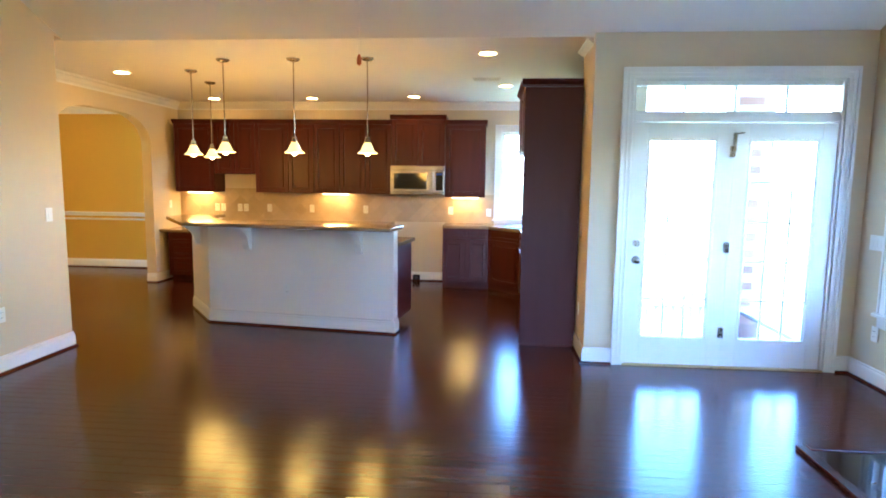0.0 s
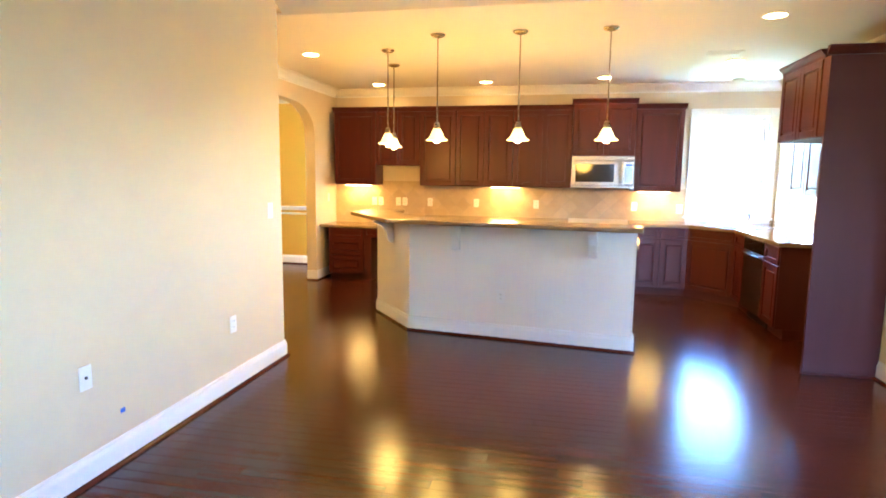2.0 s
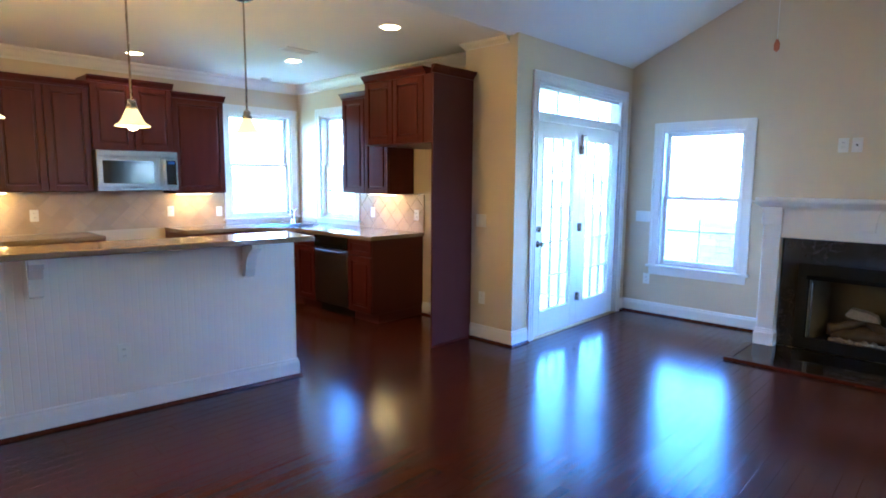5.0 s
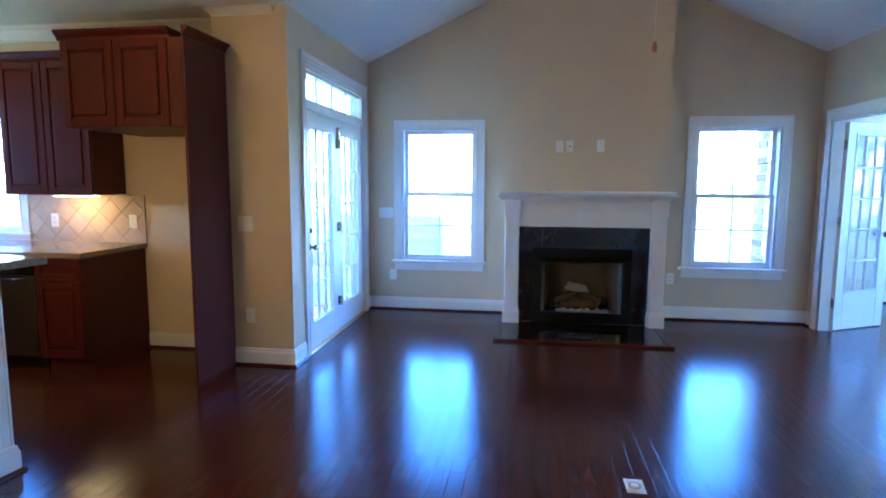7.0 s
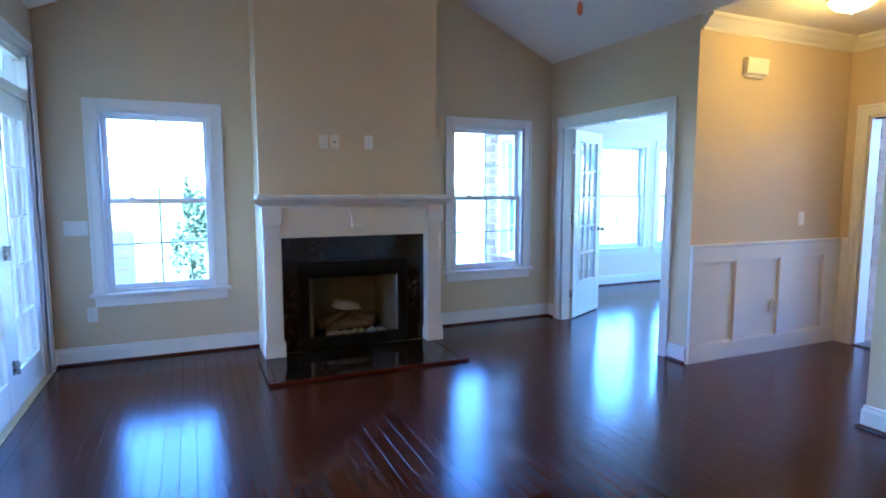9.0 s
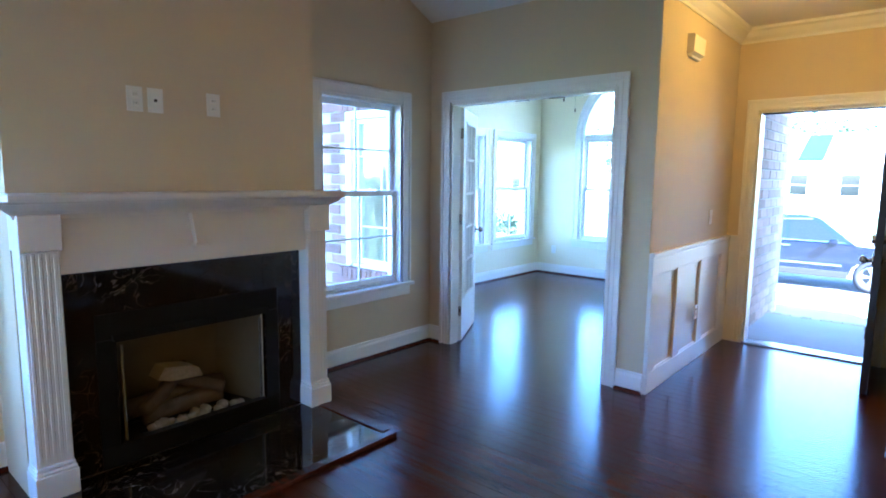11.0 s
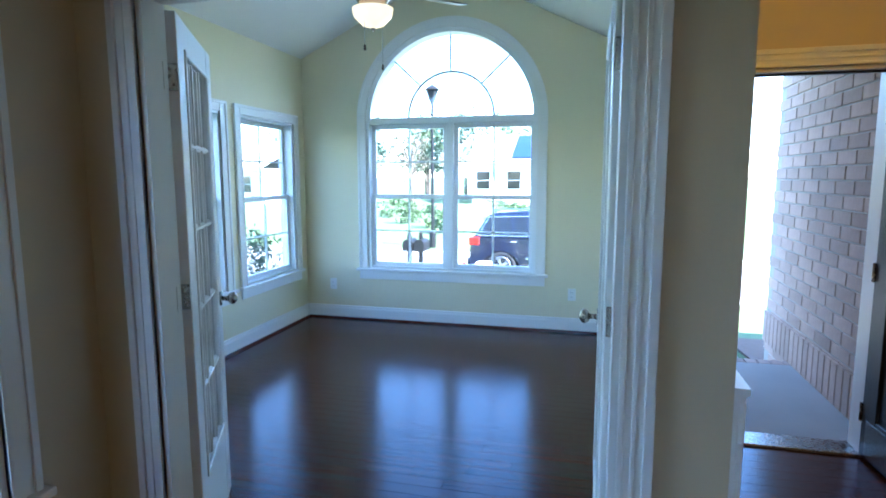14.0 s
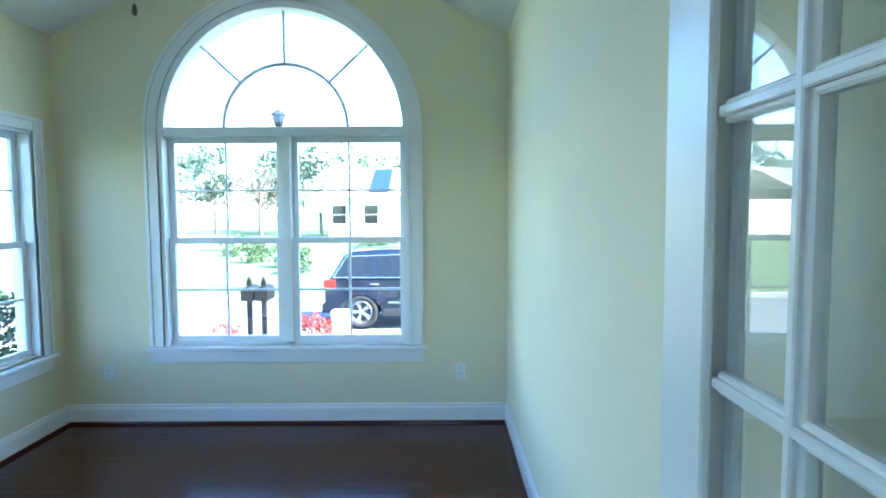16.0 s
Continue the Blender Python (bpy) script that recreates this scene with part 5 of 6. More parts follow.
def rough_log(name, p0, p1, r, mat, seed):
    bm = bmesh.new()
    p0, p1 = Vector(p0), Vector(p1)
    q = (p1 - p0).to_track_quat("Z", "Y")
    rings = []
    for i in range(9):
        t = i / 8
        c = p0.lerp(p1, t) + Vector((0, 0, 0.012 * math.sin(3.1 * t + seed)))
        rings.append([bm.verts.new(c + q @ Vector((math.cos(a), math.sin(a), 0)) * r * (1 + 0.22 * noise.noise(Vector((math.cos(a) * 1.5, math.sin(a) * 1.5, t * 4 + seed))))) for a in (2 * math.pi * k / 12 for k in range(12))])
    for a, b in zip(rings, rings[1:]):
        for k in range(12):
            j = (k + 1) % 12
            bm.faces.new((a[k], a[j], b[j], b[k]))
    bm.faces.new(rings[0][::-1])
    bm.faces.new(rings[-1])
    return part(name, bm, mat, fp, smooth=True)


rough_log("log", (2.36, 1.55, 0.19), (2.34, 2.10, 0.19), 0.055, "log", 0.3)
rough_log("log", (2.25, 1.62, 0.17), (2.24, 2.05, 0.18), 0.048, "log", 1.3)
rough_log("log", (2.20, 1.62, 0.22), (2.42, 1.90, 0.34), 0.036, "log", 2.7)
rough_log("log", (2.20, 2.06, 0.22), (2.40, 1.76, 0.33), 0.038, "log", 4.1)
part("split_log", prism(bmesh.new(), [(1.72, 0.31), (1.74, 0.36), (1.80, 0.385), (1.93, 0.405), (1.97, 0.345), (1.90, 0.32)], "x", 2.24, 2.36), "log_pale", fp, "pale split log")
random.seed(4)
for i in range(15):
    y, x = 1.56 + 0.034 * i + random.uniform(-0.01, 0.01), 2.155 + random.uniform(-0.02, 0.05)
    bm = bmesh.new()
    bmesh.ops.create_icosphere(bm, subdivisions=2, radius=random.uniform(0.022, 0.036), matrix=Matrix.Translation((x, y, 0.122)))
    for v in bm.verts:
        v.co += Vector((1, 1, 1)) * 0.009 * noise.noise(v.co * 38)
    part("ember_rock", bm, "ember", fp, smooth=True)
part("grate", rod(rod(bmesh.new(), (2.19, 1.56, 0.115), (2.19, 2.09, 0.115), 0.008), (2.33, 1.56, 0.115), (2.33, 2.09, 0.115), 0.008), "iron", fp)
hearth = thing("hearth", 0, 0, 0, "polished dark marble hearth edged with stained wood", "hearth")
part("slab", bx(bmesh.new(), 1.385, 1.125, 0.0005, 2.072, 2.60, 0.021, 0.002), "marble", hearth)
box("edge_strip", "plank", hearth, (1.325, 1.065, 0.0005, 1.383, 2.66, 0.026), 0.006, "dark wood edging")
box("edge_strip", "plank", hearth, (1.384, 1.065, 0.0005, 1.975, 1.124, 0.026), 0.006, "dark wood edging")
box("edge_strip", "plank", hearth, (1.384, 2.601, 0.0005, 1.975, 2.66, 0.026), 0.006, "dark wood edging")

# ---- foyer wainscot ----
ws = thing("wainscot", 0, 0, 0, "white panelled wainscot with a cap rail", "wainscot", "", 0, "structure")
box("board", "white", ws, (0.538, -2.35, 0.0, 0.5495, YS, 0.93), 0.001)
box("base_rail", "white", ws, (0.520, -2.35, 0.0, 0.5375, YS, 0.145), 0.003)
box("top_rail", "white", ws, (0.520, -2.35, 0.82, 0.5375, YS, 0.93), 0.003)
for a, b in ((-0.625, YS), (-1.125, -0.99), (-1.675, -1.53), (-2.35, -2.11)):
    box("stile", "white", ws, (0.521, a, 0.145, 0.5375, b, 0.82), 0.002)
for a, b in ((-0.99, -0.625), (-1.53, -1.125), (-2.11, -1.675)):
    bm = bmesh.new()
    bx(bm, 0.526, a, 0.145, 0.5375, a + 0.014, 0.82, 0.003)
    bx(bm, 0.526, b - 0.014, 0.145, 0.5375, b, 0.82, 0.003)
    bx(bm, 0.526, a + 0.014, 0.145, 0.5375, b - 0.014, 0.159, 0.003)
    bx(bm, 0.526, a + 0.014, 0.806, 0.5375, b - 0.014, 0.82, 0.003)
    part("panel_moulding", bm, "white", ws)
part("cap_rail", moulding(bmesh.new(), [(0.55, -2.35), (0.55, YS + 0.0)], [(0.0, 0.93), (0.026, 0.93), (0.028, 0.942), (0.038, 0.948), (0.038, 0.966), (0.0, 0.966)]), "white", ws)
ws2 = thing("wainscot", 0, 0, 0, "white wainscot strip beside the front door casing", "wainscot", "", 0, "structure")
box("board", "white", ws2, (0.456, -2.3495, 0.0, 0.526, -2.338, 0.93), 0.001)
part("cap_rail", bx(bmesh.new(), 0.456, -2.3495, 0.93, 0.511, -2.315, 0.966, 0.003), "white", ws2)
# alarm siren box
sb = thing("alarm_box", 0.55, -1.096, 2.385, "white plastic alarm box high on the foyer wall", "alarm box", rz=-90)
part("case", prism(bmesh.new(), [(-0.001, -0.07), (-0.048, -0.052), (-0.052, 0.06), (-0.04, 0.07), (-0.001, 0.07)], "x", -0.12, 0.12), "plastic", sb)
box("lower_lip", "plastic", sb, (-0.10, -0.03, -0.085, 0.10, -0.001, -0.0705), 0.003)
# foyer dome lamp
fl = thing("dome_light", -0.20, -1.08, ZC, "lit alabaster dome light with a brass rim", "ceiling light")
part("pan", lathe(bmesh.new(), [(0.0, -0.0005), (0.15, -0.0005), (0.158, -0.02), (0.15, -0.035), (0.0, -0.035)], 32), "brass", fl, smooth=True)
part("bowl", lathe(bmesh.new(), [(0.142, -0.036), (0.135, -0.06), (0.10, -0.095), (0.05, -0.112), (0.0, -0.116)], 32), "dome", fl, "lit alabaster bowl", True)
part("finial", lathe(bmesh.new(), [(0.012, -0.116), (0.010, -0.13), (0.0, -0.136)], 12), "brass", fl)
lamp("dome_lamp", "POINT", (-0.20, -1.08, ZC - 0.17), 0.72, (1.0, 0.52, 0.05), 0.08)
# warm dining room lamp and its fitting are added out of view
lamp("dining_lamp", "POINT", (-7.2, 6.4, 1.9), 1.1, (1.0, 0.55, 0.08), 0.12)
dl0 = thing("dining_chandelier", -7.2, 6.4, ZK, "small lit brass fitting added out of view in the dining room", "ceiling light")
part("canopy", lathe(bmesh.new(), [(0.06, -0.001), (0.05, -0.03), (0.01, -0.04), (0.0, -0.04)], 20), "brass", dl0)
part("stem", rod(bmesh.new(), (0, 0, -0.04), (0, 0, -0.62), 0.008), "brass", dl0)
part("globe", lathe(bmesh.new(), [(0.02, -0.60), (0.09, -0.64), (0.11, -0.70), (0.06, -0.745), (0.0, -0.75)], 20), "dome", dl0, smooth=True)

# ---- study fan ----
fan = thing("ceiling_fan", 2.27, -2.50, SRZ - 0.0, "ceiling fan with a glass bowl light and pull chains", "ceiling fan")
part("canopy", lathe(bmesh.new(), [(0.0, 0.0), (0.07, -0.03), (0.06, -0.09), (0.02, -0.11), (0.0, -0.11)], 20), "nickel", fan, smooth=True)
part("downrod", rod(bmesh.new(), (0, 0, -0.1), (0, 0, -0.74), 0.012), "nickel", fan)
part("motor", lathe(bmesh.new(), [(0.0, -0.70), (0.06, -0.71), (0.13, -0.75), (0.14, -0.82), (0.10, -0.87), (0.07, -0.91), (0.0, -0.91)], 24), "nickel", fan, smooth=True)
part("light_bowl", lathe(bmesh.new(), [(0.095, -0.905), (0.130, -0.915), (0.120, -0.965), (0.070, -1.015), (0.0, -1.038)], 24), "bowl", fan, "lit cream frosted glass bowl", True)
part("finial", lathe(bmesh.new(), [(0.016, -1.02), (0.012, -1.04), (0.0, -1.055)], 12), "nickel", fan)
for i in range(5):
    a = radians(7 + 72 * i)
    bm = bx(bmesh.new(), 0.20, -0.065, -0.006, 0.66, 0.065, 0.003, 0.003)
    bl = part("blade", bm, "fan", fan, "dark brown wooden fan blade")
    bl.matrix_local = pose(0, 0, -0.80) @ pose(0, 0, 0, 0, 0, math.degrees(a)) @ pose(0, 0, 0, 12, 0, 0)
    arm = part("blade_arm", bx(bmesh.new(), 0.11, -0.015, -0.012, 0.22, 0.015, -0.007, 0.002), "nickel", fan)
    arm.matrix_local = bl.matrix_local.copy()
for x, y, z in ((0.03, 0.07, -1.14), (-0.04, -0.06, -1.24)):
    part("pull_chain", rod(bmesh.new(), (x, y, -0.83), (x, y, z), 0.0015, seg=6), "nickel", fan)
    part("pull", lathe(bmesh.new(), [(0.0, 0.0), (0.007, -0.01), (0.009, -0.035), (0.0, -0.045)], 10, (x, y, z)), "log", fan, "small wooden pull")
cord = thing("pull_cord", -1.06, 1.83, 2.02, "thin cord with an orange wooden pull hanging from the ridge", "pull cord")
part("cord", rod(bmesh.new(), (0, 0, 0.05), (0, 0, RIDGE_Z - 2.02), 0.0012, seg=6), "plastic", cord)
part("pull", lathe(bmesh.new(), [(0.0, 0.0), (0.010, 0.008), (0.011, 0.03), (0.005, 0.048), (0.0, 0.05)], 12), "wood_tag", cord, "orange wooden pull", True)

# ---- tiled splashback ----
def clip_box(poly, x0, x1, y0, y1):
    for axis, bound, keep in ((0, x0, 1), (0, x1, -1), (1, y0, 1), (1, y1, -1)):
        out = []
        for p, q in zip(poly, poly[1:] + poly[:1]):
            a, b = (p[axis] - bound) * keep, (q[axis] - bound) * keep
            if a >= 0:
                out.append(p)
            if a * b < 0:
                t = a / (a - b)
                out.append((p[0] + (q[0] - p[0]) * t, p[1] + (q[1] - p[1]) * t))
        poly = out
        if len(poly) < 3:
            return None
    return poly


def splashback(name, rects, place):
    """Square tiles laid on the diagonal in each rectangle (u0, u1, z0, z1) of a wall; place(u, z, d) gives the point d proud of it."""
    ob = None
    for u0, u1, z0, z1 in rects:
        bm = bmesh.new()
        vs = [bm.verts.new(place(u, z, d)) for d in (0.001, 0.008) for u, z in ((u0, z0), (u1, z0), (u1, z1), (u0, z1))]
        for q in ((0, 1, 2, 3), (4, 5, 6, 7), (0, 1, 5, 4), (1, 2, 6, 5), (2, 3, 7, 6), (3, 0, 4, 7)):
            bm.faces.new([vs[i] for i in q])
        if ob is None:
            ob = struct(name, bm, "grout", "tan travertine splashback tiled on the diagonal", "splashback")
        else:
            part("grout_bed", bm, "grout", ob)
        s, g = 0.152, 0.003
        h = s / math.sqrt(2)
        n0, n1 = math.floor(u0 / h) - 1, math.ceil(u1 / h) + 1
        for i in range(n0, n1):
            for k in range(math.floor(z0 / h) - 1, math.ceil(z1 / h) + 1):
                if (i + k) % 2:
                    continue
                c, r = (i * h, k * h), h - g
                poly = clip_box([(c[0] - r, c[1]), (c[0], c[1] - r), (c[0] + r, c[1]), (c[0], c[1] + r)], u0, u1, z0, z1)
                if not poly:
                    continue
                bm = bmesh.new()
                a, b = [bm.verts.new(place(u, z, 0.007)) for u, z in poly], [bm.verts.new(place(u, z, 0.0125)) for u, z in poly]
                bm.faces.new(b)
                for m in range(len(poly)):
                    w = (m + 1) % len(poly)
                    bm.faces.new((a[m], a[w], b[w], b[m]))
                part("tile", bm, "tile", ob)


splashback("splashback_back", [(XA + 0.005, -4.02, 0.785, 1.40), (-4.018, -0.43, 0.918, 1.343), (-0.428, XR - 0.016, 0.918, 0.955)], lambda u, z, d: (u, YB - d, z))
splashback("splashback_side", [(5.59, 6.70, 0.918, 1.328), (6.702, YB - 0.016, 0.918, 0.955)], lambda u, z, d: (XR - d, u, z))


# ---- brickwork ----
BL, BH, BD, JT = 0.290, 0.090, 0.045, 0.011
bme = bpy.data.meshes.new("brick")
bm = bx(bmesh.new(), -BL / 2, -BD, -BH / 2, BL / 2, 0, BH / 2)
bmesh.ops.bevel(bm, geom=[e for e in bm.edges if all(v.co.y < -0.01 for v in e.verts)], offset=0.004, segments=1, affect="EDGES")
bmesh.ops.recalc_face_normals(bm, faces=bm.faces[:])
bm.to_mesh(bme)
bm.free()
bme.materials.append(M["brick"])
bme_dark = bme.copy()
bme_dark.materials[0] = M["brick_dark"]


def brickwork(name, x, y, rz, length, z0, z1, label, holes=(), singles=300, thick=0.02, mesh=bme):
    """Running bond. Local x along the wall; bricks stand out towards smaller local y."""
    ob = thing(name, x, y, 0, label, "brick wall", "", rz, "structure")
    part("mortar_bed", bx(bmesh.new(), 0, -BD + 0.010, z0, length, thick, z1), "mortar", ob) if not holes else None
    if holes:
        a0, a1, b0, b1 = holes[0]
        bm = bmesh.new()
        for q in ((0, a0, z0, z1), (a1, length, z0, z1), (a0, a1, z0, b0), (a0, a1, b1, z1)):
            bx(bm, q[0], -BD + 0.010, q[2], q[1], -0.001, q[3])
        part("mortar_bed", bm, "mortar", ob)
    random.seed(len(name))
    rows, made, V, F = int((z1 - z0) / (BH + JT)), 0, [], []
    base_v, base_f = [tuple(v.co) for v in bme.vertices], [tuple(p.vertices) for p in bme.polygons]
    for r in range(rows):
        z = z0 + (r + 0.5) * (BH + JT)
        c = BL / 2 + (0.5 * (BL + JT) if r % 2 else 0)
        while c < length - BL / 2 + 0.02:
            skip = any(h[0] - BL * 0.34 < c < h[1] + BL * 0.34 and h[2] - 0.02 < z < h[3] + 0.02 for h in holes)
            if not skip:
                d = random.uniform(-0.002, 0.002)
                if made < singles:
                    b = new("brick", mesh)
                    b.parent = ob
                    b.location = (c, d, z)
                    made += 1
                else:
                    o = len(V)
                    V += [(p[0] + c, p[1] + d, p[2] + z) for p in base_v]
                    F += [tuple(i + o for i in f) for f in base_f]
            c += BL + JT
    if V:
        me = bpy.data.meshes.new("brick_field")
        me.from_pydata(V, [], F)
        me.materials.append(mesh.materials[0])
        tagged(new("brick_field", me), "", "", "", "stuff").parent = ob
    return ob


brickwork("porch_wall", -0.80, -4.91, 90, 2.42, -0.35, 2.65, "tan brick porch wall in running bond", (), 300, 0.3)
brickwork("brick_facing_study", 0.549, -2.49, -90, 2.15, -0.35, 2.65, "tan brick facing beside the front door", (), 200)
# side facing takes the darker brick, which puts its shade into the colour
brickwork("brick_facing_side", SX1 + T, YS, 180, 1.28, -0.35, 2.70, "brown brick facing on the study's outer wall, darkened for shade", [(SX1 + T - hole(WN)[1] - 0.03, SX1 + T - hole(WN)[0] + 0.03, hole(WN)[2] - 0.05, hole(WN)[3] + 0.05)], 220, mesh=bme_dark)
brickwork("garden_wall", 6.0, 7.2, -90, 3.35, -0.35, 1.22, "low tan brick garden wall", (), 120, 0.22)
brickwork("brick_pier", 2.45, 6.55, 0, 0.42, -0.35, 2.60, "brown brick porch pier", (), 60, 0.35, bme_dark)
ext = thing("window_trim", 0, 0, 0, "white outer trim and brick sill of the study window", "window trim", "", 0, "structure")
h5 = hole(WN)
for a, b in ((h5[0] - 0.05, h5[0] + 0.02), (h5[1] - 0.02, h5[1] + 0.05)):
    box("trim", "vinyl", ext, (a, YS + 0.001, h5[2], b, YS + 0.055, h5[3] + 0.05), 0.004)
box("trim", "vinyl", ext, (h5[0] + 0.021, YS + 0.001, h5[3] - 0.02, h5[1] - 0.021, YS + 0.055, h5[3] + 0.05), 0.004)
for i in range(13):
    c = h5[0] - 0.03 + 0.07 * i
    box("sill_brick", "brick_dark", ext, (c, YS + 0.001, h5[2] - 0.115, c + 0.06, YS + 0.10, h5[2] - 0.02), 0.004)

for i in range(13):
    c = h5[0] - 0.10 + 0.078 * i
    box("header_brick", "brick_dark", ext, (c, YS + 0.001, h5[3] + 0.056, c + 0.068, YS + 0.06, h5[3] + 0.30), 0.004)
soldier = thing("soldier_course", -0.80, -4.91, 0, "row of upright bricks at the foot of the porch wall", "edging", "", 90, "structure")
for i in range(23):
    box("brick", "brick", soldier, (0.01 + 0.104 * i, -0.062, -0.06, 0.104 * i + 0.103, -0.0385, 0.235), 0.005)

# ---- outdoors ----
def ground_z(x, y):
    if y > -5:
        return -0.30
    near = -0.30 - 0.48 * min(1.0, (-5 - y) / 5.2)
    if y < -17.1:
        return -0.95 + 0.15 * min(1.0, (-17.1 - y) / 6.9)
    return near - 0.17 * min(1.0, max(0.0, (-10.2 - y) / 0.7))


bm = bmesh.new()
gx = [-1500, -300, -80, -40, -20, -10, -5, 0, 2, 4, 6, 8, 12, 20, 40, 80, 300, 1500]
gy = [-1500, -300, -100, -60, -40, -24, -17.2, -17, -11.05, -10.9, -10.2, -9, -7.5, -6, -5, -3, 0, 5, 10, 20, 60, 300, 1500]
grid = [[bm.verts.new((x, y, ground_z(x, y) - (0.20 if -17.1 < y < -11 else 0))) for x in gx] for y in gy]
for r0, r1 in zip(grid, grid[1:]):
    for i in range(len(gx) - 1):
        bm.faces.new((r0[i], r0[i + 1], r1[i + 1], r1[i]))
struct("ground", bm, "grass", "short green lawn sloping to the street", "ground")
struct("road", bx(bmesh.new(), -200, -16.98, -1.20, 200, -11.07, -1.10), "asphalt", "pale worn asphalt street", "road")
struct("kerb", bx(bmesh.new(), -200, -11.06, -1.2, 200, -10.90, -0.94, 0.01), "walk", "pale concrete kerb", "kerb")
struct("kerb_far", bx(bmesh.new(), -200, -17.15, -1.2, 200, -16.99, -0.94, 0.01), "walk", "pale concrete kerb", "kerb")
struct("pavement", bx(bmesh.new(), -200, -10.3, -0.83, 200, -9.1, -0.735), "walk", "pale concrete pavement", "pavement")
struct("porch_floor", bx(bmesh.new(), -0.80, -4.12, -0.33, 0.56, -2.50, -0.06, 0.006), "concrete", "grey concrete porch floor", "porch floor")
edge = thing("porch_edge", 0, 0, 0, "row of bricks edging the porch", "edging", "", 0, "structure")
for i in range(14):
    box("brick", "brick", edge, (-0.80 + 0.098 * i, -4.24, -0.30, -0.71 + 0.098 * i, -4.13, -0.062), 0.005)
bm = bmesh.new()
outer, inner = [], []
for i in range(15):
    t = i / 14
    cx, cy = 0.05 + 1.9 * t * t, -4.25 - 5.0 * t
    outer.append((cx - 0.65 + 0.2 * t, cy, ground_z(cx, cy) + 0.045))
    inner.append((cx + 0.65 - 0.2 * t, cy, ground_z(cx, cy) + 0.045))
lo, hi = [bm.verts.new(p) for p in outer], [bm.verts.new(p) for p in inner]
for i in range(14):
    bm.faces.new((lo[i], hi[i], hi[i + 1], lo[i + 1]))
bmesh.ops.solidify(bm, geom=bm.faces[:], thickness=0.06)
struct("front_walk", bm, "walk", "pale curved concrete front walk", "path")
struct("mulch_bed", prism(bmesh.new(), [(-6.1, -0.375), (-4.92, -0.27), (-4.92, -0.45), (-6.1, -0.55)], "x", -3.2, -0.66), "mulch", "brown mulch bed beside the porch", "flower bed")
struct("mulch_bed_side", bx(bmesh.new(), 2.66, -0.42, -0.36, 5.2, 0.5, -0.265, 0.02), "mulch", "brown mulch bed beside the house", "flower bed")
struct("side_walk", bx(bmesh.new(), 6.0, -2.5, -0.33, 7.2, 3.4, -0.268), "walk", "pale concrete side path", "path")
struct("patio", bx(bmesh.new(), 0.60, 4.30, -0.34, 5.9, 7.4, -0.06, 0.006), "walk", "pale concrete patio", "patio")
struct("patio_roof", bx(bmesh.new(), 0.60, 4.30, 2.72, 3.3, 6.9, 2.82), "rail", "white porch ceiling over the patio", "porch roof")
# out of view above the doorway, added to keep the porch floor shaded
struct("unseen_porch_roof", bx(bmesh.new(), -1.06, -4.64, 2.68, 0.62, -2.49, 2.80), "rail", "unseen white porch ceiling added to shade the front door", "porch roof")
rl = thing("porch_railing", 0.75, 6.9, -0.06, "white porch railing with square balusters", "railing")
box("top_rail", "rail", rl, (0, -0.04, 0.62, 1.68, 0.04, 0.67), 0.006)
box("bottom_rail", "rail", rl, (0, -0.025, 0.09, 1.68, 0.025, 0.14), 0.004)
for i in range(15):
    box("baluster", "rail", rl, (0.05 + 0.113 * i, -0.016, 0.14, 0.082 + 0.113 * i, 0.016, 0.62), 0.002)
box("post", "rail", rl, (-0.10, -0.05, 0.0, 0.0, 0.05, 0.78), 0.006)


# ---- plants ----
def foliage(name, mat, centre, radii, count, leaf, seed, parent=None, shape=None):
    """A crown of many small leaves with an uneven outline."""
    rnd = random.Random(seed)
    V, F = [], []
    lumps = [(Vector((rnd.gauss(0, 0.42), rnd.gauss(0, 0.42), rnd.uniform(-0.75, 0.8))), rnd.uniform(0.28, 0.5)) for _ in range(16)]
    for i in range(count):
        c, r = lumps[rnd.randrange(len(lumps))]
        d = Vector((rnd.gauss(0, 1), rnd.gauss(0, 1), rnd.gauss(0, 1))).normalized() * r * rnd.uniform(0.55, 1.05)
        p = c + d
        if shape:
            k = shape(p.z)
            p.x, p.y = p.x * k, p.y * k
        p = Vector((centre[0] + p.x * radii[0], centre[1] + p.y * radii[1], centre[2] + p.z * radii[2]))
        a = Vector((rnd.gauss(0, 1), rnd.gauss(0, 1), rnd.gauss(0, 1))).normalized()
        b = a.cross(Vector((rnd.gauss(0, 1), rnd.gauss(0, 1), rnd.gauss(0, 1)))).normalized()
        s, o = leaf * rnd.uniform(0.6, 1.3), len(V)
        V += [tuple(p - a * s), tuple(p + b * s * 0.45), tuple(p + a * s), tuple(p - b * s * 0.45)]
        F.append((o, o + 1, o + 2, o + 3))
    me = bpy.data.meshes.new(name)
    me.from_pydata(V, [], F)
    me.materials.append(M[mat])
    ob = new(name, me)
    ob.parent = parent
    return ob


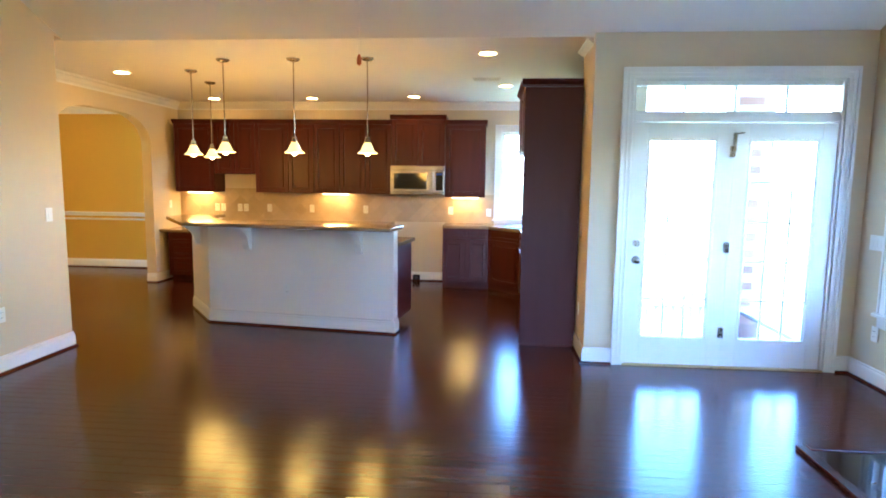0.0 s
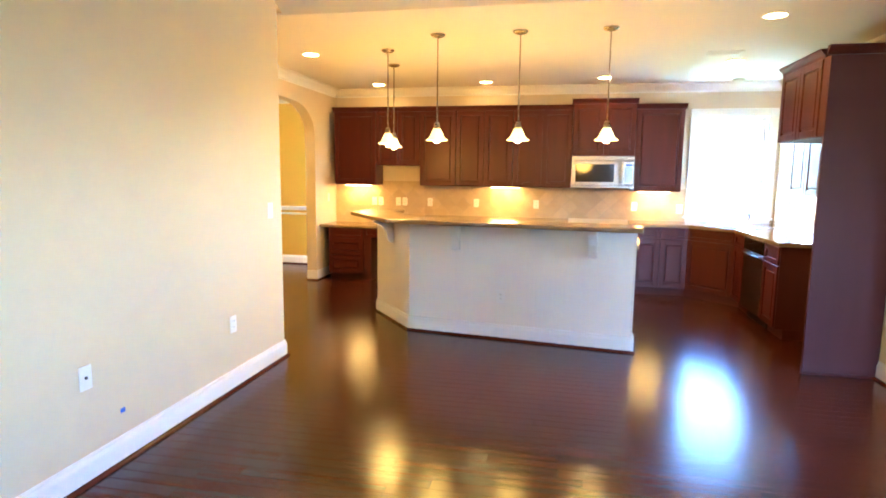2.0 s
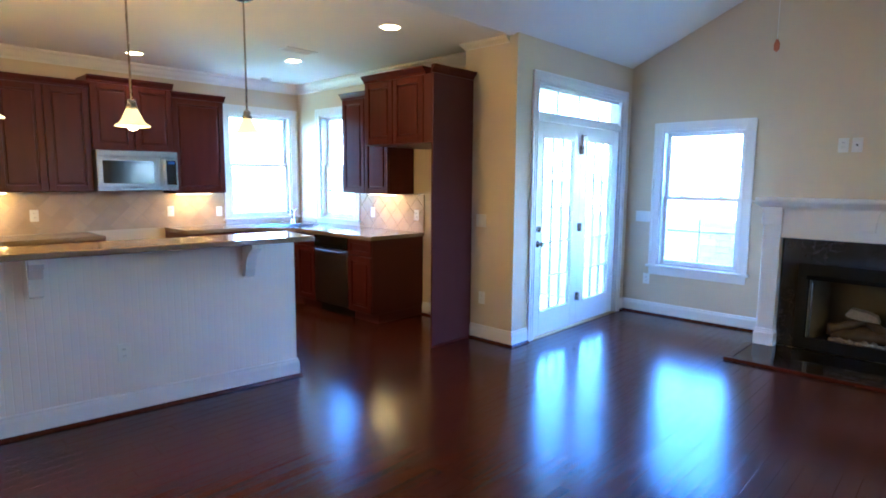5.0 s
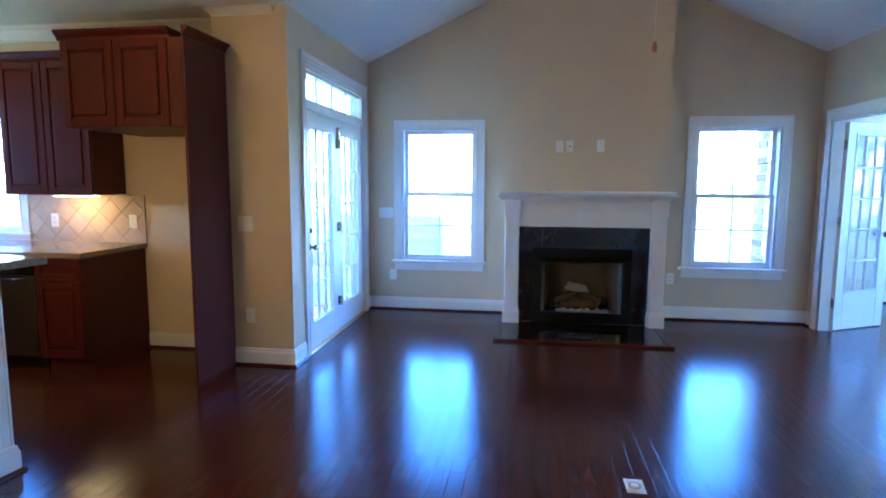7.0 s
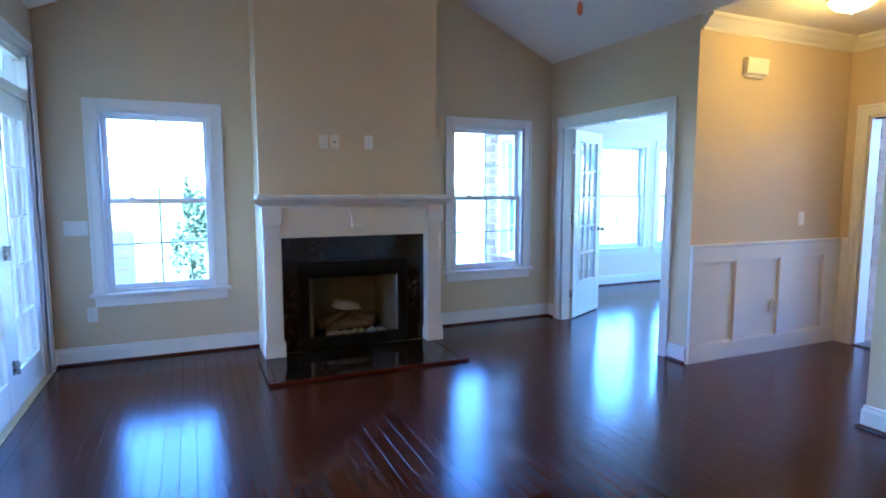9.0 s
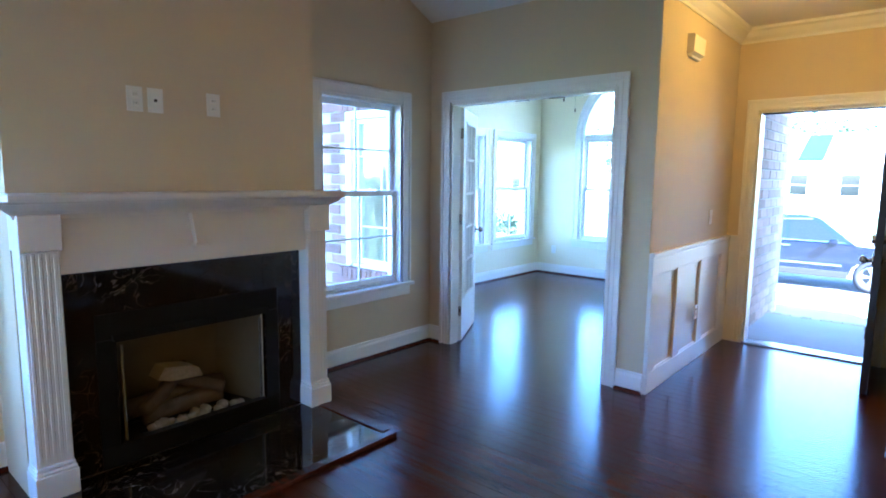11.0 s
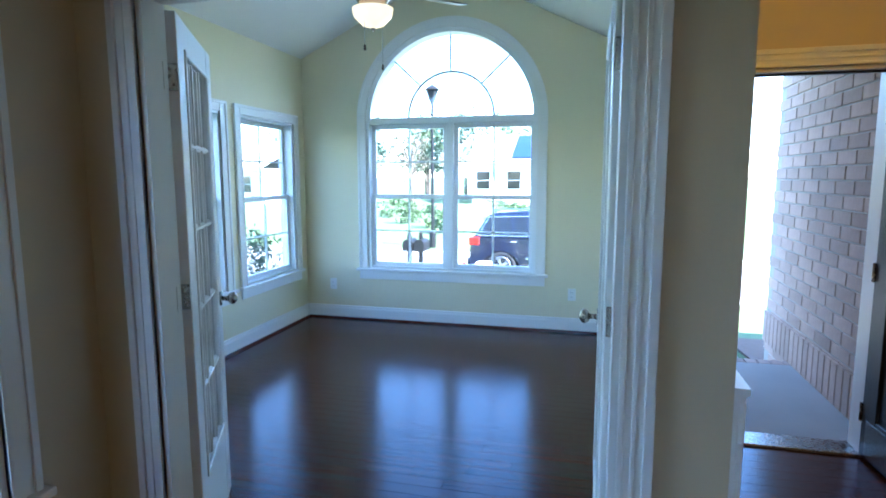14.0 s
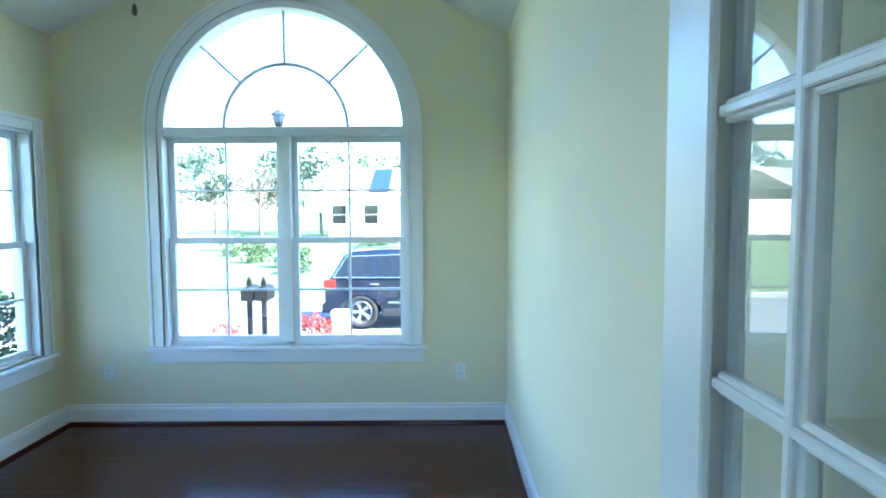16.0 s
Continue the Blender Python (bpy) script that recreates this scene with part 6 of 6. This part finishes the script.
def shrub(x, y, z, r, h, mat, label, seed, count=700, leaf=0.035, cone=False):
    ob = thing("shrub", x, y, z, label, "shrub")
    bm = bmesh.new()
    for k in range(4):
        a = 1.6 * k + seed
        rod(bm, (0.02 * math.cos(a), 0.02 * math.sin(a), -0.05), (r * 0.4 * math.cos(a), r * 0.4 * math.sin(a), h * 0.6), 0.012, 0.004, 6)
    part("stem", bm, "bark", ob)
    foliage("leaves", mat, (0, 0, h * 0.52), (r, r, h * 0.5), count, leaf, seed, ob, (lambda q: max(0.2, 0.95 - 0.55 * q)) if cone else None)


def tree(x, y, z, h, spread, mat, label, seed, bare=False):
    ob = thing("tree", x, y, z, label, "tree", "street trees")
    rnd = random.Random(seed)
    bm = rod(bmesh.new(), (0, 0, -0.2), (0.1, 0.05, h * 0.55), h * 0.022, h * 0.013, 10)
    for k in range(9 if not bare else 16):
        a, t = rnd.uniform(0, 6.28), rnd.uniform(0.25, 0.55)
        p0 = Vector((0.1 * t / 0.55, 0.05 * t / 0.55, h * t))
        p1 = p0 + Vector((math.cos(a) * spread * 0.6, math.sin(a) * spread * 0.6, h * rnd.uniform(0.15, 0.38)))
        rod(bm, p0, p1, h * 0.009, h * 0.003, 6)
        for _ in range(3):
            q = p0.lerp(p1, rnd.uniform(0.4, 0.9))
            rod(bm, q, q + Vector((rnd.uniform(-1, 1), rnd.uniform(-1, 1), rnd.uniform(0.2, 1))) * spread * 0.3, h * 0.004, h * 0.0012, 5)
    part("trunk", bm, "bark", ob)
    foliage("crown", mat, (0, 0, h * 0.66), (spread, spread, h * 0.36), 50 if bare else 2000, 0.10 if bare else 0.22, seed, ob)


shrub(7.0, 3.12, -0.30, 0.34, 1.75, "leaf_dark", "tall dense green evergreen shrub in the yard", 3, 2600, 0.045, True)
shrub(6.35, 3.62, -0.30, 0.22, 0.40, "leaf", "small green shrub beside the brick wall", 8, 300)
shrub(5.05, -5.45, -0.36, 0.46, 1.12, "leaf_dark", "dark green leafy shrub outside the study window", 5, 2200, 0.035)
shrub(3.64, -10.45, -0.84, 0.30, 0.50, "leaf_red", "red-leaved shrub beside the street", 6, 500)
shrub(3.30, -10.55, -0.86, 0.32, 0.58, "leaf_red", "red-leaved shrub beside the street", 9, 500)
shrub(4.90, -10.3, -0.80, 0.22, 0.40, "leaf_red", "small orange-red shrub beside the street", 10, 300)
shrub(-1.05, -4.75, -0.28, 0.20, 0.30, "leaf_red", "small red shrub at the end of the porch wall", 12, 300)
shrub(9.5, -0.9, -0.30, 0.35, 0.55, "leaf_red", "red shrub across the side yard", 14, 400)
shrub(4.1, 0.15, -0.28, 0.28, 0.32, "leaf", "low green plant in the side bed", 16, 300)
for i, (x, y, r) in enumerate(((7.6, -24, 0.7), (6.6, -22, 0.6), (9.5, -26, 0.8), (5.4, -30, 0.9), (12, -30, 0.8), (4.0, -29, 0.6))):
    shrub(x, y, -0.78, r, r * 1.3, "leaf", "rounded green garden shrub across the street", 20 + i, 600, 0.09)
for i, (x, y, h) in enumerate(((13, -56, 13), (18, -60, 12), (24, -58, 14), (9, -62, 13), (30, -64, 13), (4, -64, 12), (-4, -62, 13), (36, -60, 14), (20, -66, 15))):
    tree(x, y, -0.8, h * 0.66, h * 0.30, "leaf" if i % 2 else "leaf_dark", "tall broad tree behind the houses", 40 + i)
tree(11.5, -33, -0.8, 6.5, 1.9, "leaf", "young thin street tree with few leaves", 60, True)


# ---- street things ----
def house(x, y, w, d, h, rise, rz, label, windows, wing=0.0, panel_span=None):
    """A house whose front looks along local +y; windows: (centre, width, sill, head)."""
    ob = thing("house", x, y, -0.8, label, "house", "houses across the street", rz)
    part("wall", bx(bmesh.new(), -w / 2, 0, 0, w / 2, -d, h), "siding", ob)
    bm = prism(bmesh.new(), [(0.5, h - 0.1), (-d / 2, h + rise), (-d - 0.5, h - 0.1), (-d - 0.5, h + 0.05), (-d / 2, h + rise + 0.18), (0.5, h + 0.05)], "x", -w / 2 - 0.4, w / 2 + 0.4)
    part("roof", bm, "shingle", ob)
    part("fascia", bx(bmesh.new(), -w / 2 - 0.4, 0.505, h - 0.16, w / 2 + 0.4, 0.54, h + 0.04), "rail", ob)
    if wing:
        part("gable_wing", prism(bmesh.new(), [(wing - 2.6, 0), (wing + 2.6, 0), (wing + 2.6, h), (wing, h + 2.1), (wing - 2.6, h)], "y", 1.6, -1), "siding", ob)
        part("gable_roof", prism(bmesh.new(), [(wing - 2.9, h - 0.2), (wing, h + 2.25), (wing + 2.9, h - 0.2), (wing + 2.9, h), (wing, h + 2.45), (wing - 2.9, h)], "y", 1.9, -d / 2), "shingle", ob)
    for c, ww, z0, z1 in windows:
        yy = 1.6 if wing and abs(c - wing) < 2.6 else 0.0
        win = box("window", "rail", ob, (c - ww / 2 - 0.1, yy + 0.002, z0 - 0.1, c + ww / 2 + 0.1, yy + 0.06, z1 + 0.1), 0.01)
        for k in (0, 1):
            box("pane", "black_glass", win, (c - ww / 2, yy + 0.061, z0 + (z1 - z0) * k / 2 + 0.02, c + ww / 2, yy + 0.07, z0 + (z1 - z0) * (k + 1) / 2 - 0.02), 0)
    if panel_span:
        a, b = panel_span
        k = rise / (d / 2 + 0.5)
        bm = prism(bmesh.new(), [(0.35, h + 0.16 + k * 0.15), (-d / 2 + 0.3, h + 0.16 + k * (d / 2 + 0.2)), (-d / 2 + 0.3, h + 0.24 + k * (d / 2 + 0.2)), (0.35, h + 0.24 + k * 0.15)], "x", a, b)
        part("blue_panel", bm, "roof_blue", ob, "dark blue roof panel")
    return ob


house(4.2, -47, 12.6, 9, 3.6, 2.3, 0, "pale single-storey house with a blue roof panel", [(5.4, 1.1, 1.25, 2.75), (2.8, 1.1, 1.25, 2.75), (-0.4, 1.1, 1.25, 2.75)], 0.0, (1.3, 2.9))
house(33, -44, 13, 9, 3.0, 2.4, -25, "pale house with a front gable and grey roof", [(2.6, 1.6, 1.0, 2.4), (-1.5, 1.2, 1.0, 2.4), (-4.4, 1.2, 1.0, 2.4)], 2.6)
car = thing("suv", 0.24, -1.30, -1.10, "dark blue sport utility vehicle parked at the kerb", "car")
CX0, CX1, CY0, CY1, RW, FW, WR = -1.02, 3.54, -13.50, -11.60, 2.74, -0.18, 0.385


def side(poly):
    return [(x, z) for x, z in poly]


def arch(c, r, n=8):
    return [(c + r * math.cos(math.pi * i / n), 0.38 + r * math.sin(math.pi * i / n)) for i in range(n, -1, -1)]


low = [(CX0 + 0.05, 0.35)] + arch(FW, 0.46) + arch(RW, 0.46) + [(CX1 - 0.02, 0.42), (CX1, 0.75), (CX1 - 0.05, 1.06), (CX1 - 0.12, 1.14), (0.45, 1.10), (-0.75, 1.02), (CX0 + 0.06, 0.88), (CX0, 0.6)]
bm = prism(bmesh.new(), low, "y", CY0, CY1)
bmesh.ops.bevel(bm, geom=[e for e in bm.edges if abs(e.verts[0].co.y - e.verts[1].co.y) < 0.01 and e.verts[0].co.z > 0.6 and e.verts[1].co.z > 0.6], offset=0.06, segments=3, affect="EDGES")
body = part("body", bm, "carpaint", car)
cab = [(CX1 - 0.13, 1.12), (CX1 - 0.42, 1.60), (CX1 - 0.60, 1.70), (2.2, 1.755), (1.2, 1.74), (0.95, 1.68), (0.20, 1.10)]
bm = bmesh.new()
n = len(cab)
rows = [[bm.verts.new((x, y - math.copysign(0.20 * max(0, (z - 1.12) / 0.63) + 0.03, y - (CY0 + CY1) / 2), z)) for x, z in cab] for y in (CY0, CY1)]
bm.faces.new(rows[0][::-1])
bm.faces.new(rows[1])
for i in range(n):
    j = (i + 1) % n
    bm.faces.new((rows[0][i], rows[0][j], rows[1][j], rows[1][i]))
part("cabin", bm, "carpaint", car)


def side_glass(poly):
    bm = bmesh.new()
    def at(x, z, d):
        return (x, CY1 - (0.20 * max(0, (z - 1.12) / 0.63) + 0.03) + d, z)
    a, b = [bm.verts.new(at(x, z, 0.001)) for x, z in poly], [bm.verts.new(at(x, z, 0.006)) for x, z in poly]
    bm.faces.new(a[::-1])
    bm.faces.new(b)
    for i in range(len(poly)):
        j = (i + 1) % len(poly)
        bm.faces.new((a[i], a[j], b[j], b[i]))
    part("side_window", bm, "black_glass", car, "dark tinted side glass")


side_glass([(3.30, 1.16), (3.05, 1.58), (2.52, 1.64), (2.45, 1.16)])
side_glass([(2.38, 1.16), (2.45, 1.64), (1.66, 1.66), (1.62, 1.15)])
side_glass([(1.55, 1.15), (1.58, 1.66), (1.05, 1.63), (0.42, 1.14)])
bm = bmesh.new()
rod(bm, (3.33, CY1 - 0.03, 1.15), (0.40, CY1 - 0.03, 1.135), 0.012, seg=6)
rod(bm, (3.33, CY1 - 0.03, 1.15), (3.06, CY1 - 0.17, 1.60), 0.012, seg=6)
rod(bm, (3.06, CY1 - 0.17, 1.60), (1.1, CY1 - 0.20, 1.66), 0.012, seg=6)
part("window_trim", bm, "chrome", car)
part("roof_rail", rod(bmesh.new(), (3.0, CY1 - 0.32, 1.78), (1.3, CY1 - 0.32, 1.80), 0.016, seg=8), "chrome", car)
part("lower_cladding", bx(bmesh.new(), FW + 0.48, CY1 - 0.05, 0.30, RW - 0.48, CY1 + 0.012, 0.46, 0.01), "rubber", car)
part("side_moulding", bx(bmesh.new(), FW + 0.6, CY1 - 0.02, 0.58, RW - 0.6, CY1 + 0.015, 0.62, 0.006), "chrome", car)
part("tail_lamp", bx(bmesh.new(), CX1 - 0.26, CY1 - 0.10, 0.90, CX1 + 0.012, CY1 + 0.008, 1.10, 0.02), "red_lens", car, "red tail lamp")
part("rear_bumper", bx(bmesh.new(), CX1 - 0.25, CY0 + 0.05, 0.36, CX1 + 0.06, CY1 - 0.03, 0.58, 0.04), "rubber", car)
part("headlamp", bx(bmesh.new(), CX0 - 0.005, CY1 - 0.22, 0.72, CX0 + 0.22, CY1 + 0.004, 0.86, 0.02), "glass", car)
part("mirror", bx(bmesh.new(), 0.52, CY1 - 0.01, 1.10, 0.70, CY1 + 0.18, 1.25, 0.03), "carpaint", car)
for hx in (2.36, 1.52):
    part("door_handle", bx(bmesh.new(), hx - 0.02, CY1, 0.99, hx + 0.16, CY1 + 0.025, 1.02, 0.008), "chrome", car)
for wx in (RW, FW):
    for wy, s in ((CY1 - 0.02, 1), (CY0 + 0.02, -1)):
        tyre = part("wheel", lathe(bmesh.new(), [(0.25, -0.11), (0.35, -0.12), (WR, -0.08), (WR, 0.08), (0.35, 0.12), (0.25, 0.11)], 32, ring=True), "rubber", car, "black tyre on an alloy rim", True)
        tyre.matrix_local = pose(wx, wy - 0.11 * s, WR, 90, 0, 0)
        rim = part("rim", lathe(bmesh.new(), [(0.25, -0.10), (0.262, 0.10), (0.24, 0.115), (0.235, 0.085), (0.20, 0.02), (0.0, 0.02)], 32), "alloy", tyre)
        rim.rotation_euler = (radians(180 if s > 0 else 0), 0, 0)
        bm = bmesh.new()
        for k in range(5):
            a = 2 * math.pi * k / 5
            for w in (-0.16, 0.16):
                rod(bm, (0.05 * math.cos(a), 0.05 * math.sin(a), 0.075), (0.235 * math.cos(a + w), 0.235 * math.sin(a + w), 0.09), 0.022, 0.018, 6)
        rod(bm, (0, 0, 0.02), (0, 0, 0.09), 0.06, seg=14)
        sp = part("spokes", bm, "alloy", tyre)
        sp.rotation_euler = (radians(180 if s > 0 else 0), 0, 0)
        hub = part("brake", rod(bmesh.new(), (0, 0, -0.05), (0, 0, 0.05), 0.2, seg=20), "slot", tyre)
for x in (4.66, 4.40):
    mb = thing("mailbox", x, -10.72, -0.87, "black iron kerbside mailbox on a post", "mailbox", "kerbside mailboxes")
    part("post", bx(bmesh.new(), -0.04, -0.04, 0, 0.04, 0.04, 1.12, 0.005), "iron", mb)
    part("box", prism(bmesh.new(), [(-0.11, 0.78), (0.11, 0.78), (0.11, 0.93)] + [(0.11 * math.cos(math.pi * k / 8), 0.93 + 0.11 * math.sin(math.pi * k / 8)) for k in range(1, 8)] + [(-0.11, 0.93)], "y", -0.30, 0.16), "iron", mb)
    part("brace", rod(bmesh.new(), (0, 0, 0.6), (0, -0.18, 0.77), 0.015), "iron", mb)
    part("finial", lathe(bmesh.new(), [(0.03, 1.12), (0.045, 1.15), (0.02, 1.19), (0.0, 1.22)], 10), "iron", mb)
lp = thing("street_lamp", 6.1, -17.9, -0.94, "black post lamp with a glass lantern", "street lamp")
part("post", lathe(bmesh.new(), [(0.12, 0), (0.12, 0.5), (0.06, 0.6), (0.045, 4.85), (0.07, 4.9)], 14), "iron", lp)
part("lantern", lathe(bmesh.new(), [(0.06, 4.90), (0.13, 5.03), (0.20, 5.28), (0.18, 5.30), (0.05, 5.31)], 6), "iron", lp)
part("cap", lathe(bmesh.new(), [(0.24, 5.31), (0.26, 5.33), (0.12, 5.44), (0.03, 5.48), (0.0, 5.58)], 12), "iron", lp)
ub = thing("utility_box", 3.02, -10.75, -0.87, "pale utility pedestal box with a dark seam", "utility box")
box("case", "rail", ub, (-0.17, -0.15, 0, 0.17, 0.15, 0.58), 0.03)
box("seam", "slot", ub, (-0.008, 0.15, 0.05, 0.008, 0.153, 0.56), 0)

# ---- floor planks ----
PW, GAP = 0.0826, 0.0010
random.seed(11)


def plank_shape(length, w):
    x, y, c = length / 2 - GAP / 2, w / 2 - GAP / 2, 0.0009
    v = [(-x, -y, -0.015), (x, -y, -0.015), (x, y, -0.015), (-x, y, -0.015), (-x, -y, -c), (x, -y, -c), (x, y, -c), (-x, y, -c),
         (-x + c, -y + c, 0), (x - c, -y + c, 0), (x - c, y - c, 0), (-x + c, y - c, 0)]
    f = [(0, 1, 5, 4), (1, 2, 6, 5), (2, 3, 7, 6), (3, 0, 4, 7), (4, 5, 9, 8), (5, 6, 10, 9), (6, 7, 11, 10), (7, 4, 8, 11), (8, 9, 10, 11)]
    return v, f


LENGTHS = [0.75, 0.95, 1.15, 1.35]
shapes = []
for n in LENGTHS:
    me = bpy.data.meshes.new("plank")
    v, f = plank_shape(n, PW)
    me.from_pydata(v, [], f)
    me.materials.append(M["plank"])
    shapes.append(me)
floor_ob = tagged(new("floor"), "dark reddish-brown oak plank floor with a gloss finish", "floor", "", "structure")
areas = [(-5.6, XE + 0.03, YS - 0.08, 8.08), (-0.83, 0.60, -2.40, YS - 0.08), (SX0 - 0.05, SX1 + 0.05, SY0 - 0.05, YS - 0.08), (-9.0, -5.6, 4.0, 8.62)]
rest_v, rest_f, made = [], [], 0
for ax0, ax1, ay0, ay1 in areas:
    row = math.floor(ay0 / PW)
    while row * PW < ay1:
        y = (row + 0.5) * PW
        row += 1
        x = ax0 - random.uniform(0, 0.7)
        while x < ax1:
            k = random.randrange(4)
            n = LENGTHS[k]
            lo, hi = max(x, ax0), min(x + n, ax1)
            x += n
            if hi - lo < 0.02:
                continue
            whole, n, cx = hi - lo > n - 0.001, hi - lo, (lo + hi) / 2
            z, tilt = random.uniform(-0.0001, 0.0), random.gauss(0, 0.0010)
            if whole and made < 295 and -1.6 < cx < 2.4 and 0.0 < y < 4.1 or (whole and made < 295 and ay0 < -2.3 and ay1 < 0 and ax0 < 0):
                ob = new("plank", shapes[k])
                ob.location, ob.rotation_euler = (cx, y, z), (tilt, 0, 0)
                ob.parent = floor_ob
                made += 1
            else:
                v, f = plank_shape(n, PW)
                o = len(rest_v)
                rest_v += [(a + cx, b + y, c + z + b * tilt) for a, b, c in v]
                rest_f += [tuple(i + o for i in q) for q in f]
me = bpy.data.meshes.new("plank_field")
me.from_pydata(rest_v, [], rest_f)
me.materials.append(M["plank"])
field = tagged(new("plank_field", me), "dark oak planks", "", "", "stuff")
field.parent = floor_ob
